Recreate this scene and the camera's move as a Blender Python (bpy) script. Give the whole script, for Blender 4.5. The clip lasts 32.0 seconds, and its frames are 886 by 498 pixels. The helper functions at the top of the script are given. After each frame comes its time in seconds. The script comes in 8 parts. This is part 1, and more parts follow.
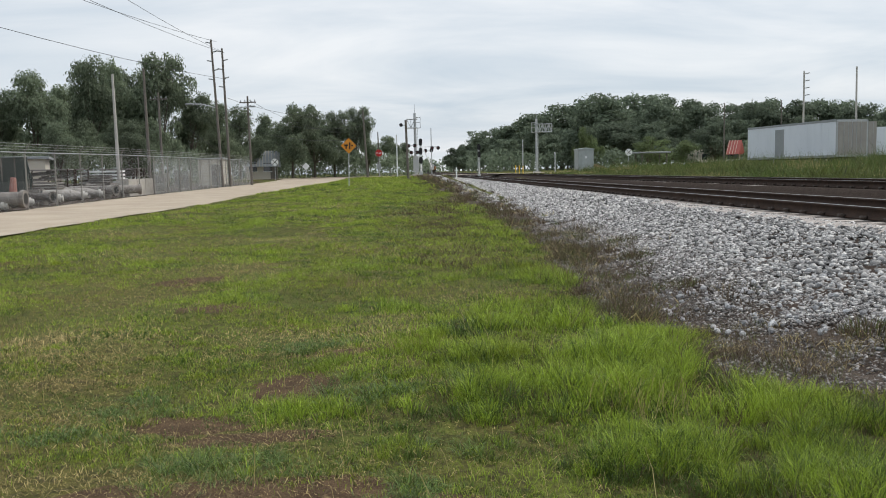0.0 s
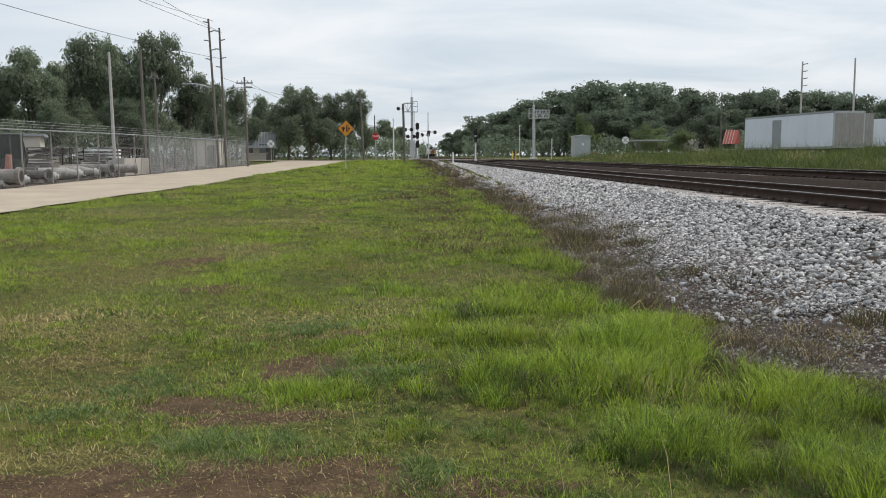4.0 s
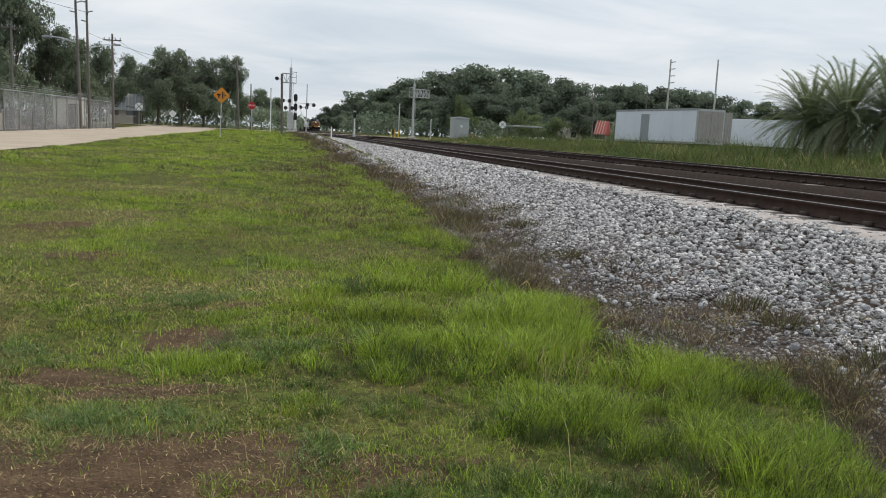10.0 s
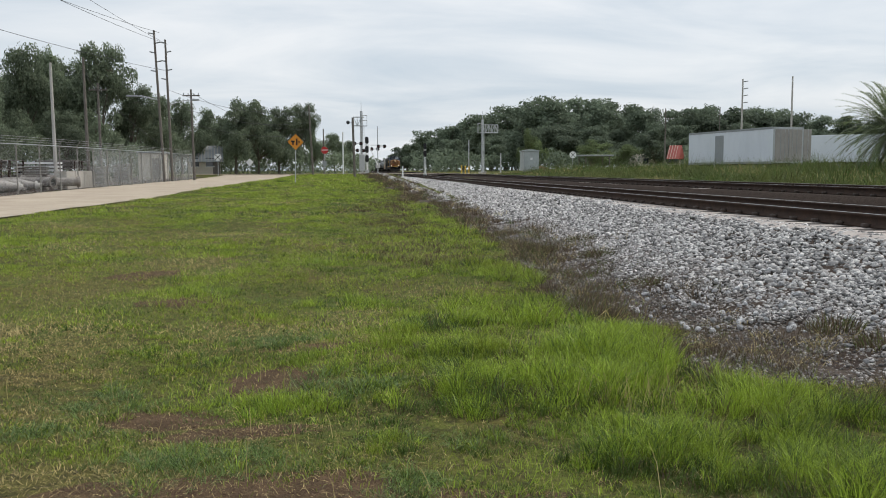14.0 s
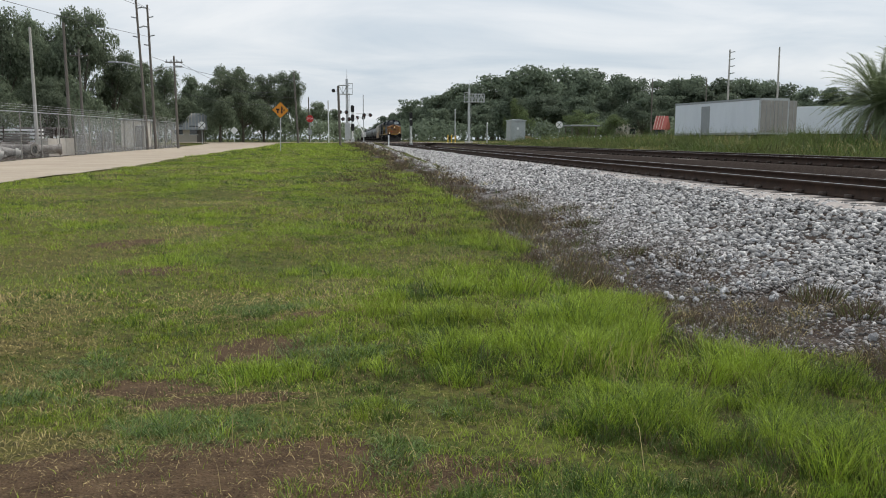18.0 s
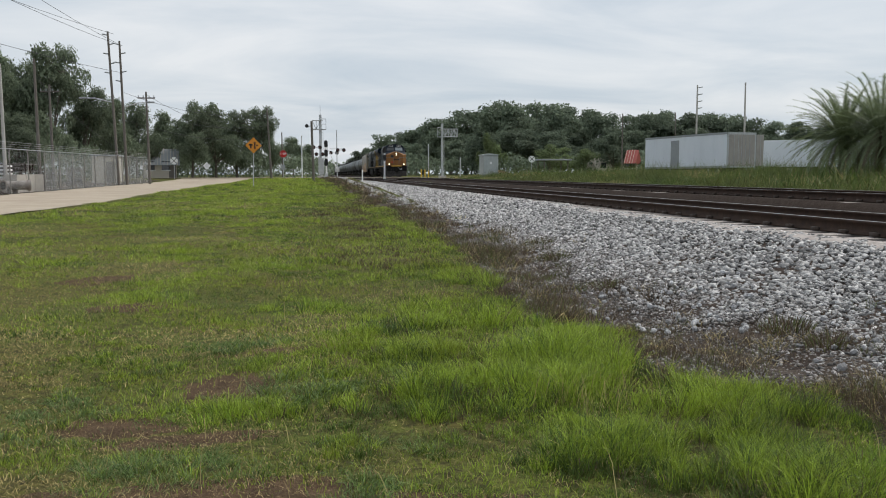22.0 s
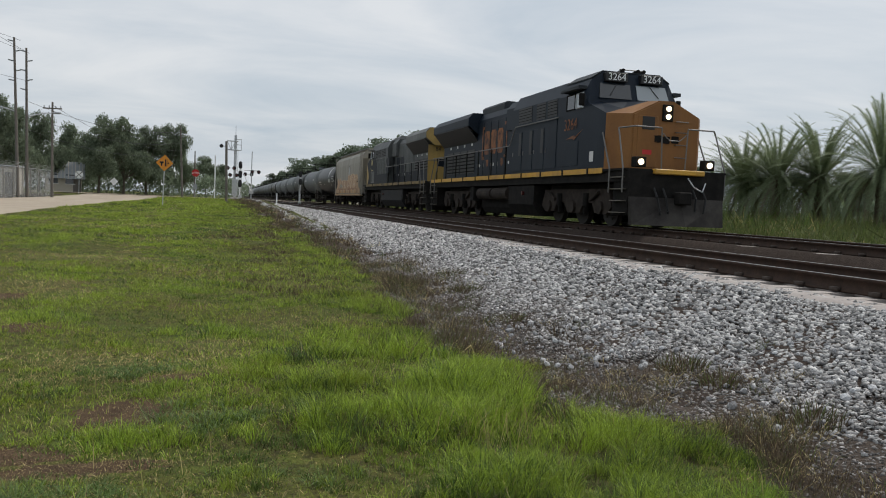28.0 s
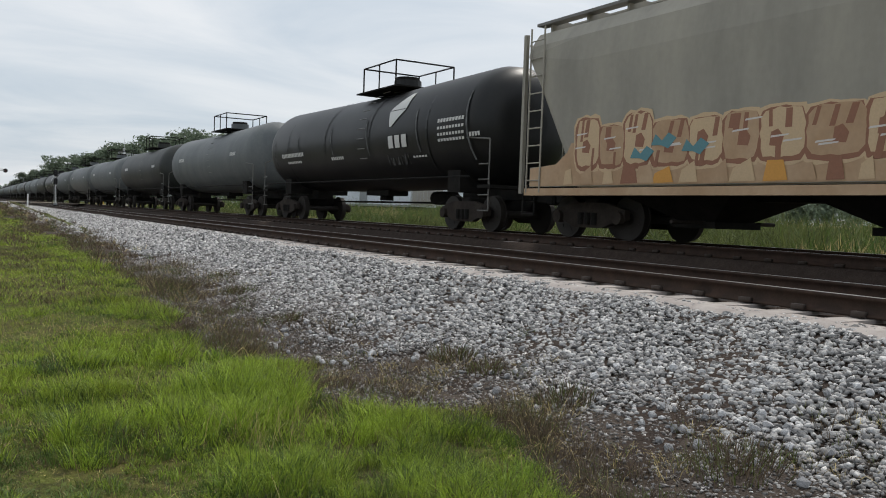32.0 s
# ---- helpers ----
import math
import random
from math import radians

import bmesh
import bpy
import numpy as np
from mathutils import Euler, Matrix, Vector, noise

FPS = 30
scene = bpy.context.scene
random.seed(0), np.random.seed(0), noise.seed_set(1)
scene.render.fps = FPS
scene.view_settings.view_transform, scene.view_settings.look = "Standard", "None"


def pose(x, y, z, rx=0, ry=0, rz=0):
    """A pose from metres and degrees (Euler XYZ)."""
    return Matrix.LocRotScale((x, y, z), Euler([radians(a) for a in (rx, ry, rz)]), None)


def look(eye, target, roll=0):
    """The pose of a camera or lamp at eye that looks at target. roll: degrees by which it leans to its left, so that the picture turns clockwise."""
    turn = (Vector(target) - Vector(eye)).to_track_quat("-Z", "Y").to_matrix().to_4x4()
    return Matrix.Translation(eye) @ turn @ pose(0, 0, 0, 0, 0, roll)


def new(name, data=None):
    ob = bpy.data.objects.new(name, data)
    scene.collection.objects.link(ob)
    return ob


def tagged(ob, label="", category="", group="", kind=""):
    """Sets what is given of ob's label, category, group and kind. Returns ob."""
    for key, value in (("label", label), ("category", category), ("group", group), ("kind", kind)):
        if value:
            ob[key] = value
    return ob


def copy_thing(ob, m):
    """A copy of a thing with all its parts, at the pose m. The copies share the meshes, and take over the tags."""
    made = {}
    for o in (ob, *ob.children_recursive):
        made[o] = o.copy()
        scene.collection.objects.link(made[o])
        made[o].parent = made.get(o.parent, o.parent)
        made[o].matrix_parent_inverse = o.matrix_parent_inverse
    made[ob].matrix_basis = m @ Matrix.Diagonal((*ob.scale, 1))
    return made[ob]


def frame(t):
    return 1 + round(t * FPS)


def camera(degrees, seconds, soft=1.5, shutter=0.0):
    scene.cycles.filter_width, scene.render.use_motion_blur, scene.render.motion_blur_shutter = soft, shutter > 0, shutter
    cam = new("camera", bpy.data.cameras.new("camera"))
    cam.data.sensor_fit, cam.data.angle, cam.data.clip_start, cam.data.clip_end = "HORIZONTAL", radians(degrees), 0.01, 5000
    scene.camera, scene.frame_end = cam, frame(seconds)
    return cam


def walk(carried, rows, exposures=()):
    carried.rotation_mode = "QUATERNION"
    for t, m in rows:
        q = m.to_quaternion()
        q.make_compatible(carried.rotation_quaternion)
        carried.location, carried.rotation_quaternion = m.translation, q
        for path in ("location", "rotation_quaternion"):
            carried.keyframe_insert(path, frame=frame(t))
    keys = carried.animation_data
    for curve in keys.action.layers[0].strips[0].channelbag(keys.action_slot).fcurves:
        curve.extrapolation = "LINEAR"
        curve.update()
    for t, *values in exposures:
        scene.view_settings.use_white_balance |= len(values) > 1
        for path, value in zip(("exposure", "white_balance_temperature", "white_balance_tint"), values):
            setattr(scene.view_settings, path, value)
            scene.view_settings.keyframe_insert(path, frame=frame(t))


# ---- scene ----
cam = camera(56.65, 32.0, soft=1.0)
ROWS = [
    (0, 0.018, -0.065, 1.527, -1.95, -5.41, 1.35),
    (0.5, 0.024, -0.057, 1.525, -2.41, -5.6, 1.22),
    (1, 0.028, -0.078, 1.527, -2.53, -5.58, 1.19),
    (1.5, 0.027, -0.071, 1.527, -2.45, -5.48, 1.38),
    (2, 0.023, -0.08, 1.529, -2.34, -5.56, 1.46),
    (2.5, 0.024, -0.082, 1.525, -1.86, -5.68, 1.5),
    (3, 0.012, -0.081, 1.526, -1.18, -6.07, 1.26),
    (3.5, -0.036, -0.079, 1.524, -1.62, -6.36, 0.67),
    (5.5, -0.231, 0.049, 1.489, -3.96, -6.69, 0.98),
    (6, -0.243, 0.032, 1.487, -4.88, -8.16, 0.38),
    (6.5, -0.233, 0.044, 1.477, -7.99, -8.97, -0.59),
    (7, -0.239, 0.039, 1.483, -10.07, -8.61, -1.51),
    (7.5, -0.245, 0.054, 1.482, -9.98, -7.55, -2.09),
    (8, -0.249, 0.055, 1.482, -10.17, -7.36, -2.17),
    (8.5, -0.254, 0.056, 1.483, -10.48, -7.44, -2.29),
    (9, -0.258, 0.046, 1.48, -10.49, -7.72, -2.47),
    (9.5, -0.256, 0.041, 1.479, -10.48, -7.8, -2.65),
    (10, -0.257, 0.042, 1.479, -10.72, -7.81, -2.91),
    (10.5, -0.251, 0.048, 1.476, -10.88, -7.88, -2.51),
    (11, -0.254, 0.033, 1.481, -10.34, -7.44, -1.36),
    (11.5, -0.259, 0.028, 1.485, -9.23, -6.74, -0.56),
    (12, -0.257, 0.03, 1.483, -8.57, -6.63, -0.56),
    (12.5, -0.271, 0.014, 1.482, -7.54, -6.44, -0.29),
    (13, -0.269, 0.022, 1.483, -6, -5.78, 0.3),
    (13.5, -0.265, 0.029, 1.478, -5.83, -5.45, 0.26),
    (15.5, -0.267, -0.007, 1.476, -6.32, -5.76, -0.16),
    (16, -0.258, -0.007, 1.478, -6.87, -5.86, -0.24),
    (16.5, -0.254, 0.01, 1.473, -7.55, -6.24, -0.11),
    (17, -0.247, 0.02, 1.469, -7.67, -6.9, -0.02),
    (17.5, -0.254, 0.014, 1.47, -7.08, -7.46, -0.16),
    (18, -0.265, 0.027, 1.468, -6.81, -7.59, -0.08),
    (18.5, -0.268, 0.008, 1.475, -7.54, -6.81, 0.27),
    (19, -0.274, 0.003, 1.478, -7.68, -4.38, 0.49),
    (19.5, -0.283, 0.014, 1.483, -7.47, -2.38, 0.25),
    (20, -0.273, 0.015, 1.48, -8.03, -2.86, 0.04),
    (20.5, -0.266, 0.017, 1.483, -8.12, -3.51, 0.29),
    (21, -0.256, 0.019, 1.483, -7.88, -4.21, 0.24),
    (21.5, -0.249, 0.021, 1.473, -8.06, -4.89, 0.25),
    (22, -0.249, 0.026, 1.471, -8.64, -5.22, 0.15),
    (22.5, -0.248, 0.025, 1.469, -9.63, -5.59, -0.01),
    (23, -0.242, 0.032, 1.466, -10.63, -6.2, -0.43),
    (23.5, -0.253, -0.005, 1.469, -10.62, -6.69, -0.57),
    (24, -0.259, -0.011, 1.474, -9.76, -6.37, -0.23),
    (24.5, -0.251, 0.006, 1.472, -9.55, -5.84, -0.43),
    (26.5, -0.247, -0.008, 1.484, -10.46, -4.1, -1.73),
    (27, -0.24, 0.011, 1.483, -11.17, -3.67, -2.07),
    (27.5, -0.239, 0.005, 1.489, -12.3, -3.36, -2.32),
    (28, -0.22, 0.006, 1.491, -14.46, -3.12, -2.43),
    (28.5, -0.213, 0.004, 1.486, -17.12, -2.89, -2.66),
    (29, -0.214, -0.019, 1.478, -19.91, -2.64, -2.95),
    (29.5, -0.219, -0.031, 1.478, -21.92, -2.58, -3.1),
    (30, -0.23, -0.045, 1.481, -22.49, -2.57, -2.75),
    (30.5, -0.192, 0.015, 1.467, -23.92, -2.57, -1.87),
    (31, -0.189, 0.019, 1.465, -26.14, -2.91, -1.58),
    (31.5, -0.184, 0.013, 1.462, -28.51, -3.13, -1.66),
    (32, -0.165, -0.031, 1.466, -29.78, -2.5, -2.04),
]
walk(cam, [(t, pose(x, y, z, 90 + pitch, roll, yaw)) for t, x, y, z, yaw, pitch, roll in ROWS], [(0.0, 0.25), (3.0, 0.3), (6.0, 0.18), (7.0, 0.3), (9.0, 0.2), (13.0, 0.22), (19.0, 0.2), (20.0, 0.12), (21.0, 0.0), (22.0, 0.11), (24.0, 0.14), (26.5, 0.05), (28.0, -0.02), (30.0, 0.02), (31.0, 0.12), (31.5, 0.36), (32.0, 0.14)])

# ---- light ----
SUN_EL, SUN_AZ = 56.0, 62.0
world = bpy.data.worlds.new("sky")
scene.world = world
world.use_nodes = True
wt = world.node_tree
wt.nodes.clear()


def wnode(kind, **inputs):
    n = wt.nodes.new(kind)
    for k, v in inputs.items():
        n.inputs[k].default_value = v
    return n


w_sky = wnode("ShaderNodeTexSky")
w_sky.sky_type, w_sky.sun_disc = "NISHITA", False
w_sky.sun_elevation, w_sky.sun_rotation = radians(SUN_EL), radians(SUN_AZ)
w_sky.dust_density = 3.0
w_co = wnode("ShaderNodeTexCoord")
w_sep = wnode("ShaderNodeSeparateXYZ")
wt.links.new(w_co.outputs["Generated"], w_sep.inputs[0])
w_up = wnode("ShaderNodeMath")
w_up.operation = "ADD"
w_up.inputs[1].default_value = 0.16
wt.links.new(w_sep.outputs["Z"], w_up.inputs[0])
w_div = wnode("ShaderNodeVectorMath")
w_div.operation = "DIVIDE"
w_cmb = wnode("ShaderNodeCombineXYZ")
for k in range(3):
    wt.links.new(w_up.outputs[0], w_cmb.inputs[k])
wt.links.new(w_co.outputs["Generated"], w_div.inputs[0])
wt.links.new(w_cmb.outputs[0], w_div.inputs[1])
w_map = wnode("ShaderNodeMapping")
w_map.inputs["Scale"].default_value = (0.7, 1.15, 0.2)
w_map.inputs["Rotation"].default_value = (0, 0, 0.35)
wt.links.new(w_div.outputs[0], w_map.inputs["Vector"])
w_noise = wnode("ShaderNodeTexNoise", Scale=1.05, Detail=8.0, Roughness=0.55, Distortion=0.5)
wt.links.new(w_map.outputs[0], w_noise.inputs["Vector"])
w_ramp = wnode("ShaderNodeValToRGB")
w_ramp.color_ramp.elements[0].position, w_ramp.color_ramp.elements[0].color = 0.30, (0.53, 0.62, 0.71, 1)
w_ramp.color_ramp.elements[1].position, w_ramp.color_ramp.elements[1].color = 0.66, (0.86, 0.885, 0.91, 1)
wt.links.new(w_noise.outputs["Fac"], w_ramp.inputs["Fac"])
w_scale = wnode("ShaderNodeVectorMath")
w_scale.operation = "SCALE"
w_scale.inputs["Scale"].default_value = 0.10
wt.links.new(w_sky.outputs["Color"], w_scale.inputs[0])
w_mix = wnode("ShaderNodeMix")
w_mix.data_type = "RGBA"
w_mix.inputs["Factor"].default_value = 0.86
wt.links.new(w_scale.outputs[0], w_mix.inputs["A"])
wt.links.new(w_ramp.outputs["Color"], w_mix.inputs["B"])
w_bg = wnode("ShaderNodeBackground", Strength=0.93)
wt.links.new(w_mix.outputs["Result"], w_bg.inputs["Color"])
w_out = wnode("ShaderNodeOutputWorld")
wt.links.new(w_bg.outputs[0], w_out.inputs["Surface"])

sun_data = bpy.data.lights.new("sun", "SUN")
sun_data.energy, sun_data.angle, sun_data.color = 2.0, radians(9), (1.0, 0.95, 0.87)
sun = new("sun", sun_data)
_d = Vector((math.sin(radians(SUN_AZ)) * math.cos(radians(SUN_EL)), math.cos(radians(SUN_AZ)) * math.cos(radians(SUN_EL)), math.sin(radians(SUN_EL))))
sun.matrix_world = look(_d * 60, (0, 0, 0))


# ---- materials ----
def mat(name, base, rough=0.8, metal=0.0, alt=None, scale=3.0, fine=0.0, bump=0.0, bump_scale=40.0, island=0.0, rand=0.0, spec=0.5, emit=None, streak=None, trans=0.0, fibre=None, fine_scale=0.0):
    """A surface: base colour, a second colour mixed by noise at two scales, and fine relief."""
    m = bpy.data.materials.new(name)
    m.use_nodes = True
    nt = m.node_tree
    bs = nt.nodes["Principled BSDF"]
    bs.inputs["Roughness"].default_value, bs.inputs["Metallic"].default_value = rough, metal
    bs.inputs["Specular IOR Level"].default_value = spec

    def node(kind, **inputs):
        n = nt.nodes.new(kind)
        for k, v in inputs.items():
            n.inputs[k].default_value = v
        return n

    co = node("ShaderNodeTexCoord")
    col = node("ShaderNodeRGB").outputs[0]
    col.default_value = (*base, 1)
    if alt:
        mp = node("ShaderNodeMapping")
        if streak:
            mp.inputs["Scale"].default_value = streak
        nt.links.new(co.outputs["Object"], mp.inputs["Vector"])
        n1 = node("ShaderNodeTexNoise", Scale=scale, Detail=6.0, Roughness=0.65)
        nt.links.new(mp.outputs[0], n1.inputs["Vector"])
        rp = node("ShaderNodeValToRGB")
        rp.color_ramp.elements[0].position, rp.color_ramp.elements[1].position = 0.38, 0.66
        nt.links.new(n1.outputs["Fac"], rp.inputs["Fac"])
        mx = node("ShaderNodeMix")
        mx.data_type = "RGBA"
        nt.links.new(rp.outputs["Color"], mx.inputs["Factor"])
        nt.links.new(col, mx.inputs["A"])
        mx.inputs["B"].default_value = (*alt, 1)
        col = mx.outputs["Result"]
    if fibre:
        f_col, f_scale, f_lo, f_hi = fibre
        fn = node("ShaderNodeTexNoise", Scale=f_scale, Detail=8.0, Roughness=0.75)
        nt.links.new(co.outputs["Object"], fn.inputs["Vector"])
        fr = node("ShaderNodeValToRGB")
        fr.color_ramp.elements[0].position, fr.color_ramp.elements[1].position = f_lo, f_hi
        nt.links.new(fn.outputs["Fac"], fr.inputs["Fac"])
        fm = node("ShaderNodeMix")
        fm.data_type = "RGBA"
        nt.links.new(fr.outputs["Color"], fm.inputs["Factor"])
        nt.links.new(col, fm.inputs["A"])
        fm.inputs["B"].default_value = (*f_col, 1)
        col = fm.outputs["Result"]
    for amount, source, socket in ((fine, "ShaderNodeTexNoise", "Fac"), (island, "ShaderNodeNewGeometry", "Random Per Island"), (rand, "ShaderNodeObjectInfo", "Random")):
        if amount:
            n2 = node(source)
            if source == "ShaderNodeTexNoise":
                n2.inputs["Scale"].default_value, n2.inputs["Detail"].default_value = fine_scale or scale * 12, 6.0
                nt.links.new(co.outputs["Object"], n2.inputs["Vector"])
            mr = node("ShaderNodeMapRange")
            mr.inputs["To Min"].default_value, mr.inputs["To Max"].default_value = 1 - amount, 1 + amount
            nt.links.new(n2.outputs[socket], mr.inputs["Value"])
            sc = node("ShaderNodeVectorMath")
            sc.operation = "SCALE"
            nt.links.new(col, sc.inputs[0])
            nt.links.new(mr.outputs[0], sc.inputs["Scale"])
            col = sc.outputs[0]
    nt.links.new(col, bs.inputs["Base Color"])
    if bump:
        n3 = node("ShaderNodeTexNoise", Scale=bump_scale, Detail=5.0)
        nt.links.new(co.outputs["Object"], n3.inputs["Vector"])
        b = node("ShaderNodeBump", Strength=bump, Distance=0.02)
        nt.links.new(n3.outputs["Fac"], b.inputs["Height"])
        nt.links.new(b.outputs[0], bs.inputs["Normal"])
    if emit:
        bs.inputs["Emission Color"].default_value, bs.inputs["Emission Strength"].default_value = (*emit[:3], 1), emit[3]
    if trans:
        tr = node("ShaderNodeBsdfTranslucent")
        nt.links.new(col, tr.inputs["Color"])
        ms = node("ShaderNodeMixShader", Fac=trans)
        nt.links.new(bs.outputs[0], ms.inputs[1])
        nt.links.new(tr.outputs[0], ms.inputs[2])
        nt.links.new(ms.outputs[0], nt.nodes["Material Output"].inputs["Surface"])
    return m


M_SOIL = mat("turf_soil", (0.095, 0.125, 0.024), 0.95, alt=(0.12, 0.10, 0.035), scale=0.6, fine=0.75, fine_scale=38, bump=1.0, bump_scale=45, fibre=((0.05, 0.045, 0.02), 9.0, 0.45, 0.62), spec=0.1)
M_BARE = mat("bare_soil", (0.070, 0.045, 0.028), 0.95, alt=(0.12, 0.080, 0.048), scale=5.0, fine=0.85, fine_scale=70, bump=1.0, bump_scale=60, fibre=((0.24, 0.18, 0.10), 26.0, 0.56, 0.70), spec=0.1)
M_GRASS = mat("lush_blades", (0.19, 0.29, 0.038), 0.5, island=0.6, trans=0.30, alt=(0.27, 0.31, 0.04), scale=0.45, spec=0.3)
# Fresh and dark blades also put tuft light and shade into colour.
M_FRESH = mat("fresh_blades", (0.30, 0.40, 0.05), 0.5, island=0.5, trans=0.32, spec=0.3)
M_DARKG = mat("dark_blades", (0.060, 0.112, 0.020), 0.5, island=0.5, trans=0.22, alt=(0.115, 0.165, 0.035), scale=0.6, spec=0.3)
M_STRAW = mat("straw_blades", (0.46, 0.375, 0.18), 0.7, island=0.45, trans=0.3, spec=0.2)
M_BLUEG = mat("sprawling_blades", (0.13, 0.20, 0.055), 0.45, island=0.5, trans=0.3, spec=0.35)
M_TWIG = mat("dead_stems", (0.10, 0.075, 0.05), 0.85, island=0.5, spec=0.2)
M_RANK = mat("rank_weed_blades", (0.085, 0.115, 0.035), 0.6, island=0.5, trans=0.35, alt=(0.15, 0.165, 0.06), scale=0.5, spec=0.2)
M_WEED = mat("brown_weed_blades", (0.125, 0.095, 0.065), 0.8, island=0.5, trans=0.25, spec=0.2)
M_ROAD = mat("sandy_road", (0.36, 0.30, 0.235), 0.9, alt=(0.44, 0.375, 0.295), scale=0.5, fine=0.2, fine_scale=20, bump=0.3, bump_scale=50, spec=0.2)
# Dark brown bed, deepened so its colour also gives shade between the stones.
M_BED = mat("ballast_fines_shade", (0.040, 0.030, 0.025), 0.95, alt=(0.060, 0.045, 0.037), scale=9, fine=0.6, fine_scale=60, bump=1.0, bump_scale=30, spec=0.1)
M_STONE = mat("ballast_stone", (0.275, 0.268, 0.266), 0.75, island=0.7, alt=(0.46, 0.45, 0.44), scale=12, fine=0.35, fine_scale=80, bump=0.5, bump_scale=60, spec=0.3)
M_CHIP = mat("stone_chip", (0.17, 0.155, 0.145), 0.85, island=0.7, alt=(0.30, 0.285, 0.275), scale=9, fine=0.3, spec=0.2)
M_LOOSE = mat("loose_stone", (0.33, 0.33, 0.34), 0.75, rand=0.5, alt=(0.46, 0.46, 0.47), scale=12, fine=0.35, fine_scale=80, bump=0.4)
M_TIE = mat("concrete_tie", (0.40, 0.36, 0.335), 0.9, alt=(0.29, 0.255, 0.235), scale=5, fine=0.15, rand=0.12)
M_RAIL = mat("rusted_rail", (0.036, 0.024, 0.018), 0.8, alt=(0.060, 0.036, 0.026), scale=6, fine=0.3, spec=0.2)
M_SHINE = mat("worn_rail_head", (0.42, 0.40, 0.39), 0.28, metal=1.0)
M_CLIP = mat("rail_clip", (0.045, 0.032, 0.025), 0.8, fine=0.3)
M_GALV = mat("galvanised_steel", (0.50, 0.52, 0.53), 0.45, metal=0.5, alt=(0.40, 0.42, 0.43), scale=6, fine=0.1)
M_WOODP = mat("weathered_pole_wood", (0.13, 0.115, 0.10), 0.9, alt=(0.19, 0.17, 0.15), scale=4, streak=(6, 6, 0.4), fine=0.25)
M_PALE = mat("pale_concrete_pole", (0.50, 0.48, 0.45), 0.85, alt=(0.42, 0.40, 0.37), scale=2, fine=0.1)
M_BARK = mat("tree_bark", (0.10, 0.085, 0.065), 0.9, alt=(0.16, 0.14, 0.11), scale=3, fine=0.3)
# Haze is put into the leaf colours: lighter and greyer than plain foliage.
M_LEAF = [mat("hazed_oak_leaves", (0.185, 0.225, 0.15), 0.75, island=0.35, trans=0.5, rand=0.2, spec=0.3), mat("light_leaves", (0.17, 0.22, 0.10), 0.7, island=0.35, trans=0.5, rand=0.2, spec=0.3), mat("hazed_distant_leaves", (0.16, 0.20, 0.14), 0.8, island=0.3, trans=0.5, rand=0.22, spec=0.3)]
M_PALM = mat("palm_frond", (0.19, 0.235, 0.125), 0.5, island=0.4, trans=0.45)
M_PALMDRY = mat("dry_palm_frond", (0.20, 0.17, 0.12), 0.8, island=0.35, trans=0.2)
M_PALMTRUNK = mat("palm_trunk", (0.12, 0.095, 0.07), 0.95, alt=(0.20, 0.16, 0.12), scale=6, fine=0.4, bump=1.0, bump_scale=14)
M_WHITE = mat("white_trailer_panel", (0.72, 0.76, 0.82), 0.45, alt=(0.66, 0.70, 0.76), scale=0.8, streak=(1, 1, 0.3), fine=0.03)
M_WHITEP = mat("white_paint", (0.78, 0.78, 0.77), 0.55, fine=0.06)
M_GREYDOOR = mat("grey_trailer_door", (0.36, 0.34, 0.31), 0.6, alt=(0.30, 0.28, 0.26), scale=1.2, fine=0.06)
M_GREYP = mat("grey_paint", (0.30, 0.32, 0.33), 0.55, alt=(0.26, 0.28, 0.29), scale=2, fine=0.08)
M_CAB = mat("bungalow_aluminium", (0.42, 0.45, 0.45), 0.55, metal=0.3, alt=(0.36, 0.39, 0.39), scale=2, fine=0.06)
M_BLACK = mat("black_paint", (0.012, 0.012, 0.013), 0.5, fine=0.2)
M_RUBBER = mat("rubber", (0.02, 0.02, 0.02), 0.9)
M_SIGNY = mat("amber_sign_face", (0.66, 0.25, 0.015), 0.45, fine=0.04)
M_SIGNR = mat("stop_red", (0.50, 0.02, 0.02), 0.45, fine=0.04)
M_SIGNW = mat("sign_white", (0.75, 0.76, 0.76), 0.5, fine=0.04)
M_REDROOF = mat("red_metal_roof", (0.34, 0.075, 0.06), 0.5, fine=0.1)
M_CREAM = mat("cream_wall", (0.55, 0.50, 0.42), 0.85, fine=0.1)
M_YELLOWP = mat("yellow_post_paint", (0.72, 0.47, 0.04), 0.6, fine=0.1)
M_CONC = mat("concrete_block", (0.47, 0.44, 0.40), 0.9, alt=(0.38, 0.35, 0.31), scale=3, fine=0.12)
M_PIPE = mat("stacked_pipe", (0.14, 0.125, 0.115), 0.8, alt=(0.24, 0.22, 0.20), scale=3, fine=0.2, rand=0.3)
M_WIRE = mat("wire", (0.05, 0.05, 0.055), 0.7)
M_SCREEN = mat("woven_screen", (0.30, 0.32, 0.32), 0.8, alt=(0.38, 0.40, 0.40), scale=2.0, fine=0.1)
_n = M_SCREEN.node_tree
_clear, _mix = _n.nodes.new("ShaderNodeBsdfTransparent"), _n.nodes.new("ShaderNodeMixShader")
_mix.inputs[0].default_value = 0.20
_n.links.new(_clear.outputs[0], _mix.inputs[1])
_n.links.new(_n.nodes["Principled BSDF"].outputs[0], _mix.inputs[2])
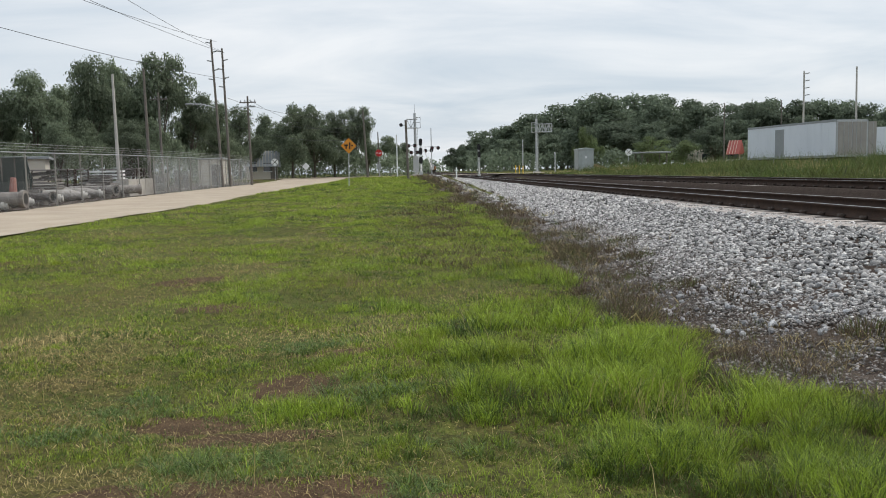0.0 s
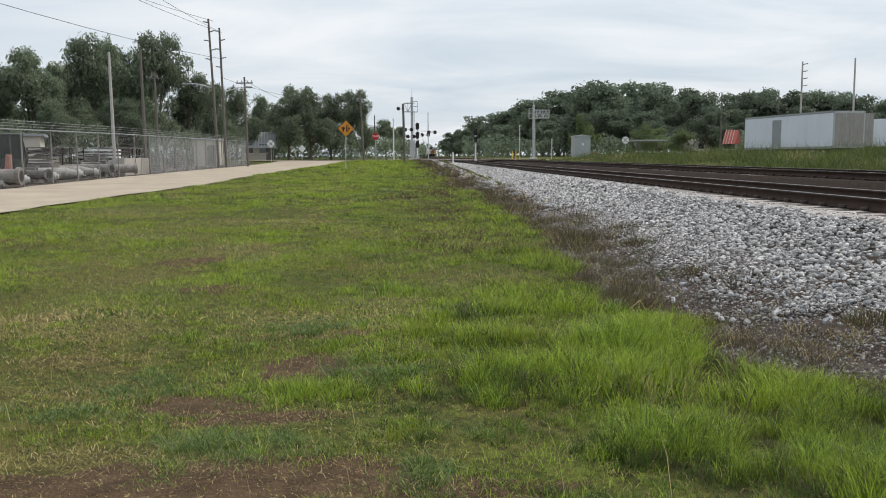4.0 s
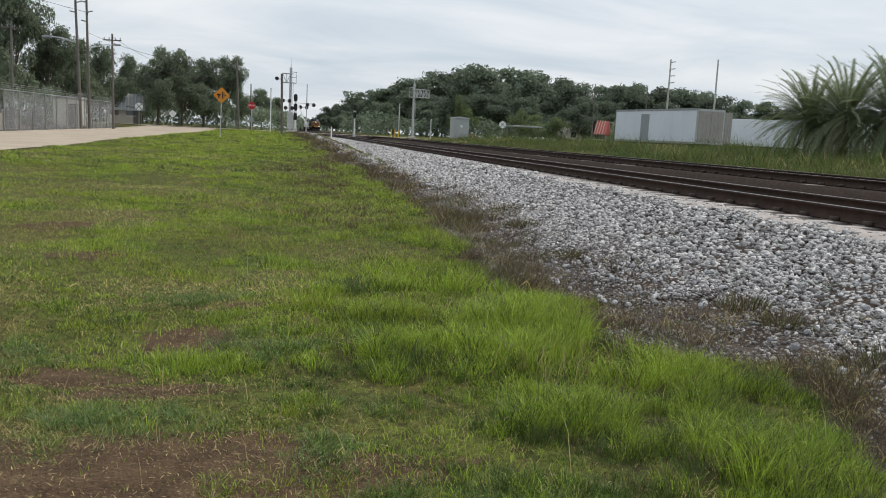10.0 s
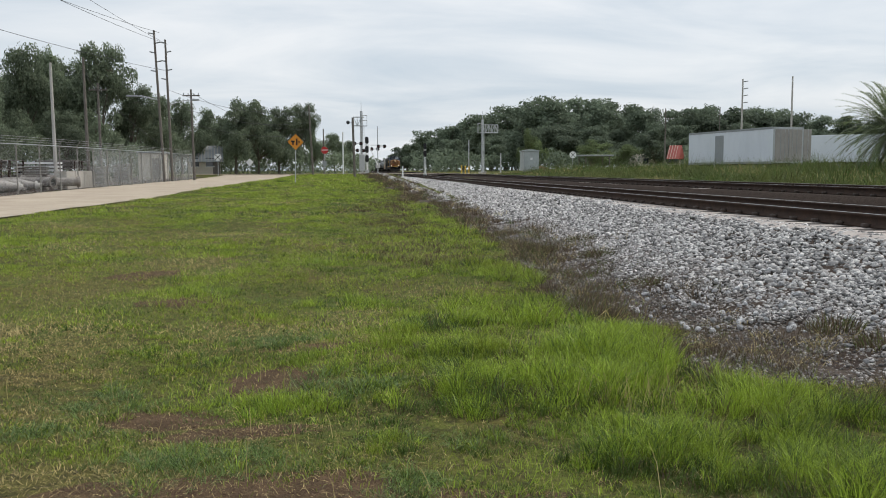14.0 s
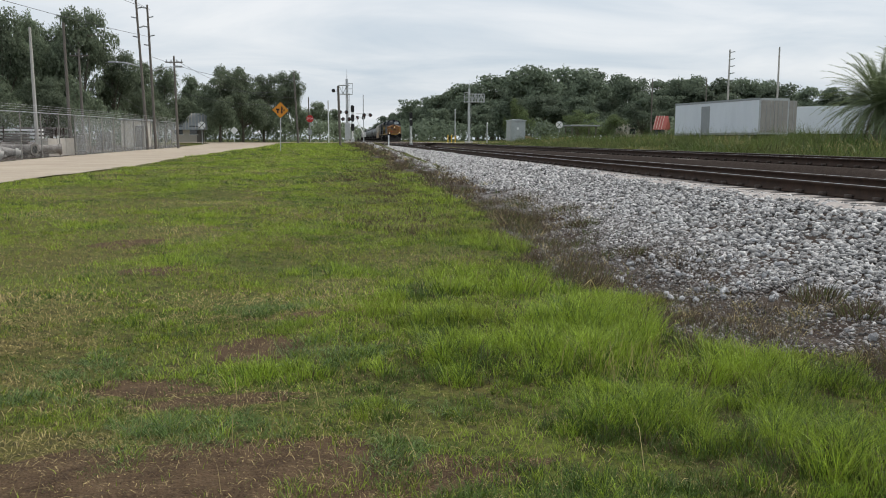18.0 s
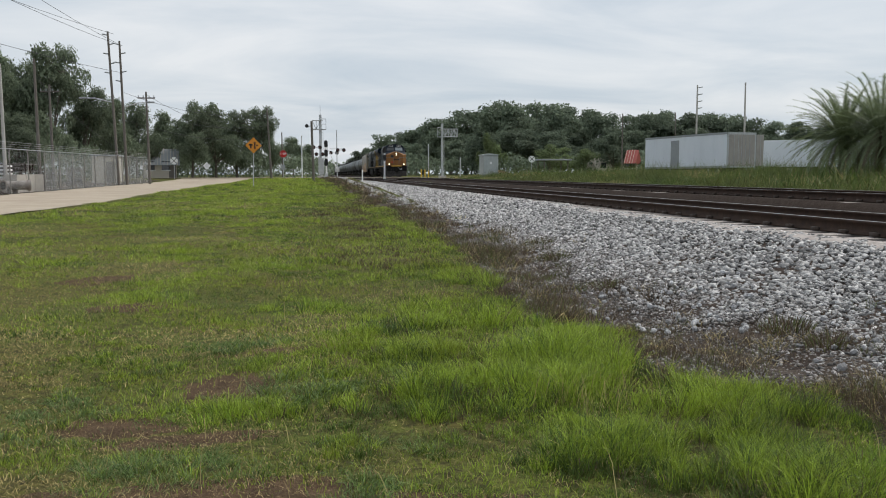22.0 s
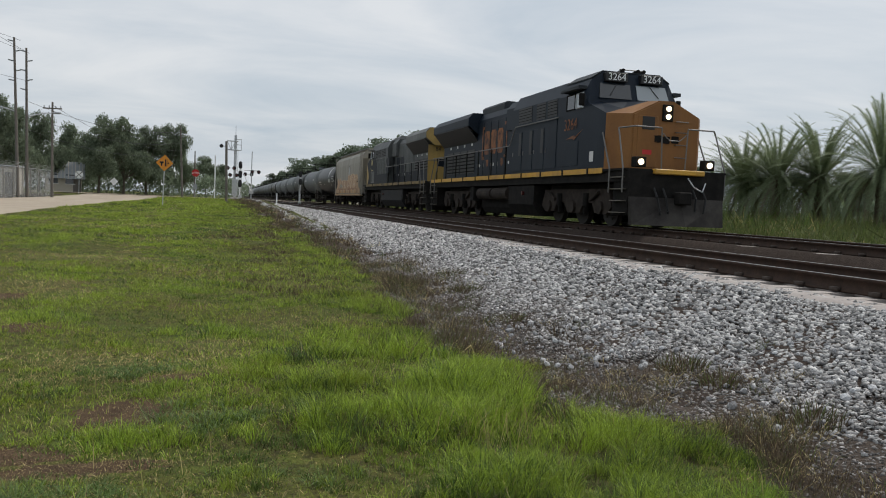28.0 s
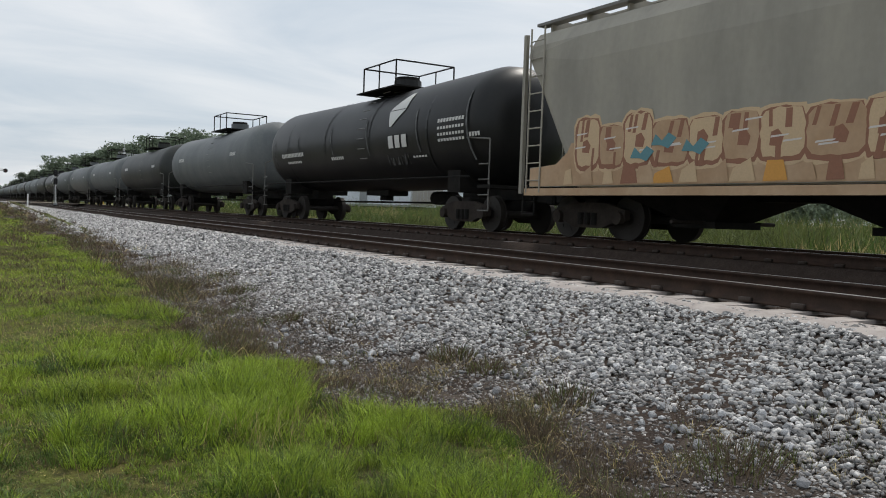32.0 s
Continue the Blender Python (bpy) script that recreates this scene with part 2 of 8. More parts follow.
_n.links.new(_mix.outputs[0], _n.nodes["Material Output"].inputs["Surface"])
M_PALEPIPE = mat("pale_fitting", (0.33, 0.31, 0.29), 0.7, alt=(0.18, 0.165, 0.15), scale=2.5, fine=0.2, rand=0.2)
M_BIN = mat("dark_green_bin", (0.028, 0.045, 0.040), 0.6, alt=(0.05, 0.06, 0.052), scale=2.0, fine=0.2)
M_FENCEP = mat("weathered_fence_post", (0.30, 0.285, 0.26), 0.6, metal=0.2, alt=(0.21, 0.20, 0.185), scale=5, fine=0.15)
M_PINK = mat("faded_red_paint", (0.42, 0.20, 0.17), 0.7, alt=(0.30, 0.15, 0.12), scale=3.0, fine=0.15)
M_MESHW = mat("chain_link_wire", (0.46, 0.47, 0.48), 0.5, metal=0.3)
M_NAVY = mat("dark_blue_locomotive_paint", (0.006, 0.0115, 0.021), 0.5, alt=(0.011, 0.018, 0.028), scale=1.1, streak=(1, 1, 0.35), fine=0.25, spec=0.18)
M_NAVYROOF = mat("dusty_roof", (0.018, 0.023, 0.028), 0.6, alt=(0.034, 0.039, 0.044), scale=1.3, fine=0.15, spec=0.28)
M_NOSE = mat("amber_nose_paint", (0.25, 0.115, 0.034), 0.55, alt=(0.20, 0.09, 0.03), scale=1.4, streak=(1, 1, 0.4), fine=0.12, spec=0.3)
M_LOCOY = mat("yellow_sill_stripe", (0.62, 0.34, 0.035), 0.5, alt=(0.40, 0.22, 0.04), scale=1.6, fine=0.12)
M_LOCOGREY = mat("grey_locomotive_paint", (0.10, 0.106, 0.103), 0.55, alt=(0.055, 0.060, 0.060), scale=0.9, streak=(1, 1, 0.3), fine=0.15, spec=0.28)
M_LOCOBLUE = mat("blue_locomotive_paint", (0.0055, 0.009, 0.017), 0.55, alt=(0.012, 0.015, 0.02), scale=1.5, fine=0.15, spec=0.2)
M_LOCOYEL = mat("dull_yellow_locomotive_paint", (0.40, 0.27, 0.075), 0.55, alt=(0.27, 0.18, 0.06), scale=1.2, streak=(1, 1, 0.4), fine=0.12)
M_DULLY = mat("grimy_yellow_stripe", (0.26, 0.175, 0.055), 0.6, alt=(0.10, 0.075, 0.04), scale=1.5, fine=0.2)
M_LOGO = mat("amber_lettering", (0.30, 0.115, 0.04), 0.6, alt=(0.05, 0.03, 0.025), scale=3.0, fine=0.25, spec=0.25)
M_UNDER = mat("running_gear_grime", (0.010, 0.0095, 0.009), 0.85, alt=(0.021, 0.019, 0.017), scale=3, fine=0.3, spec=0.15)
M_TANKGRIME = mat("grimy_fuel_tank", (0.020, 0.020, 0.021), 0.7, alt=(0.032, 0.030, 0.028), scale=1.2, streak=(1, 1, 0.4), fine=0.25, spec=0.2)
M_TRUCK = mat("truck_frame_dust", (0.028, 0.023, 0.020), 0.85, alt=(0.052, 0.042, 0.035), scale=3, fine=0.3, spec=0.15)
M_WHEEL = mat("wheel_steel", (0.024, 0.020, 0.017), 0.7, metal=0.2, fine=0.2)
M_GLASS = mat("dark_window_glass", (0.03, 0.035, 0.04), 0.06, spec=0.8)
# Same glass with the brightness of the sky put into its base colour.
M_PALEGLASS = mat("sky_lit_window_glass", (0.30, 0.33, 0.35), 0.08, spec=0.8)
M_LAMP = mat("lit_headlight", (1.0, 0.93, 0.75), 0.3, emit=(1.0, 0.80, 0.50, 4.0))
M_REDLAMP = mat("red_lamp", (0.07, 0.012, 0.01), 0.4)
M_HANDRAIL = mat("handrail_paint", (0.16, 0.155, 0.145), 0.55, metal=0.3)
M_PLOW = mat("scuffed_plow_steel", (0.026, 0.023, 0.021), 0.7, alt=(0.05, 0.045, 0.04), scale=2.5, fine=0.3, spec=0.2)
M_STEPW = mat("step_edge_paint", (0.15, 0.135, 0.11), 0.8, fine=0.2)
M_HOPGREY = mat("hopper_grey_paint", (0.35, 0.325, 0.27), 0.65, alt=(0.25, 0.235, 0.20), scale=0.7, streak=(1, 1, 0.3), fine=0.08)
M_HOPTAN = mat("hopper_tan_paint", (0.42, 0.27, 0.155), 0.65, alt=(0.50, 0.345, 0.215), scale=1.1, fine=0.12)
M_SPRAY = [mat("spray_brown", (0.27, 0.12, 0.07), 0.6, fine=0.15), mat("spray_peach", (0.56, 0.405, 0.245), 0.6, fine=0.14), mat("spray_teal", (0.10, 0.24, 0.27), 0.6, fine=0.15), mat("spray_amber", (0.62, 0.30, 0.06), 0.6, fine=0.12), mat("spray_white", (0.62, 0.58, 0.54), 0.6, fine=0.1)]
M_TANK = [mat("black_tank_paint", (0.008, 0.0085, 0.0095), 0.42, alt=(0.015, 0.015, 0.0145), scale=0.9, streak=(1, 1, 0.3), fine=0.15, spec=0.3), mat("grey_tank_paint", (0.11, 0.122, 0.128), 0.55, alt=(0.15, 0.16, 0.16), scale=0.8, streak=(1, 1, 0.3), fine=0.15, spec=0.3), mat("dusty_black_tank_paint", (0.026, 0.029, 0.028), 0.5, alt=(0.045, 0.047, 0.043), scale=0.9, fine=0.15, spec=0.3)]
M_DIRT = mat("weedy_dirt", (0.056, 0.044, 0.036), 0.95, alt=(0.090, 0.072, 0.060), scale=3.0, fine=0.7, fine_scale=50, bump=1.0, bump_scale=45, fibre=((0.26, 0.25, 0.24), 34.0, 0.56, 0.66), spec=0.1)
M_SCUFF = mat("chalky_scuff", (0.16, 0.165, 0.165), 0.8, alt=(0.05, 0.05, 0.05), scale=5.0, fine=0.35, spec=0.2)
M_COWLGREY = mat("sun_bleached_grey", (0.17, 0.175, 0.17), 0.6, alt=(0.10, 0.105, 0.10), scale=1.2, streak=(1, 1, 0.3), fine=0.15, spec=0.25)
M_PALEYEL = mat("pale_yellow_lettering", (0.55, 0.47, 0.22), 0.6, fine=0.15)
M_DECAL = mat("white_stencil", (0.60, 0.60, 0.58), 0.6, fine=0.12)


# ---- builders ----
def mesh_ob(name, bm, material, parent=None, label=""):
    me = bpy.data.meshes.new(name)
    bm.to_mesh(me)
    bm.free()
    me.materials.append(material)
    ob = new(name, me)
    ob.parent = parent
    if label:
        ob["label"] = label
    return ob


def part(name, bm, material, parent, label=""):
    return mesh_ob(name, bm, material, parent, label)


def shared(name, data, parent, m=None, label=""):
    """One more object on mesh data that is already built."""
    ob = new(name, data)
    ob.parent = parent
    if m is not None:
        ob.matrix_basis = m
    if label:
        ob["label"] = label
    return ob


def thing(name, m, label, category, group="", kind=""):
    ob = new(name)
    ob.empty_display_size = 0.2
    ob.matrix_basis = m
    return tagged(ob, label, category, group, kind)


def box(bm, a, b, bevel=0.0):
    c = [(a[k] + b[k]) / 2 for k in range(3)]
    s = [abs(b[k] - a[k]) for k in range(3)]
    r = bmesh.ops.create_cube(bm, size=1.0, matrix=Matrix.Translation(c) @ Matrix.Diagonal((*s, 1)))
    if bevel:
        edges = {e for v in r["verts"] for e in v.link_edges}
        bmesh.ops.bevel(bm, geom=list(edges), offset=bevel, segments=1, affect="EDGES")
    return bm


def B(a, b, bevel=0.0):
    return box(bmesh.new(), a, b, bevel)


def rod(bm, p, q, r, n=8, r2=None, caps=True):
    p, q = Vector(p), Vector(q)
    d = q - p
    m = Matrix.Translation((p + q) / 2) @ d.to_track_quat("Z", "Y").to_matrix().to_4x4()
    bmesh.ops.create_cone(bm, cap_ends=caps, segments=n, radius1=r, radius2=r if r2 is None else r2, depth=d.length, matrix=m)
    return bm


def R(p, q, r, n=8, r2=None):
    return rod(bmesh.new(), p, q, r, n, r2)


def pipe(bm, pts, r, n=6):
    for p, q in zip(pts, pts[1:]):
        rod(bm, p, q, r, n)
    return bm


def prism(bm, outline, axis, lo, hi):
    """An outline of 2D points pushed along an axis (0, 1 or 2) from lo to hi."""
    def place(u, v, w):
        return [(w, u, v), (u, w, v), (u, v, w)][axis]
    a = [bm.verts.new(place(u, v, lo)) for u, v in outline]
    b = [bm.verts.new(place(u, v, hi)) for u, v in outline]
    n = len(a)
    bm.faces.new(a), bm.faces.new(b[::-1])
    for k in range(n):
        bm.faces.new((a[k], b[k], b[(k + 1) % n], a[(k + 1) % n]))
    bmesh.ops.recalc_face_normals(bm, faces=bm.faces)
    return bm


def P(outline, axis, lo, hi):
    return prism(bmesh.new(), outline, axis, lo, hi)


def raw(name, verts, faces, material, parent=None, smooth=False):
    """A mesh from number arrays: verts (n, 3), faces (m, 3 or 4)."""
    me = bpy.data.meshes.new(name)
    verts, faces = np.asarray(verts, np.float32), np.asarray(faces, np.int32)
    me.vertices.add(len(verts))
    me.vertices.foreach_set("co", verts.ravel())
    k = faces.shape[1]
    me.loops.add(faces.size)
    me.loops.foreach_set("vertex_index", faces.ravel())
    me.polygons.add(len(faces))
    me.polygons.foreach_set("loop_start", np.arange(0, faces.size, k, dtype=np.int32))
    me.polygons.foreach_set("loop_total", np.full(len(faces), k, np.int32))
    if smooth:
        me.polygons.foreach_set("use_smooth", np.ones(len(faces), bool))
    me.update()
    me.validate()
    me.materials.append(material)
    ob = new(name, me)
    ob.parent = parent
    return ob


def letters(name, text, size, material, parent, m, depth=0.006):
    """Raised writing in the built-in font, as a mesh."""
    cu = bpy.data.curves.new(name, "FONT")
    cu.body, cu.size, cu.extrude, cu.align_x, cu.align_y = text, size, depth, "CENTER", "CENTER"
    tmp = bpy.data.objects.new(name, cu)
    me = bpy.data.meshes.new_from_object(tmp)
    bpy.data.objects.remove(tmp)
    me.materials.clear()
    me.materials.append(material)
    return shared(name, me, parent, m)


# ---- ground ----
def bend(y):
    """How far the tracks have swung aside, y metres down the line."""
    y = np.maximum(np.asarray(y, float), -60.0)
    return -1.1 * (1 - np.exp(-y / 80.0))


FAR_X, FAR_Z, NEAR_X, NEAR_Z = 11.74, 1.06, 7.55, 0.86


def base_height(x, y):
    x, y = np.asarray(x, float), np.asarray(y, float)
    left = np.interp(y, [0, 18, 33, 46, 66, 83, 95, 110], [0.05, 0.2, 0.30, 0.45, 0.58, 0.68, 1.05, 1.05])
    mid = np.interp(y, [-20, 10, 30, 57, 80, 92, 106, 130], [0, 0, 0.25, 0.65, 0.90, 1.05, 1.05, 0.8])
    right = np.interp(y, [0, 60, 90, 200], [0.75, 0.8, 1.0, 1.0])
    s = np.clip((x + 9) / 4, 0, 1)
    h = left * (1 - s) + mid * s
    u = np.clip((x - bend(y) - 5.0) / 9.5, 0, 1)
    h = h * (1 - u) + right * u
    w = np.clip((x - 18) / 20, 0, 1)
    return h + 0.25 * w


PROF_X = [2.6, 3.2, 4.2, 5.2, 5.9, 6.25, 9.2, 10.1, 10.34, 10.42, 13.1, 14.2, 15.6]
PROF_Z = [-0.12, 0.03, 0.18, 0.40, 0.585, 0.635, 0.62, 0.64, 0.74, 0.872, 0.876, 0.78, 0.50]


def bed_height(u, y):
    """Height of the ballast at u metres across the line."""
    lift = np.interp(y, [0, 20, 60, 100], [0, 0.05, 0.3, 0.6]) * np.clip((6.0 - u) / 2.0, 0, 1)
    return np.interp(u, PROF_X, PROF_Z) + lift


def ripple(x, y):
    x, y = np.asarray(x, float), np.asarray(y, float)
    near = np.exp(-((np.abs(x) / 16) ** 4)) * np.exp(-((y / 70) ** 4))
    return near * (0.045 * np.sin(1.3 * x + 0.6 * y) * np.sin(0.8 * y - 0.5 * x) + 0.02 * np.sin(1.9 * x - 0.7 * y))


def height(x, y):
    h = base_height(x, y) + ripple(x, y)
    x, y = np.asarray(x, float), np.asarray(y, float)
    edge = np.interp(y, [-30, 22, 38, 66, 90, 101], [-10.2, -10.0, -9.0, -8.9, -7.5, -6.0])
    s = np.clip((edge - 0.15 - x) / 0.3, 0, 1) * np.clip((x + 16.9) / 0.4, 0, 1) * np.clip((112 - y) / 5, 0, 1)
    h = h - ripple(x, y) * s - 0.025 * s
    u = x - bend(y)
    return np.where((u > 4.3) & (u < 15.2), np.minimum(h, bed_height(u, y) - 0.05), h)


def ground_sheet():
    xs = np.unique(np.concatenate([np.linspace(-1500, -60, 14), np.linspace(-60, -14, 24), np.linspace(-14, 16, 121), np.linspace(16, 60, 30), np.linspace(60, 1500, 14)]))
    ys = np.unique(np.concatenate([np.linspace(-900, -12, 10), np.linspace(-12, 30, 169), np.linspace(30, 130, 70), np.linspace(130, 2200, 20)]))
    gx, gy = np.meshgrid(xs, ys)
    v = np.stack([gx.ravel(), gy.ravel(), height(gx, gy).ravel()], 1)
    nx, ny = len(xs), len(ys)
    i = (np.arange(ny - 1)[:, None] * nx + np.arange(nx - 1)[None]).ravel()
    ob = raw("ground", v, np.stack([i, i + 1, i + nx + 1, i + nx], 1), M_SOIL, smooth=True)
    tagged(ob, "grassy verge with patches of bare brown soil", "ground", kind="structure")


ground_sheet()


def strip(name, rows, material, label, category, lift=0.0):
    """A ribbon over the ground: rows of (y, x_left, x_right)."""
    ys = np.arange(rows[0][0], rows[-1][0] + 0.01, 1.5)
    a = np.interp(ys, [r[0] for r in rows], [r[1] for r in rows])
    b = np.interp(ys, [r[0] for r in rows], [r[2] for r in rows])
    n = 7
    f = np.linspace(0, 1, n)
    gx = a[:, None] * (1 - f) + b[:, None] * f
    gx[:, 0] += 0.12 * np.sin(ys * 1.7) + 0.08 * np.sin(ys * 4.1)
    gx[:, -1] += 0.12 * np.sin(ys * 1.3) + 0.08 * np.sin(ys * 3.7)
    gy = np.repeat(ys[:, None], n, 1)
    gz = base_height(gx, gy) + lift
    v = np.stack([gx, gy, gz], -1).reshape(-1, 3)
    m = len(ys)
    i = (np.arange(m - 1)[:, None] * n + np.arange(n - 1)[None]).ravel()
    ob = raw(name, v, np.stack([i, i + 1, i + n + 1, i + n], 1), material, smooth=True)
    return tagged(ob, label, category, kind="structure")


strip("road", [(-30, -16.3, -10.2), (22, -16.2, -10.0), (38, -16.2, -9.0), (66, -16.2, -8.9), (84, -16.0, -7.8), (90, -15.0, -7.5), (101, -15, -6)], M_ROAD, "pale sandy road running beside the verge", "road", 0.015)


def cross_road():
    v, xs = [], np.linspace(-90, 120, 90)
    for x in xs:
        z = 1.09 if -3 < x < 19 else 1.09 + 0.0 * x
        v += [(x, 94.0 + 0.02 * x, z), (x, 102.0 + 0.02 * x, z)]
    f = [(2 * k, 2 * k + 1, 2 * k + 3, 2 * k + 2) for k in range(len(xs) - 1)]
    ob = raw("level_crossing_road", v, np.array(f)[:, ::-1], M_ROAD)
    tagged(ob, "pale road over the level crossing", "road", kind="structure")


cross_road()
strip("yard_ground", [(8, -60, -16.35), (90, -60, -16.45)], M_DIRT, "bare dark dirt of the storage yard", "ground", 0.02)


# ---- ballast and tracks ----
def bed():
    ys = np.concatenate([np.arange(-25, 40, 0.5), np.arange(40, 120, 2.0), np.arange(120, 900, 20.0)])
    px, pz = np.array(PROF_X), np.array(PROF_Z)
    gx = px[None] + bend(ys)[:, None]
    gy = np.repeat(ys[:, None], len(px), 1)
    lift = np.interp(ys, [0, 20, 60, 100], [0, 0.05, 0.3, 0.6])[:, None] * np.clip((6.0 - px) / 2.0, 0, 1)[None]
    gz = pz[None] + lift + 0.018 * np.sin(gx * 5 + gy * 3.1) * (px[None] < 6)
    n, m = len(px), len(ys)
    i = (np.arange(m - 1)[:, None] * n + np.arange(n - 1)[None]).ravel()
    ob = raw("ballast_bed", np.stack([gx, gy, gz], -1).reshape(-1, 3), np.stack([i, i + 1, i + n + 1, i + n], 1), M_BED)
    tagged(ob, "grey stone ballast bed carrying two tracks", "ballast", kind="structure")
    return ob


BED = bed()
def rail_run(name, x, z, parent):
    """One rail: foot, web and head, following the line."""
    prof = [(-0.075, -0.185), (0.075, -0.185), (0.075, -0.165), (0.012, -0.14), (0.012, -0.045), (0.036, -0.035), (0.036, -0.004), (-0.036, -0.004), (-0.036, -0.035), (-0.012, -0.045), (-0.012, -0.14), (-0.075, -0.165)]
    ys = np.concatenate([np.arange(-60, 140, 4.0), np.arange(140, 900, 20.0)])
    n = len(prof)
    v = np.array([[(x + bend(y) + p[0], y, z + p[1]) for p in prof] for y in ys]).reshape(-1, 3)
    i = (np.arange(len(ys) - 1)[:, None] * n + np.arange(n)[None]).ravel()
    j = (np.arange(len(ys) - 1)[:, None] * n + (np.arange(n)[None] + 1) % n).ravel()
    rail = raw(name, v, np.stack([i, j, j + n, i + n], 1), M_RAIL, parent)
    top = np.array([[(x + bend(y) - 0.030, y, z - 0.002), (x + bend(y) + 0.030, y, z - 0.002), (x + bend(y) + 0.030, y, z), (x + bend(y) - 0.030, y, z)] for y in ys]).reshape(-1, 3)
    i = (np.arange(len(ys) - 1)[:, None] * 4 + np.arange(4)[None]).ravel()
    j = (np.arange(len(ys) - 1)[:, None] * 4 + (np.arange(4)[None] + 1) % 4).ravel()
    raw("running_surface", top, np.stack([i, j, j + 4, i + 4], 1), M_SHINE, rail)


def track(x, z, label):
    t = thing("railway_track", Matrix(), label, "railway track", "parallel tracks", "structure")
    for side in (-0.7525, 0.7525):
        rail_run("rail", x + side, z, t)
    tie = P([(-1.3, -0.20), (-1.3, -0.02), (-1.26, 0.0), (1.26, 0.0), (1.3, -0.02), (1.3, -0.20)], 1, -0.125, 0.125)
    me = bpy.data.meshes.new("tie")
    tie.to_mesh(me)
    tie.free()
    me.materials.append(M_TIE)
    rest_v, rest_f = [], []
    clip_v, clip_f = [], []
    cube_f = np.array([(0, 1, 3, 2), (4, 6, 7, 5), (0, 4, 5, 1), (2, 3, 7, 6), (0, 2, 6, 4), (1, 5, 7, 3)])

    def cube(vs, fs, c, s):
        k = len(vs)
        for a in (-1, 1):
            for b in (-1, 1):
                for d in (-1, 1):
                    vs.append((c[0] + a * s[0], c[1] + b * s[1], c[2] + d * s[2]))
        fs.extend((cube_f + k).tolist())

    for k in range(330):
        y = -20 + 0.61 * k
        cx = x + float(bend(y))
        if y < 80:
            shared("tie", me, t, pose(cx + random.uniform(-0.02, 0.02), y, z - 0.19 + random.uniform(-0.006, 0.004), 0, 0, random.uniform(-0.6, 0.6)))
        else:
            cube(rest_v, rest_f, (cx, y, z - 0.29), (1.3, 0.125, 0.1))
        if y < 60:
            for side in (-0.7525, 0.7525):
                for off in (-0.10, 0.10):
                    cube(clip_v, clip_f, (cx + side + off, y, z - 0.155), (0.035, 0.06, 0.025))
    tagged(raw("far_tie", rest_v, rest_f, M_TIE, t), kind="stuff")
    tagged(raw("rail_clip", clip_v, clip_f, M_CLIP, t), kind="stuff")


track(NEAR_X, NEAR_Z, "rusty railway track on concrete ties, empty")
track(FAR_X, FAR_Z, "rusty railway track on concrete ties, carrying a freight train")


def tie_end_dust():
    """Pale crushed stone packed round the tie ends of the near track."""
    ys = np.concatenate([np.arange(-20, 40, 0.2), np.arange(40, 110, 1.5)])
    us = np.array([6.02, 6.14, 6.30, 6.48, 6.62])
    zs = np.array([0.60, 0.652, 0.662, 0.658, 0.60])
    gx = us[None] + bend(ys)[:, None] + 0.05 * np.sin(ys * 3.1)[:, None] * np.array([1, 1, 0, 0, 0]) + 0.03 * np.sin(ys * 11.0)[:, None] * np.array([1, 1, 0, 0, 0])
    gz = zs[None] + 0.006 * np.sin(ys * 10.3)[:, None] * np.array([0, 1, 1, 1, 0])
    n, m = len(us), len(ys)
    i = (np.arange(m - 1)[:, None] * n + np.arange(n - 1)[None]).ravel()
    v = np.stack([gx, np.repeat(ys[:, None], n, 1), gz], -1).reshape(-1, 3)
    ob = raw("tie_end_dust", v, np.stack([i, i + 1, i + n + 1, i + n], 1), M_TIE, smooth=True)
    tagged(ob, "pale dusty crushed stone along the tie ends", "ballast", kind="structure")


tie_end_dust()


def value_noise(x, y, cell, seed):
    rng = np.random.default_rng(seed)
    g = rng.uniform(0, 1, (256, 256))
    u, v = np.asarray(x) / cell + 100.3, np.asarray(y) / cell + 100.7
    i, j = np.floor(u).astype(int), np.floor(v).astype(int)
    a, b = u - i, v - j
    a, b = a * a * (3 - 2 * a), b * b * (3 - 2 * b)
    i, j = i % 255, j % 255
    return (g[i, j] * (1 - a) + g[i + 1, j] * a) * (1 - b) + (g[i, j + 1] * (1 - a) + g[i + 1, j + 1] * a) * b


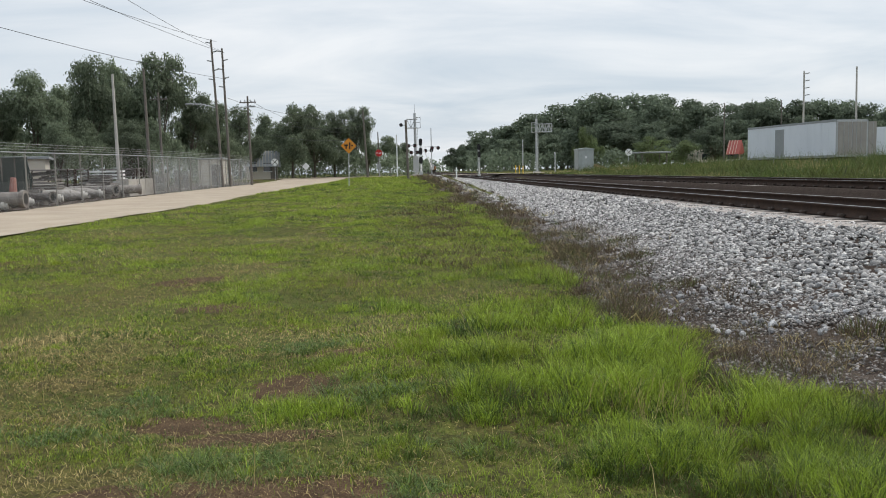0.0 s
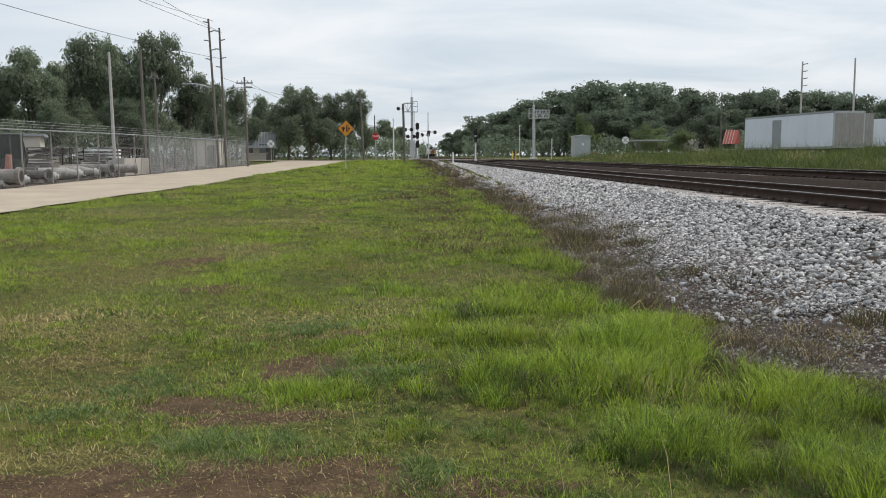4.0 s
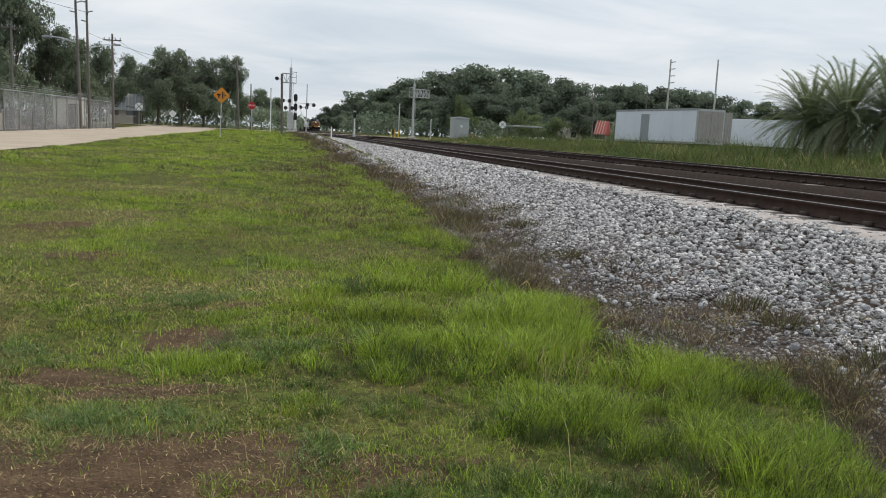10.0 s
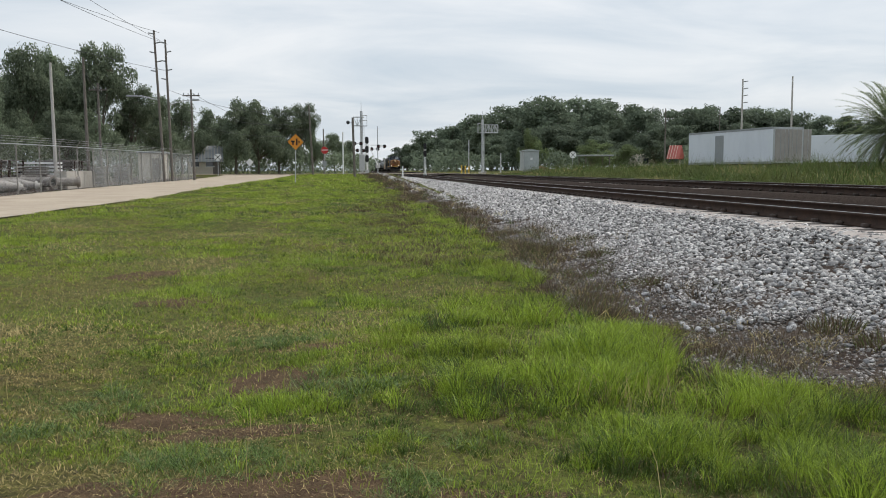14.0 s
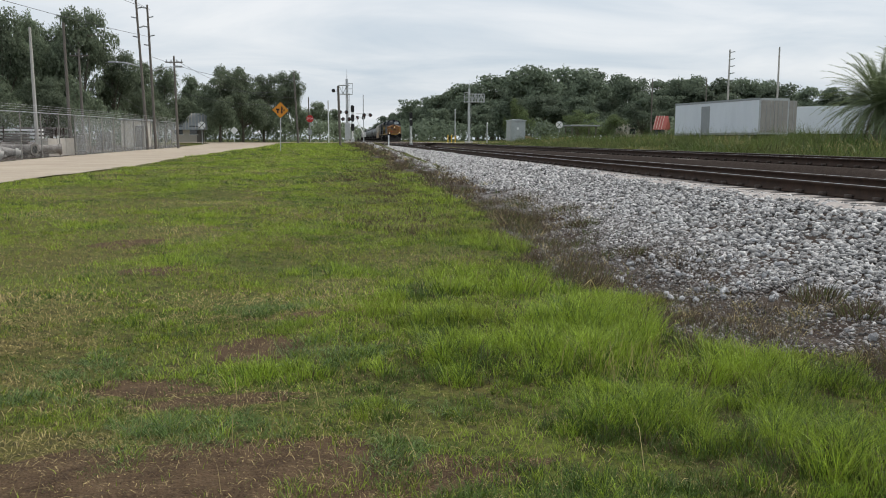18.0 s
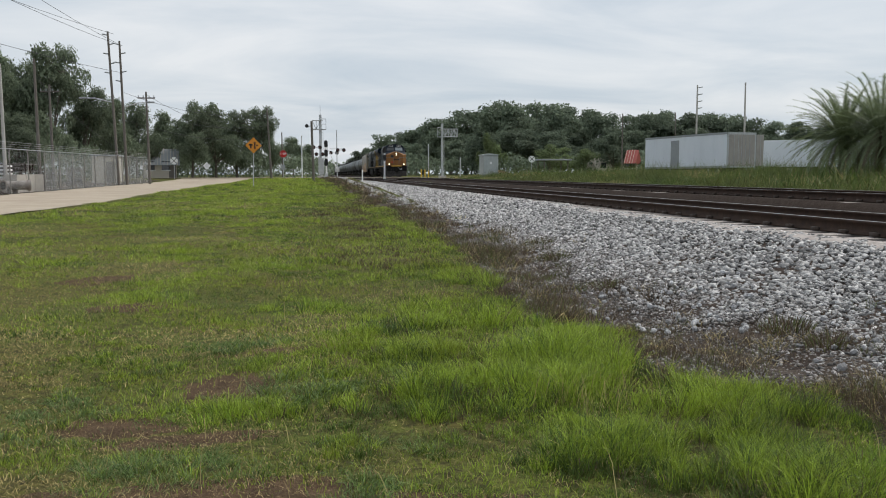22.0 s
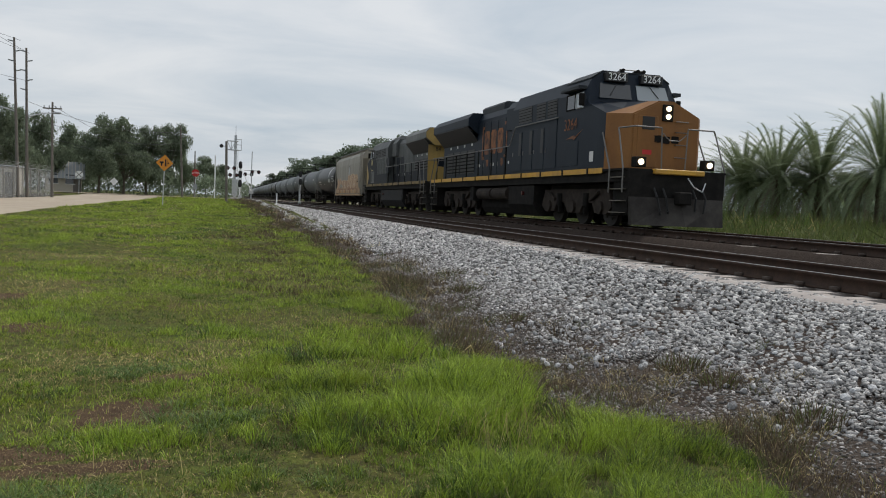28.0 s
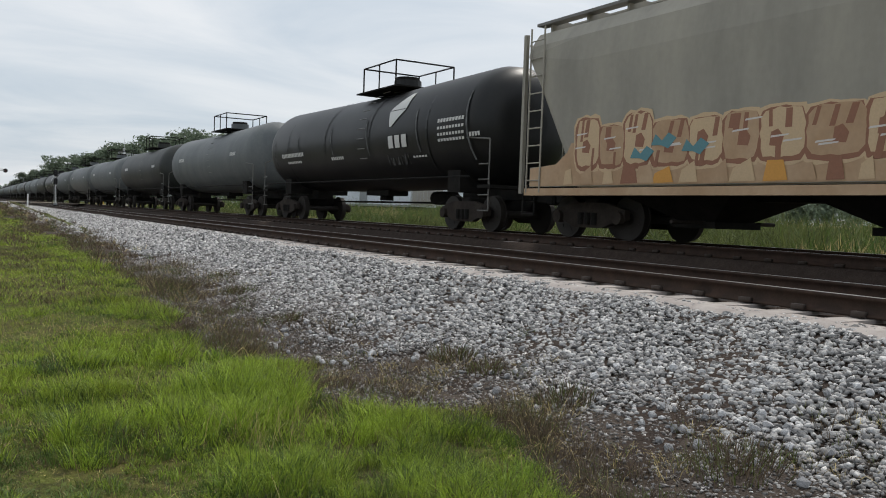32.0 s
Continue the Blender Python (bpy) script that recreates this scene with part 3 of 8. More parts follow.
def rocks(name, xs, ys, zs, sizes, material, label, seed=1, coarse=False):
    """Many small angular stones in one mesh."""
    rng = np.random.default_rng(seed)
    if coarse:
        tv = np.array([(1, 0, 0), (-1, 0, 0), (0, 1, 0), (0, -1, 0), (0, 0, 1), (0, 0, -1)], float)
        tf = np.array([(0, 2, 4), (2, 1, 4), (1, 3, 4), (3, 0, 4), (2, 0, 5), (1, 2, 5), (3, 1, 5), (0, 3, 5)])
    else:
        bm = bmesh.new()
        bmesh.ops.create_icosphere(bm, subdivisions=1, radius=1.0)
        bm.verts.ensure_lookup_table()
        tv = np.array([v.co[:] for v in bm.verts])
        tf = np.array([[v.index for v in f.verts] for f in bm.faces])
        bm.free()
    n = len(xs)
    k = len(tv)
    shape = tv[None] * rng.uniform(0.35, 1.4, (n, k, 1)) * np.stack([rng.uniform(0.8, 1.35, n), rng.uniform(0.7, 1.1, n), rng.uniform(0.5, 0.85, n)], 1)[:, None]
    a, b = rng.uniform(0, 6.28, n), rng.uniform(-0.6, 0.6, n)
    ca, sa, cb, sb = np.cos(a), np.sin(a), np.cos(b), np.sin(b)
    y1, z1 = shape[..., 1] * cb[:, None] - shape[..., 2] * sb[:, None], shape[..., 1] * sb[:, None] + shape[..., 2] * cb[:, None]
    x2, y2 = shape[..., 0] * ca[:, None] - y1 * sa[:, None], shape[..., 0] * sa[:, None] + y1 * ca[:, None]
    v = np.stack([x2, y2, z1], -1) * np.asarray(sizes)[:, None, None] + np.stack([xs, ys, zs], 1)[:, None]
    f = tf[None] + (np.arange(n) * k)[:, None, None]
    ob = raw(name, v.reshape(-1, 3), f.reshape(-1, 3), material)
    return tagged(ob, label, "ballast stones", kind="stuff")


def toe(y):
    """Where the green verge gives way to the weedy edge of the ballast."""
    y = np.asarray(y, float)
    edge = np.interp(y, [2.5, 3.4, 4.2, 4.9, 5.4, 6.1, 6.8, 7.3, 7.9, 9.0, 11.4, 13.1, 15, 24, 40, 95], [2.42, 2.5, 2.93, 2.85, 2.3, 2.2, 2.5, 2.6, 2.1, 2.0, 2.05, 2.25, 2.3, 2.3, 1.6, 0.0])
    return edge + 0.10 * np.sin(y * 1.9) + 0.08 * np.sin(y * 4.3) + 0.25 * np.sin(y * 0.5) * np.clip((y - 14) / 10, 0, 1)


def clean_edge(y):
    """Where the stones lie clean, without soil between them."""
    y = np.asarray(y, float)
    return np.interp(y, [2.6, 4.0, 4.5, 6.0, 6.8, 7.5, 8.5, 10, 17, 20, 40, 95], [3.92, 3.75, 3.7, 3.75, 3.6, 3.15, 3.12, 3.2, 3.6, 3.6, 3.3, 2.2]) + 0.12 * np.sin(y * 2.3) + 0.08 * np.sin(y * 5.1)


def ballast_stones():
    rng = np.random.default_rng(7)
    zones = [(-2, 8, 2.7, 6.35, 860, 0.028), (8, 20, 2.7, 6.35, 400, 0.038), (20, 45, 2.7, 6.35, 190, 0.060), (45, 95, 2.9, 6.4, 80, 0.080)]
    X, Y, Z, S = [], [], [], []
    for y0, y1, u0, u1, dens, size in zones:
        n = int((y1 - y0) * (u1 - u0) * dens)
        u, y = rng.uniform(u0, u1, n), rng.uniform(y0, y1, n)
        x = u + bend(y)
        thin = np.clip((x - clean_edge(y) + 0.35 - 0.9 * (value_noise(u, y, 0.4, 61) - 0.5)) / 0.55, 0.13, 1)
        keep = (rng.uniform(0, 1, n) < thin) & (x > toe(y) + 0.1)
        u, y = u[keep], y[keep]
        s = size * rng.uniform(0.55, 1.3, len(u)) * np.clip(0.55 + (u - 3.0) * 0.3, 0.55, 1)
        X.append(u + bend(y)), Y.append(y), Z.append(np.maximum(bed_height(u, y), height(u, y)) + s * 0.25), S.append(s)
    X, Y, Z, S = (np.concatenate(q) for q in (X, Y, Z, S))
    for sel, coarse, label in ((Y < 17, False, "loose grey angular ballast stones on the track shoulder"), (Y >= 17, True, "grey ballast stones further down the track shoulder")):
        rocks("ballast_stones", X[sel], Y[sel], Z[sel], S[sel] * (1.12 if coarse else 1.0), M_STONE, label, 1, coarse)
    n = 46000
    u, y = rng.uniform(2.0, 4.4, n), rng.uniform(-1.5, 20, n)
    keep = (value_noise(u, y, 0.4, 66) > 0.22) & (u + bend(y) > toe(y) + 0.1)
    u, y = u[keep], y[keep]
    s = rng.uniform(0.005, 0.019, len(u)) * (1 + 0.03 * y)
    z = np.maximum(height(u + bend(y), y), np.where(u > 2.6, bed_height(u, y), -9)) + 0.012 + s * 0.2
    rocks("stone_chips", u + bend(y), y, z, s, M_CHIP, "small brownish stone chips scattered on the dusty edge", 2, True)


def nearest_stones(owner):
    """Loose stones that can be picked out one by one at the foot of the shoulder."""
    rng = random.Random(19)
    kinds = []
    for k in range(8):
        bm = bmesh.new()
        bmesh.ops.create_icosphere(bm, subdivisions=1, radius=1.0)
        for v in bm.verts:
            v.co = Vector((v.co.x * rng.uniform(0.8, 1.25), v.co.y * rng.uniform(0.7, 1.1), v.co.z * 0.7)) * rng.uniform(0.75, 1.2)
        me = bpy.data.meshes.new("stone")
        bm.to_mesh(me)
        bm.free()
        me.materials.append(M_LOOSE)
        kinds.append(me)
    for k in range(290):
        y = rng.uniform(2.6, 9.5)
        u = float(clean_edge(y)) - 0.35 + 1.7 * rng.random() ** 1.3
        s = rng.uniform(0.018, 0.042)
        x = u + float(bend(y))
        shared("stone", kinds[k % 8], owner, pose(x, y, max(float(bed_height(u, y)), float(height(x, y))) + s * 0.75, rng.uniform(0, 360), rng.uniform(-30, 30), rng.uniform(0, 360)) @ Matrix.Scale(s, 4))


ballast_stones()


# ---- grass ----
def blades(name, x, y, z, tall, wide, lean, material, label, seed, heading=None):
    """Bent tapered blades, each of three triangles."""
    rng = np.random.default_rng(seed)
    n = len(x)
    a = rng.uniform(0, 6.28, n)
    t = rng.uniform(0, 6.28, n) if heading is None else heading
    tall = np.broadcast_to(tall, n) * rng.uniform(0.5, 1.25, n)
    wide = np.broadcast_to(wide, n) * rng.uniform(0.7, 1.3, n)
    bendy = np.broadcast_to(lean, n) * rng.uniform(0.3, 1.5, n) * tall
    wx, wy = np.cos(a) * wide / 2, np.sin(a) * wide / 2
    dx, dy = np.cos(t) * bendy, np.sin(t) * bendy
    p = np.stack([x, y, z - 0.01], 1)
    w = np.stack([wx, wy, np.zeros(n)], 1)
    mid = p + np.stack([dx * 0.38, dy * 0.38, tall * 0.6], 1)
    tip = p + np.stack([dx, dy, tall * np.clip(1 - 0.28 * (bendy / np.maximum(tall, 1e-3)) ** 2, 0.35, 1)], 1)
    v = np.stack([p - w, p + w, mid - w * 0.8, mid + w * 0.8, tip], 1)
    k = np.arange(n)[:, None] * 5
    close = (y < 8) & (np.abs(x) < 9)
    f = np.concatenate([k[close] + np.array([[0, 1, 3]]), k[close] + np.array([[0, 3, 2]]), k[close] + np.array([[2, 3, 4]]), k[~close] + np.array([[0, 1, 4]])])
    ob = raw(name, v.reshape(-1, 3), f, material)
    return tagged(ob, label, "grass", kind="stuff")


def spots(x, y, rows):
    """The strongest of several soft round patches, rows of (x, y, radius across, radius along)."""
    s = np.zeros(np.shape(x))
    for cx, cy, rx, ry in rows:
        s = np.maximum(s, np.exp(-(((x - cx) / rx) ** 2 + ((y - cy) / ry) ** 2) ** 1.3))
    return s


BARE_SPOTS = [(-1.35, 3.45, 1.7, 0.55), (-0.35, 3.4, 0.45, 0.45), (-0.9, 5.85, 0.36, 0.34), (-1.46, 5.06, 0.36, 0.24), (-0.57, 6.86, 0.45, 0.14), (-2.32, 9.22, 0.4, 0.35), (-1.0, 4.7, 0.5, 0.13), (-3.3, 12.0, 0.5, 0.4)]


def bare(x, y):
    """How bare the soil is, from 0 to 1: trodden patches."""
    return np.clip(spots(x, y, BARE_SPOTS) * np.clip((value_noise(x, y, 0.30, 5) - 0.15) * 2.6, 0, 1.25), 0, 1)


def dry(x, y):
    """How parched the verge is, from 0 to 1: tan streaks among the green."""
    s = spots(x, y, ((-1.06, 4.72, 0.8, 0.22), (-1.37, 7.6, 0.5, 0.4), (-2.84, 7.07, 0.55, 0.75), (-3.62, 10.5, 0.8, 1.1), (-4.79, 11.3, 0.8, 0.8), (-2.37, 5.29, 0.6, 0.45), (-3.6, 7.67, 0.45, 0.6), (-2.79, 12.8, 0.9, 1.2), (-1.8, 3.94, 0.8, 0.25), (-2.5, 6.1, 0.5, 0.4), (-5.2, 15.5, 1.3, 1.2), (-3.0, 18.0, 1.2, 1.6), (-0.4, 8.6, 0.6, 0.4), (0.6, 9.8, 0.6, 0.6), (-7.0, 21.0, 1.5, 2.0)))
    return np.clip(s * (0.25 + 1.2 * value_noise(x, y, 0.4, 81)), 0, 1)


def rank_zone(x, y):
    """From 0 to 1: the deep lush growth next to the ballast."""
    left = np.interp(y, [2.4, 3.4, 4.5, 5.2, 6.2, 8.0, 11, 16], [0.15, -0.15, -0.25, 0.05, 0.10, 0.0, 0.3, 0.9]) + 0.5 * (value_noise(x, y, 0.6, 24) - 0.5)
    return np.clip((x - left) / 0.35, 0, 1) * np.interp(y, [2.4, 6.5, 8.2, 12, 20], [1.0, 0.95, 0.62, 0.38, 0.12])


def verge_side(y):
    return np.interp(y, [0, 22, 38, 66, 90], [-10.0, -9.85, -8.85, -8.75, -7.4])


def lay_grass():
    rng = np.random.default_rng(11)
    keys = ("lush", "dark", "straw", "weed", "fresh", "blue", "rank")
    sets = {k: [] for k in keys}
    reach = {"lush": 1.0, "dark": 1.0, "straw": 0.6, "weed": 1.1, "fresh": 1.0, "blue": 1.2, "rank": 1.0}

    def floor_z(x, y):
        u = x - bend(y)
        return np.maximum(height(x, y), np.where(u > 2.6, bed_height(u, y), -9.0))

    #      y from, to, x from, to, clumps per m2, blades a clump, height, blade width, clump radius
    for y0, y1, x0, x1, dens, per, tall, wide, rad in (
        (2.3, 4.6, -2.9, 3.2, 300, 30, 0.095, 0.0036, 0.055), (4.6, 7.5, -4.6, 3.2, 220, 26, 0.095, 0.0048, 0.065), (7.5, 13, -8.2, 3.2, 105, 22, 0.10, 0.008, 0.09),
        (13, 24, -11.5, 3.6, 46, 18, 0.11, 0.014, 0.14), (24, 45, -12.5, 3.6, 17, 16, 0.13, 0.028, 0.24), (45, 93, -13, 3.4, 6.2, 14, 0.16, 0.06, 0.42)):
        n = int((y1 - y0) * (x1 - x0) * dens)
        cx, cy = rng.uniform(x0, x1, n), rng.uniform(y0, y1, n)
        big, mid, small = value_noise(cx, cy, 2.4, 21), value_noise(cx, cy, 0.55, 22), value_noise(cx, cy, 0.2, 23)
        bb, deep = bare(cx, cy), rank_zone(cx, cy)
        edge = toe(cy) - cx
        keep = (cx > verge_side(cy)) & (rng.uniform(0, 1, n) > bb * 0.98) & (edge > -1.0)
        fringe = edge < 0
        keep &= ~fringe | (rng.uniform(0, 1, n) < 0.45 * np.exp(edge / 0.25) * (mid > 0.35) + 0.015)
        keep &= rng.uniform(0, 1, n) < 0.35 + 0.35 * (cy > 8) + 0.9 * mid + 0.35 * deep
        cx, cy, big, mid, small, bb, edge, fringe, deep = (q[keep] for q in (cx, cy, big, mid, small, bb, edge, fringe, deep))
        m = len(cx)
        hollow = spots(cx, cy, ((0.21, 4.64, 0.22, 0.14), (0.55, 3.84, 0.30, 0.16), (1.0, 6.95, 0.5, 0.18), (0.85, 5.1, 0.25, 0.12), (1.65, 4.55, 0.25, 0.12), (1.5, 3.4, 0.3, 0.12), (0.9, 5.9, 0.35, 0.13), (1.9, 5.2, 0.22, 0.12), (-0.35, 4.9, 0.25, 0.15)))
        h = tall * (0.30 + 0.9 * mid ** 1.5 + 0.55 * small) * (1 + deep * (0.75 + 0.75 * mid)) * (1 - 0.2 * (cx < -1.5)) * (1 - 0.55 * hollow) * (1 - 0.45 * dry(cx, cy)) * np.clip(0.7 + edge / 0.4, 0.6, 1)
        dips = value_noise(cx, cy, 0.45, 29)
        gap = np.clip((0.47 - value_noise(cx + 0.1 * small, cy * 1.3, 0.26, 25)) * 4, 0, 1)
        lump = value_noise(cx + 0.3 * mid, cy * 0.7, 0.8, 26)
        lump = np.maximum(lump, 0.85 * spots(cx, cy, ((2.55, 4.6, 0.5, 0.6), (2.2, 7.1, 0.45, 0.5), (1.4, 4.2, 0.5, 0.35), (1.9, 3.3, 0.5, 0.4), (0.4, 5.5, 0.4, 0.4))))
        h *= (1 - 0.68 * gap) * (0.36 + 1.32 * lump)
        path = np.exp(-((cx - 0.3 - 0.02 * cy) / 1.1) ** 2) * np.clip((cy - 9) / 5, 0, 1) * (big > 0.3)
        weedy = 0.9 * fringe + (~fringe) * np.clip(0.55 * np.exp(-edge / np.interp(cy, [7, 11, 20], [0.22, 0.45, 0.7])) * (small > 0.3) + 0.45 * path * (0.4 + mid) + 0.75 * spots(cx, cy, ((0.7, 21.0, 0.9, 3.5), (0.9, 14.5, 0.6, 1.6), (1.1, 31.0, 1.0, 5.0), (-0.6, 26.0, 0.7, 3.0))) * (small > 0.25) + 0.6 * hollow + 0.30 * gap * deep, 0, 1)
        strawy = np.clip(0.12 + 0.40 * (big > 0.58) * (cx < 0.2) * (0.25 + 0.75 * mid) + 0.6 * bb + 0.85 * dry(cx, cy) + 0.10 * (cx < -2.0), 0, 0.85) * (1 - 0.5 * deep)
        lying = 0.75 * spots(cx, cy, ((-0.92, 4.15, 0.55, 0.28), (-0.40, 5.62, 0.40, 0.28), (-1.24, 10.0, 0.7, 0.5), (0.26, 4.50, 0.25, 0.2), (-0.10, 3.75, 0.3, 0.25), (-1.27, 3.64, 0.22, 0.14), (-1.0, 3.34, 0.16, 0.08), (-0.9, 7.3, 0.5, 0.25), (-1.9, 5.5, 0.5, 0.35), (-2.3, 4.8, 0.5, 0.3)))
        # Dark blades in gaps and low lumps colour in the shade between tufts.
        dark_shade = 0.04 + 0.65 * gap + 0.55 * np.clip((0.45 - lump) * 4, 0, 1) * (1 - 0.5 * (cx < -1.0) * (cy > 8)) + 0.35 * np.clip((0.42 - dips) * 5, 0, 1) + 0.45 * spots(cx, cy, ((-3.67, 8.89, 0.5, 0.5), (-2.5, 8.7, 0.5, 0.4), (-1.89, 5.5, 0.6, 0.4), (-0.91, 7.27, 0.5, 0.25), (1.0, 3.5, 0.5, 0.3)))
        # Fresh blades on the raised lumps colour in their lit tops.
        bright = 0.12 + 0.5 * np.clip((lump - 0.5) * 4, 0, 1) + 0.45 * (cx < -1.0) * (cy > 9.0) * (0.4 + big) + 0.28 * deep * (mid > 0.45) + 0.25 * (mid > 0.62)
        q = rng.uniform(0, 1, (5, m))
        kind = np.where(q[0] < weedy, 3, np.where(q[4] < lying, 5, np.where(q[1] < strawy, 2, np.where(q[2] < dark_shade, 1, np.where(q[3] < bright, 4, 0)))))
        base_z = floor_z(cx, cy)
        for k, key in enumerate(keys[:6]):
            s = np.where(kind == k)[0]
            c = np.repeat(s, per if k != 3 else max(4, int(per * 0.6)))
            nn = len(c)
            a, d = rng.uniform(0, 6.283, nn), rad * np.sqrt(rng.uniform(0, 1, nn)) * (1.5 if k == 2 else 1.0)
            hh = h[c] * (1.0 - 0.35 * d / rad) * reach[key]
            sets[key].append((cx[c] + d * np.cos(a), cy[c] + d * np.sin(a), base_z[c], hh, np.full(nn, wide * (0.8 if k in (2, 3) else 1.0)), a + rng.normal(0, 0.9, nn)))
        # a short carpet under the tufts
        n = int((y1 - y0) * (x1 - x0) * dens * 7)
        x, y = rng.uniform(x0, x1, n), rng.uniform(y0, y1, n)
        keep = (toe(y) - x > -0.05) & (x > verge_side(y)) & (rng.uniform(0, 1, n) > bare(x, y) * 0.9) & (rng.uniform(0, 1, n) < 0.35 + 0.6 * (y > 7.5) + 1.1 * value_noise(x, y, 0.45, 57))
        x, y = x[keep], y[keep]
        g = value_noise(x, y, 0.9, 51)
        pick = rng.uniform(0, 1, len(x)) < 0.14 + 0.75 * dry(x, y) + 0.45 * (value_noise(x, y, 2.4, 21) > 0.60) * (x < 0.2) * g
        for key, s in (("straw", pick), ("fresh", ~pick & (g > 0.60)), ("lush", ~pick & (g <= 0.60) & (g > 0.36)), ("dark", ~pick & (g <= 0.36))):
            sets[key].append((x[s], y[s], height(x[s], y[s]), tall * (0.32 + 0.4 * g[s]), np.full(s.sum(), wide), rng.uniform(0, 6.28, s.sum())))
    # a band of brown weeds on the dusty edge
    for y0, y1, dens, per, tall, wide in ((1.8, 8, 85, 15, 0.12, 0.0035), (8, 18, 64, 14, 0.17, 0.007), (18, 40, 20, 12, 0.18, 0.018), (40, 92, 6, 10, 0.2, 0.045)):
        n = int((y1 - y0) * 2.0 * dens)
        cy = rng.uniform(y0, y1, n)
        cx = toe(cy) + (clean_edge(cy) - toe(cy)) * np.abs(rng.normal(0.0, 0.55, n)) - 0.03
        s = value_noise(cx, cy, 0.45, 71) > 0.40
        cx, cy = cx[s], cy[s]
        c = np.repeat(np.arange(len(cx)), per)
        nn = len(c)
        a, d = rng.uniform(0, 6.283, nn), 0.09 * np.sqrt(rng.uniform(0, 1, nn))
        bz = floor_z(cx[c], cy[c])
        sort = rng.uniform(0, 1, len(cx))[c]
        for key, s in (("weed", sort < 0.62), ("rank", (sort >= 0.62) & (sort < 0.84)), ("straw", sort >= 0.84)):
            sets[key].append((cx[c][s] + d[s] * np.cos(a[s]), cy[c][s] + d[s] * np.sin(a[s]), bz[s], (tall * (0.5 + value_noise(cx, cy, 0.6, 72)))[c][s], np.full(s.sum(), wide), a[s] + rng.normal(0, 0.9, s.sum())))
    # single weed clumps that have rooted among the stones
    for cx, cy, r, n in ((3.66, 6.40, 0.22, 240), (3.64, 5.78, 0.18, 170), (3.60, 4.66, 0.22, 210), (2.75, 2.95, 0.28, 380), (3.56, 3.06, 0.32, 300), (3.40, 12.5, 0.30, 300), (3.75, 14.7, 0.30, 260), (3.2, 9.6, 0.2, 200)):
        a, d = rng.uniform(0, 6.283, n), r * np.sqrt(rng.uniform(0, 1, n))
        x, y = cx + d * np.cos(a), cy + d * np.sin(a)
        s = rng.uniform(0, 1, n) < 0.35
        for key, s in (("rank", s), ("weed", ~s)):
            sets[key].append((x[s], y[s], floor_z(x[s], y[s]) + 0.02, 0.17 * (1.1 - d[s] / r * 0.6), np.full(s.sum(), 0.0045 + 0.0004 * cy), a[s] + rng.normal(0, 0.8, s.sum())))
    # fallen straw over the bare soil
    n = 55000
    x, y = rng.uniform(-4.6, 0.9, n), rng.uniform(2.4, 11, n)
    s = rng.uniform(0, 1, n) < 0.10 * bare(x, y) + 0.5 * dry(x, y) + 0.06 * (value_noise(x, y, 0.7, 58) > 0.55)
    x, y = x[s], y[s]
    names = {"lush": ("lush_grass", M_GRASS, "bright green unmown grass on the verge", 0.75), "dark": ("dark_grass", M_DARKG, "darker green grass, also standing in for the shade between tufts", 0.8), "straw": ("dry_grass", M_STRAW, "straw-coloured dry grass and thatch", 1.4), "weed": ("brown_weeds", M_WEED, "brown dying weeds along the ballast edge", 0.7), "fresh": ("fresh_grass", M_FRESH, "fresh yellow-green grass, also standing in for the lit tops of tufts", 0.75), "blue": ("sprawling_grass", M_BLUEG, "blue-green coarse grass sprawling over bare soil", 1.5), "rank": ("rank_weeds", M_RANK, "dull green weeds rooted along the ballast edge", 0.8)}
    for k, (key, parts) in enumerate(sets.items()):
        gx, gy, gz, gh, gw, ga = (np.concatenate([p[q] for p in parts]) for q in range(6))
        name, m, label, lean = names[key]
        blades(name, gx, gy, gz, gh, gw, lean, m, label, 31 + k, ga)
    dead = rng.uniform(0, 1, len(x)) < 0.45
    blades("fallen_straw", x[~dead], y[~dead], height(x[~dead], y[~dead]) + 0.012, 0.022, 0.003, 3.2, M_STRAW, "loose dry straw lying on bare soil", 39)
    blades("dead_stems", x[dead], y[dead], height(x[dead], y[dead]) + 0.010, 0.024, 0.004, 3.0, M_TWIG, "dark dead stems lying on bare soil", 37)
    # short broken bits of straw and leaf lying flat on the soil
    n = 60000
    x, y = rng.uniform(-4.2, 0.4, n), rng.uniform(2.5, 10, n)
    s = rng.uniform(0, 1, n) < 0.75 * bare(x, y) + 0.10 * dry(x, y)
    x, y = x[s], y[s]
    n = len(x)
    a, l, w = rng.uniform(0, 6.283, n), rng.uniform(0.003, 0.011, n), rng.uniform(0.0007, 0.0017, n)
    c, q = np.cos(a), np.sin(a)
    z0, dz = height(x, y) + rng.uniform(0.010, 0.020, n), rng.uniform(-0.006, 0.006, n)
    v = np.stack([np.stack([x + c * l * i - q * w * j, y + q * l * i + c * w * j, z0 + dz * i], 1) for i, j in ((-1, -1), (1, -1), (1, 1), (-1, 1))], 1).reshape(-1, 3)
    f = np.arange(4 * n).reshape(-1, 4)
    for name, sel, m, label in (("straw_litter", np.arange(n) % 3 < 1, M_STRAW, "short pale straw litter on bare soil"), ("dead_leaf_litter", np.arange(n) % 3 >= 1, M_WEED, "dark dead leaf litter on bare soil")):
        tagged(raw(name, v, f[sel], m), label, "litter", kind="stuff")
    # a few seeding stalks standing above the rest
    n = 420
    x, y = rng.uniform(-3, 2.6, n), rng.uniform(2.6, 16, n)
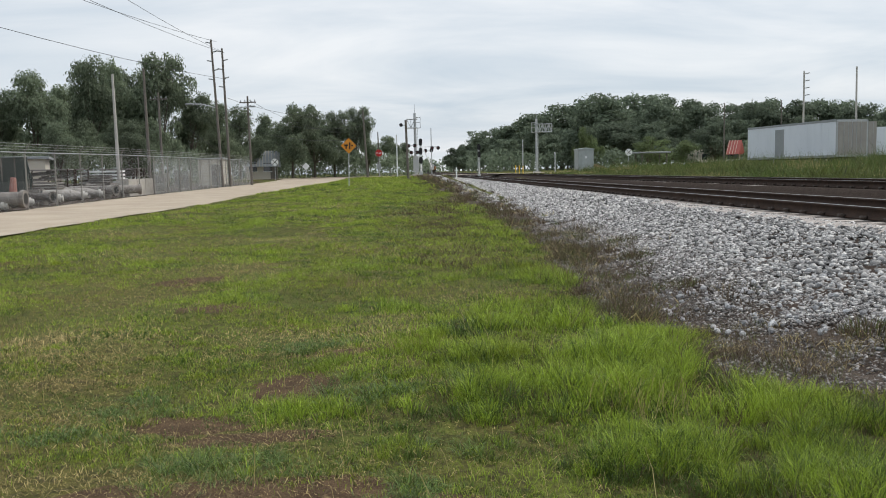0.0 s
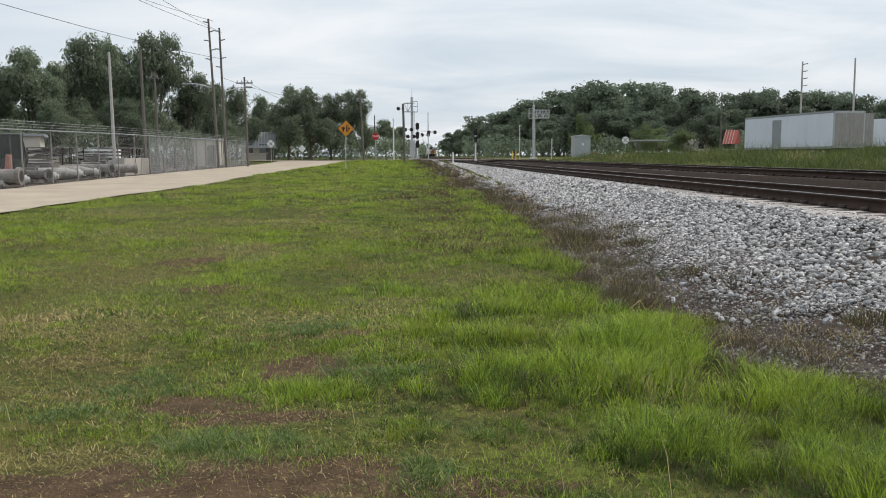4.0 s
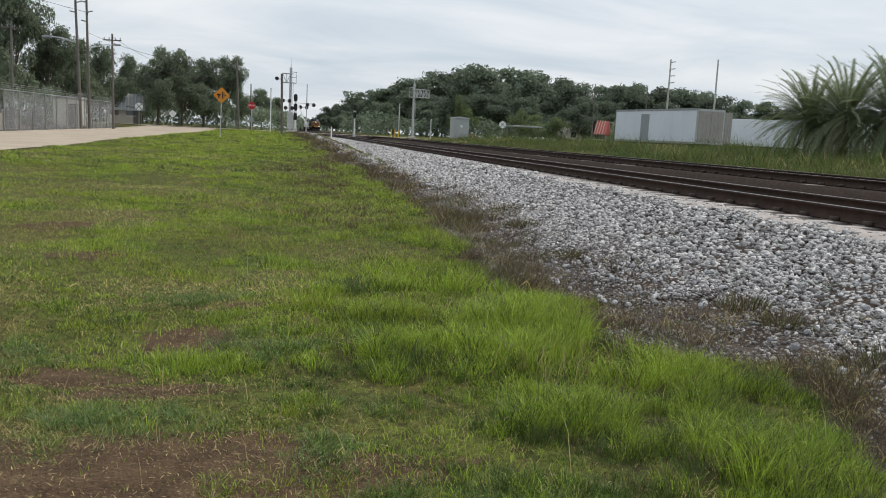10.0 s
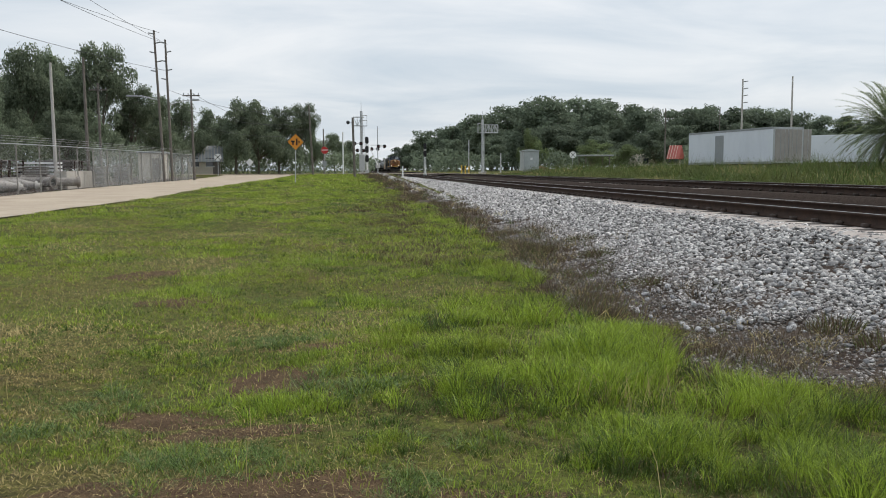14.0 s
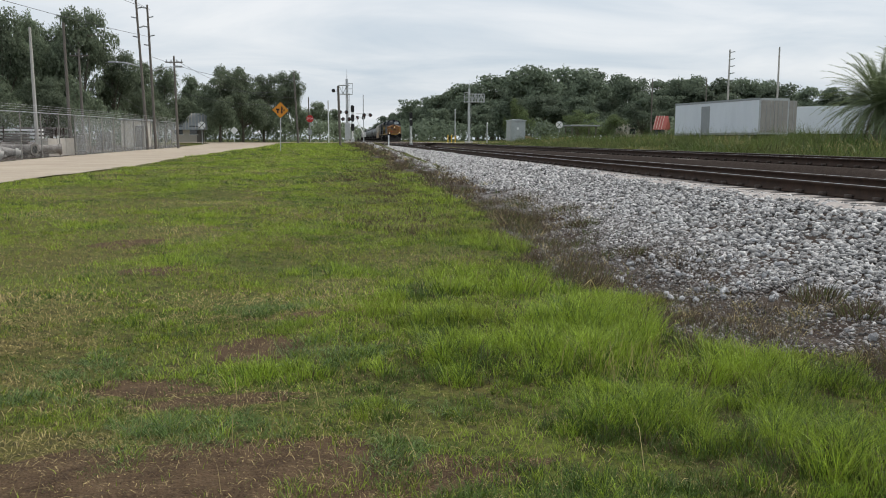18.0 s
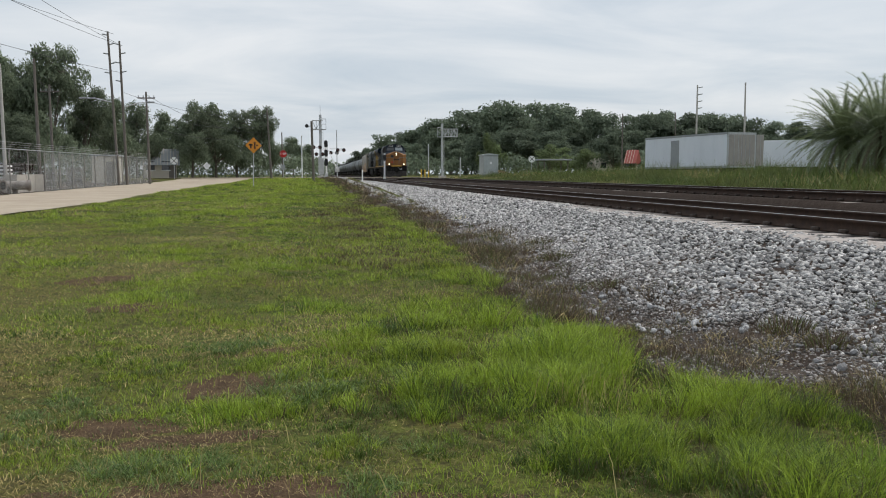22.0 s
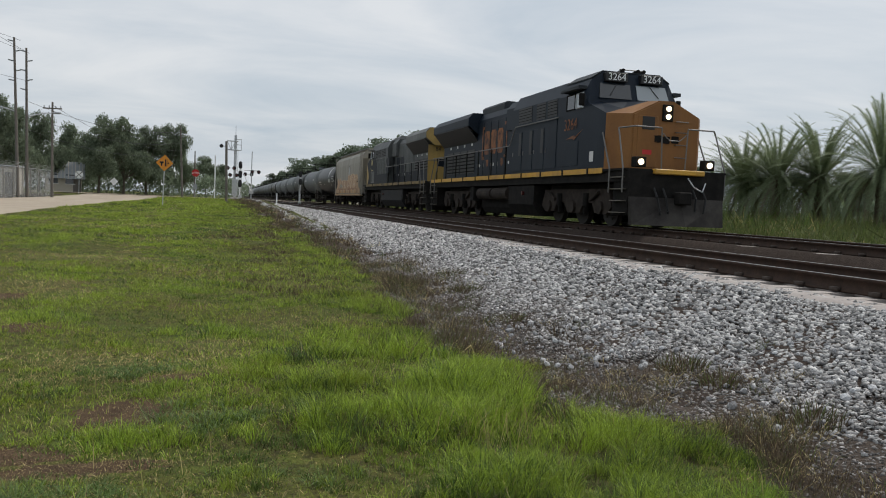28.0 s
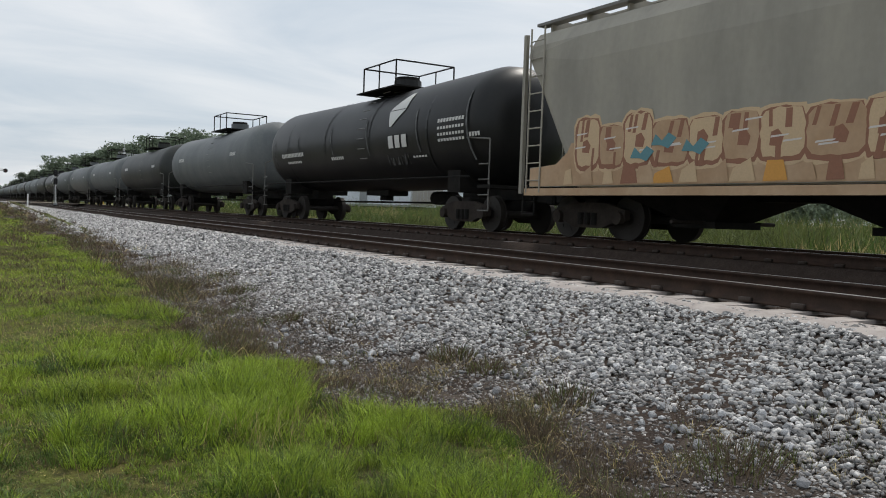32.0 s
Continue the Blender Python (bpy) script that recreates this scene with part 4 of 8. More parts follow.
    near = rng.normal(0, 0.16, (70, 2)) + np.array([1.45, 4.95])
    x, y = np.concatenate([x, near[:, 0]]), np.concatenate([y, near[:, 1]])
    blades("seed_stalks", x, y, height(x, y), 0.26, 0.0035, 0.5, M_STRAW, "pale seeding grass stalks", 40)
    # rank weeds beyond the far track
    n = 90000
    y = rng.uniform(-8, 92, n)
    x = FAR_X + 3.4 + rng.uniform(0, 1, n) ** 1.2 * 27 + bend(y)
    clump = value_noise(x, y, 1.8, 41)
    far_off = np.clip((x - 15) / 7, 0, 1)
    h = (0.16 + 0.25 * clump) * (1 - far_off) + far_off * (0.55 + 1.25 * clump ** 1.5)
    s = value_noise(x, y, 3.5, 43) * 0.75 + 0.25 * rng.uniform(0, 1, n) - 0.11 * np.clip((66 - y) / 12, 0, 1)
    g = height(x, y)
    for name, sel, m, label in (("tall_weeds", s < 0.46, M_RANK, "tall green weeds beyond the far track"), ("verge_grass", (s >= 0.46) & (s < 0.58), M_DARKG, "rough light green grass beyond the far track"), ("pale_seed_grass", s >= 0.58, M_STRAW, "pale seeding grass beyond the far track")):
        blades(name, x[sel], y[sel], g[sel], h[sel] * (0.7 if m is M_STRAW else 1.0), 0.035, 0.8, m, label, 44)
    n = 42000
    y = rng.uniform(16, 90, n)
    x = rng.uniform(17, 42, n)
    c = value_noise(x, y, 3.0, 47)
    s = c > 0.46
    x, y, c = x[s], y[s], c[s]
    blades("broad_weeds", x, y, height(x, y) + 0.5 * rng.uniform(0, 1, len(x)) * c, 0.40, 0.10, 1.0, M_RANK, "broad-leaved weeds in front of the trailers", 48)


lay_grass()


def dirt_shoulder():
    """The dusty brown edge between the grass and the ballast."""
    ys = np.concatenate([np.arange(-6, 25, 0.25), np.arange(25, 95, 1.0)])
    n = 9
    v = []
    for y in ys:
        a = float(toe(y)) - 0.18
        w = float(clean_edge(y)) - a + 0.10 * math.sin(y * 6.1)
        for k in range(n):
            x = a + w * k / (n - 1)
            u = x - float(bend(y))
            z = max(float(height(x, y)), float(bed_height(u, y)) if u > 2.6 else -9)
            v.append((x, y, z + 0.012 - (0.03 if k in (0, n - 1) else 0)))
    m = len(ys)
    i = (np.arange(m - 1)[:, None] * n + np.arange(n - 1)[None]).ravel()
    ob = raw("dirt_shoulder", v, np.stack([i, i + 1, i + n + 1, i + n], 1), M_DIRT, smooth=True)
    tagged(ob, "dusty brown weedy soil at the edge of the ballast", "soil", kind="structure")


dirt_shoulder()


def soil_patches():
    """Thin skins of trodden brown soil lying on the verge."""
    rng = np.random.default_rng(3)
    for cx, cy, rx, ry in BARE_SPOTS:
        v, f = [], []
        rings, seg = 6, 48
        ph = rng.uniform(0, 6.28, 4)
        wob = [1.0 + 0.13 * math.sin(2 * a + ph[0]) + 0.11 * math.sin(5 * a + ph[1]) + 0.08 * math.sin(9 * a + ph[2]) + 0.05 * math.sin(17 * a + ph[3]) for a in np.linspace(0, 6.2832, seg, endpoint=False)]
        for q in range(rings + 1):
            for s in range(seg):
                a = 6.2832 * s / seg
                k = q / rings * wob[s]
                x, y = cx + rx * k * math.cos(a), cy + ry * k * math.sin(a)
                v.append((x, y, float(height(x, y)) + 0.006 * (1 - q / rings) + 0.001))
        for q in range(rings):
            for s in range(seg):
                a, b = q * seg + s, q * seg + (s + 1) % seg
                f.append((a, a + seg, b + seg, b))
        ob = raw("soil_patch", v, f, M_BARE, smooth=True)
        tagged(ob, "bare brown trodden soil in the grass", "soil", kind="structure")


soil_patches()


# ---- trees ----
def tree_mesh_parts(seed, tall, spread, leaves, leaf, material, flat=0.75, low=0.3):
    """Trunk with limbs, and a crown of many small leaf clumps."""
    rng = np.random.default_rng(seed)
    bm = bmesh.new()
    fork = tall * low
    rod(bm, (0, 0, -0.3), (0.1, 0, fork), 0.035 * tall, 8, 0.024 * tall)
    lobes = []
    limbs = 12
    for k in range(limbs):
        a = k * 2.4 + rng.uniform(-0.4, 0.4)
        out = spread * (rng.uniform(0.22, 0.78) if k else 0.08)
        top = tall * (0.22 + 0.62 * (k * 0.618 % 1.0) if k else 0.88)
        end = Vector((out * math.cos(a), out * math.sin(a), top))
        mid = Vector((end.x * 0.45, end.y * 0.45, fork + (top - fork) * 0.5))
        rod(bm, (0.05, 0, fork - 0.3), mid, 0.014 * tall, 6, 0.009 * tall)
        rod(bm, mid, end, 0.009 * tall, 5, 0.004 * tall)
        for q in range(5):
            c = np.array(end[:]) + rng.normal(size=3) * spread * np.array([0.20, 0.20, 0.15])
            c[2] = min(c[2], tall * 0.95)
            lobes.append((c, spread * rng.uniform(0.18, 0.32)))
            rod(bm, end, c, 0.004 * tall, 4, 0.0015 * tall)
    area = sum(r * r for c, r in lobes)
    pts, nrm = [], []
    for c, r in lobes:
        per = int(leaves * r * r / area)
        d = rng.normal(size=(per, 3))
        d /= np.linalg.norm(d, axis=1, keepdims=True)
        d[:, 2] = np.where((d[:, 2] < -0.1) & (rng.uniform(0, 1, per) < 0.55), -d[:, 2], d[:, 2])
        rough = 1 + 0.30 * np.sin(d[:, :1] * 6 + c[0] * 3) * np.sin(d[:, 2:] * 5 + c[1] * 3) + 0.16 * np.sin(d[:, 1:2] * 13 + c[2]) * np.sin(d[:, :1] * 11)
        q = rng.uniform(0.3, 1, (per, 1)) ** 0.4 * rough
        pts.append(c + d * q * r * np.array([1.1, 1.1, flat]))
        nrm.append(d + np.array([0, 0, 0.25]))
    p = np.concatenate(pts)
    n = len(p)
    p[:, 2] *= tall / np.percentile(p[:, 2], 99.8)
    face = np.concatenate(nrm) + 0.55 * rng.normal(size=(n, 3))
    face /= np.linalg.norm(face, axis=1, keepdims=True)
    u = np.cross(face, rng.normal(size=(n, 3)))
    u /= np.linalg.norm(u, axis=1, keepdims=True)
    w = np.cross(face, u)
    s = leaf * rng.uniform(0.5, 1.35, (n, 1))
    v = np.stack([p - u * s, p + w * s * 0.6, p + u * s, p - w * s * 0.6 + 0.15 * s * face], 1).reshape(-1, 3)
    f = np.arange(4 * n).reshape(-1, 4)
    return bm, v, f


def tree_kind(name, label, seed, tall, spread, leaves, leaf, material, group, flat=0.75, low=0.3):
    t = thing(name, pose(0, 0, -500), label, "tree", group)
    bm, v, f = tree_mesh_parts(seed, tall, spread, leaves, leaf, material, flat, low)
    part("trunk", bm, M_BARK, t)
    raw("crown", v, f, material, t)
    return t


def plant_trees():
    rng = random.Random(5)
    oaks = [tree_kind("oak_tree", "broad dark green oak with a dense uneven crown", 50 + k, 12.0, 6.0, 27000, 0.165, M_LEAF[0], "trees behind the yard", 0.8, 0.22) for k in range(4)]
    light = [tree_kind("young_tree", "light green young tree at the wood edge", 60 + k, 7.0, 3.2, 8000, 0.12, M_LEAF[1], "wood beyond the tracks", 0.95, 0.15) for k in range(2)]
    far = [tree_kind("woodland_tree", "tall dark tree of the wood beyond the tracks", 70 + k, 14.0, 6.8, 10500, 0.29, M_LEAF[2], "wood beyond the tracks", 0.85, 0.2) for k in range(4)]

    def put(kinds, az, dist, top, tall0, wide=1.0):
        """A tree at an azimuth and distance, as tall as the slope to its top asks."""
        a = radians(az)
        x, y = dist * math.sin(a), dist * math.cos(a)
        g = float(height(x, y))
        s = (1.5 + top * dist - g) / tall0
        src = rng.choice(kinds)
        ob = copy_thing(src, pose(x, y, g, 0, 0, rng.uniform(0, 360)))
        ob.scale = (s * wide, s * wide, s)
        return ob

    # behind the fenced yard
    for az, dist, top, w in ((-29, 92, 0.095, 0.75), (-26.6, 92, 0.092, 0.62), (-24.2, 92, 0.111, 0.6), (-22.6, 98, 0.100, 0.6), (-21.2, 95, 0.128, 0.55), (-19.3, 100, 0.125, 0.5), (-16.9, 96, 0.136, 0.55), (-18.0, 104, 0.118, 0.55), (-15.0, 100, 0.093, 0.6), (-13.2, 104, 0.083, 0.65), (-11.8, 112, 0.078, 0.6), (-10.2, 118, 0.069, 0.6), (-8.35, 110, 0.080, 0.6), (-6.85, 112, 0.077, 0.6), (-5.5, 116, 0.072, 0.6), (-4.1, 122, 0.076, 0.55), (-3.2, 138, 0.060, 0.5), (-1.7, 190, 0.042, 0.7), (-0.6, 230, 0.034, 0.7), (-32, 90, 0.10, 0.9), (-36, 92, 0.10, 0.9), (-25.4, 118, 0.080, 0.9), (-20.2, 124, 0.096, 0.8), (-17.8, 126, 0.080, 0.9), (-14.0, 128, 0.070, 0.8), (-9.3, 136, 0.060, 0.8), (-7.0, 138, 0.062, 0.8), (-23.0, 84, 0.060, 0.8), (-18.6, 86, 0.062, 0.8)):
        put(oaks, az, dist, top, 12.0 * 0.97, w)
    # wood beyond the tracks
    az = 2.7
    while az < 62:
        top = np.interp(az, [2, 3.5, 5.5, 7.5, 9, 11, 13, 15, 17, 20, 24, 27, 30, 34, 62], [0.024, 0.034, 0.050, 0.060, 0.067, 0.074, 0.081, 0.080, 0.074, 0.072, 0.070, 0.066, 0.058, 0.052, 0.05])
        dist = np.interp(az, [2, 6, 10, 16, 30, 62], [420, 270, 200, 175, 165, 150]) * rng.uniform(0.92, 1.12)
        put(far, az, dist, float(top) * rng.uniform(0.92, 1.03), 14.0 * 0.97, rng.uniform(0.9, 1.2))
        put(far, az + 0.4, dist * 0.9, float(top) * rng.uniform(0.45, 0.72), 14.0 * 0.97, rng.uniform(0.9, 1.3))
        az += np.interp(az, [2, 6, 12, 62], [0.6, 0.85, 1.2, 1.7])
    for az, dist, top, w in ((11.5, 135, 0.047, 0.42), (12.3, 150, 0.034, 0.7), (15.9, 140, 0.034, 0.9), (16.8, 150, 0.030, 1.2), (18.0, 145, 0.028, 1.3), (13.6, 160, 0.028, 1.2), (22.3, 120, 0.012, 1.2)):
        put(light, az, dist, top, 7.0 * 0.97, w)
    def belt(name, label, spots, leaf, material, seed):
        """Undergrowth: rows of (azimuth from, to, distance, height)."""
        r = np.random.default_rng(seed)
        P0, S0 = [], []
        for a0, a1, dist, h in spots:
            size = leaf * dist / 130
            n = int(abs(radians(a1 - a0)) * dist * h * 2.6 / size ** 2)
            S0.append(np.full(n, size))
            a, d = np.radians(r.uniform(a0, a1, n)), dist * r.uniform(0.98, 1.04, n)
            x, y = d * np.sin(a), d * np.cos(a)
            P0.append(np.stack([x, y, height(x, y) + h * r.uniform(0, 1, n) ** 0.8 * (0.55 + 0.6 * value_noise(x, y, 4.0, seed))], 1))
        p = np.concatenate(P0)
        n = len(p)
        u = r.normal(size=(n, 3))
        u /= np.linalg.norm(u, axis=1, keepdims=True)
        w = np.cross(u, r.normal(size=(n, 3)))
        w /= np.linalg.norm(w, axis=1, keepdims=True)
        s = np.concatenate(S0)[:, None] * r.uniform(0.5, 1.3, (n, 1))
        v = np.stack([p - u * s, p + w * s * 0.6, p + u * s, p - w * s * 0.6], 1).reshape(-1, 3)
        tagged(raw(name, v, np.arange(4 * n).reshape(-1, 4), material), label, "undergrowth", kind="stuff")

    belt("undergrowth", "dark undergrowth below the trees behind the yard", [(-38, -14.5, 88, 4.6), (-15, -3.8, 118, 4.4), (-3.8, 0.0, 160, 4.0), (-1.2, 1.1, 330, 6.5)], 0.22, M_LEAF[0], 81)
    belt("undergrowth", "leafy undergrowth at the edge of the wood beyond the tracks", [(0.2, 2.6, 950, 15.0), (2.2, 3.8, 440, 9.0), (3.6, 6, 260, 6.0), (5, 12, 185, 5.0), (11, 24, 150, 4.0), (22, 62, 135, 4.0), (22.6, 34, 100, 1.6)], 0.26, M_LEAF[2], 82)
    for src in (*oaks, *light, *far):
        for o in (*src.children_recursive, src):
            bpy.data.objects.remove(o)


plant_trees()


def palm(x, y, tall, seed):
    rng = random.Random(seed)
    g = float(height(x, y))
    t = thing("date_palm", pose(x, y, g, 0, 0, rng.uniform(0, 360)), "date palm with a shaggy trunk and arching fronds", "palm tree", "palms beside the track")
    bm = bmesh.new()
    trunk = tall * 0.46
    for k in range(10):
        z0, z1 = trunk * k / 10, trunk * (k + 1) / 10
        rod(bm, (0, 0, z0 - 0.05), (0, 0, z1), 0.19, 10, 0.25)
    part("trunk", bm, M_PALMTRUNK, t)
    for group, count, material, name in (((20, 82), 78, M_PALM, "crown"), ((-75, -35), 16, M_PALMDRY, "dry_skirt"), ((-45, 20), 74, M_PALM, "drooping_fronds")):
        v, f = [], []
        for k in range(count):
            a, e = rng.uniform(0, 6.283), radians(rng.uniform(*group))
            L = tall * rng.uniform(0.42, 0.56)
            p = Vector((0.2 * math.cos(a), 0.2 * math.sin(a), trunk - 0.1 + rng.uniform(-0.2, 0.15)))
            side = Vector((-math.sin(a), math.cos(a), 0))
            steps = 15
            curl = rng.uniform(0.7, 1.3)
            for s in range(steps):
                u = s / steps
                d = Vector((math.cos(a) * math.cos(e), math.sin(a) * math.cos(e), math.sin(e)))
                q = p + d * (L / steps)
                e -= radians(1.2 + 8.0 * u * u) * curl
                w = 0.30 * min(1.0, 0.25 + 3.0 * u) * (1 - 0.6 * u * u)
                up = side.cross(d)
                for sg in (-1, 1):
                    for h in (0.0, 0.14, 0.28, 0.43, 0.57, 0.71, 0.86):
                        r0 = p.lerp(q, h)
                        tip = r0 + side * sg * w * rng.uniform(0.55, 0.85) + d * w * rng.uniform(0.7, 1.0) + up * rng.uniform(-0.35, 0.05) * w
                        i = len(v)
                        v += [r0[:], (r0 + d * 0.025)[:], tip[:]]
                        f.append((i, i + 1, i + 2))
                i = len(v)
                v += [(p - side * 0.02)[:], (p + side * 0.02)[:], q[:]]
                f.append((i, i + 1, i + 2))
                p = q
        raw(name, v, f, material, t)


for az, dist, tall, seed in ((34.2, 46, 5.6, 1), (36.2, 44, 5.9, 2), (38.7, 44, 6.2, 3), (42.2, 42, 6.9, 4), (46.0, 44, 6.6, 5), (50.0, 42, 6.2, 6)):
    palm(dist * math.sin(radians(az)), dist * math.cos(radians(az)), tall, seed)


# ---- yard, poles and signs on the road side ----
def fence(x0, y0, x1, y1, n):
    t = thing("chain_link_fence", Matrix(), "galvanised chain-link fence topped with barbed wire", "fence")
    pts = [(x0 + (x1 - x0) * k / n, y0 + (y1 - y0) * k / n) for k in range(n + 1)]
    d = Vector((x1 - x0, y1 - y0, 0)).normalized()
    out = Vector((d.y, -d.x, 0))
    H = 2.45
    for k, (x, y) in enumerate(pts):
        z = float(height(x, y))
        bm = R((x, y, z - 0.1), (x, y, z + H), 0.035, 8)
        rod(bm, (x, y, z + H), (x + out.x * 0.22, y + out.y * 0.22, z + H + 0.32), 0.018, 6)
        part("post", bm, M_FENCEP, t)
    for (x, y), (u, w) in zip(pts, pts[1:]):
        za, zb = float(height(x, y)), float(height(u, w))
        part("top_rail", R((x, y, za + H - 0.04), (u, w, zb + H - 0.04), 0.022, 6), M_GALV, t)
        bm = bmesh.new()
        for q in (0.08, 0.19, 0.30):
            rod(bm, (x + out.x * q * 0.7, y + out.y * q * 0.7, za + H + q), (u + out.x * q * 0.7, w + out.y * q * 0.7, zb + H + q), 0.006, 4)
        part("barbed_wire", bm, M_MESHW, t)
        v, f = [], []
        L = math.hypot(u - x, w - y)
        step = 0.15
        thick = 0.0045 + 0.00006 * max(0, y - 20)
        if y > 50:
            part("privacy_screen", P([(0.02, 0.05), (L - 0.02, 0.05), (L - 0.02, H - 0.08), (0.02, H - 0.08)], 1, 0.05, 0.054), M_SCREEN, t, "pale grey woven privacy screen").matrix_basis = pose(x, y, za, 0, 0, math.degrees(math.atan2(w - y, u - x)))
        m = int((L + H) / step)
        for q in range(m):
            for sg in (1, -1):
                s0 = q * step - (H if sg > 0 else 0)
                def at(h):
                    return s0 + sg * (h - 0.03)
                h0, h1 = 0.03, H - 0.05
                if sg > 0:
                    h0, h1 = max(h0, 0.03 - s0), min(h1, L - s0 + 0.03)
                else:
                    h0, h1 = max(h0, s0 - L + 0.03), min(h1, s0 + 0.03)
                if h1 - h0 < 0.05:
                    continue
                i = len(v)
                for h in (h0, h1):
                    c = at(h) / L
                    px, py, pz = x + (u - x) * c, y + (w - y) * c, za + (zb - za) * c + h
                    v += [(px, py, pz), (px, py, pz + thick)]
                f.append((i, i + 2, i + 3, i + 1))
        raw("mesh_panel", v, f, M_MESHW, t)


fence(-16.0, 12, -16.3, 83, 25)


def utility_pole(az, dist, top, lean=0.0, material=None, arms=1, label="weathered wooden utility pole with a crossarm", group="utility poles", r=0.125):
    a = radians(az)
    x, y = dist * math.sin(a), dist * math.cos(a)
    g = float(height(x, y))
    H = 1.5 + top * dist - g
    t = thing("utility_pole", pose(x, y, g - 0.2, 0, -lean, 0), label, "utility pole", group)
    part("shaft", R((0, 0, 0), (0, 0, H + 0.2), r, 10, r * 0.62), material or M_WOODP, t)
    for k in range(arms):
        z = H - 0.35 - 0.9 * k
        bm = B((-0.75, -0.05, z - 0.05), (0.75, 0.05, z + 0.05))
        part("crossarm", bm, M_WOODP, t)
        for s in (-0.65, -0.25, 0.25, 0.65):
            part("insulator", R((s, 0, z + 0.06), (s, 0, z + 0.24), 0.05, 8, 0.03), M_GREYP, t)
    return Vector((x, y, g + H)), t


tops = {}
for name, az, dist, top, lean, material, arms in (
    ("a", -13.0, 72, 0.158, 2.0, None, 0), ("a2", -12.5, 74, 0.148, 1.0, None, 0), ("b", -11.1, 78, 0.093, 0.5, None, 1),
    ("d", -17.6, 62, 0.124, 0.3, None, 0), ("e", -19.5, 60, 0.117, 0.2, M_PALE, 0), ("f", -16.8, 75, 0.097, 0.2, None, 1),
    ("c", -3.25, 90, 0.0775, 2.6, None, 0), ("c2", -2.45, 120, 0.049, 0.5, None, 0),
    ("r1", 25.5, 96, 0.1005, 0.0, M_PALE, 0), ("r2", 28.5, 94, 0.1015, 0.4, M_PALE, 0), ("x", 20.75, 130, 0.070, 0.0, None, 0), ("x2", 24.2, 150, 0.070, 0.0, None, 0)):
    tops[name], ob = utility_pole(az, dist, top, lean, material, arms, "pale slender utility pole" if material else "weathered wooden utility pole")
    if name in ("a", "a2", "r1"):
        H = tops[name].z - ob.location.z
        for k in range(5):
            side = 1 if k % 2 else -1
            part("insulator", R((0, 0, H - 0.3 - 0.75 * k), (side * 0.45 if name != "r1" else 0.6, 0, H - 0.2 - 0.75 * k), 0.05, 6), M_GREYP, ob)
    if name in ("a", "a2"):
        s = -1 if name == "a" else 1
        H = tops[name].z - ob.location.z
        bm = pipe(bmesh.new(), [(0, 0, H * 0.55), (s * 1.2, 0, H * 0.58), (s * 2.2, 0, H * 0.585)], 0.04)
        part("lamp_arm", bm, M_GALV, ob)
        part("lamp_head", B((s * 2.2 - 0.35, -0.12, H * 0.585 - 0.08), (s * 2.2 + 0.35, 0.12, H * 0.585 + 0.06), 0.04), M_GREYP, ob)


def cable(p, q, sag, label="thin black overhead cable"):
    p, q = Vector(p), Vector(q)
    pts = []
    for k in range(13):
        u = k / 12
        v = p.lerp(q, u)
        v.z -= sag * 4 * u * (1 - u)
        pts.append(v)
    n, r, vs, fs = 4, 0.014, [], []
    for v in pts:
        for k in range(n):
            c = 6.2832 * k / n
            side = Vector((q.y - p.y, p.x - q.x, 0)).normalized()
            vs.append((v + side * r * math.cos(c) + Vector((0, 0, r * math.sin(c))))[:])
    for k in range(len(pts) - 1):
        for j in range(n):
            a, b = k * n + j, k * n + (j + 1) % n
            fs.append((a, b, b + n, a + n))
    ob = raw("overhead_cable", vs, fs, M_WIRE)
    tagged(ob, label, "cable", "overhead cables")


cable(tops["a"] - Vector((0, 0, 0.2)), (-21.0, 12, 11.2), 0.7)
cable(tops["a"] - Vector((0, 0, 0.9)), (-17.5, 10, 11.0), 0.7)
cable(tops["a2"] - Vector((0, 0, 0.4)), (-14.0, 8, 11.4), 0.7)
cable(tops["a2"] - Vector((0, 0, 2.6)), (-20.0, 10, 8.2), 0.6)
for k in range(3):
    cable(tops["a2"] - Vector((0, 0, 4.2 + 1.1 * k)), tops["c"] - Vector((0, 0, 0.6 + 1.2 * k)), 0.9)
cable(tops["b"] - Vector((0, 0, 0.3)), tops["c"] - Vector((0, 0, 2.6)), 1.0)
cable(tops["d"] - Vector((0, 0, 0.6)), tops["f"] - Vector((0, 0, 0.3)), 0.5)
cable(tops["d"] - Vector((0, 0, 1.2)), (-13.5, 60, 3.0), 0.4)


def road_sign(name, label, x, y, post, shape, size, face, plates=(), tilt=0.0, category="road sign"):
    g = float(height(x, y))
    t = thing(name, pose(x, y, g - 0.1, 0, tilt, 0), label, category, "road signs")
    part("post", B((-0.03, -0.03, 0), (0.03, 0.03, post + 0.1)), M_GALV, t)
    z = post + 0.1
    if shape == "diamond":
        o = [(0, z - size), (size, z), (0, z + size), (-size, z)]
    elif shape == "octagon":
        o = [(size * math.cos(radians(22.5 + 45 * k)), z + size * math.sin(radians(22.5 + 45 * k))) for k in range(8)]
    else:
        o = [(size * math.cos(radians(15 * k)), z + size * math.sin(radians(15 * k))) for k in range(24)]
    plate = part("plate", P(o, 1, -0.06, -0.045), face, t)
    for outline, m in plates:
        part("symbol", P([(u, z + w) for u, w in outline], 1, -0.066, -0.062), m, plate)
    return t, z


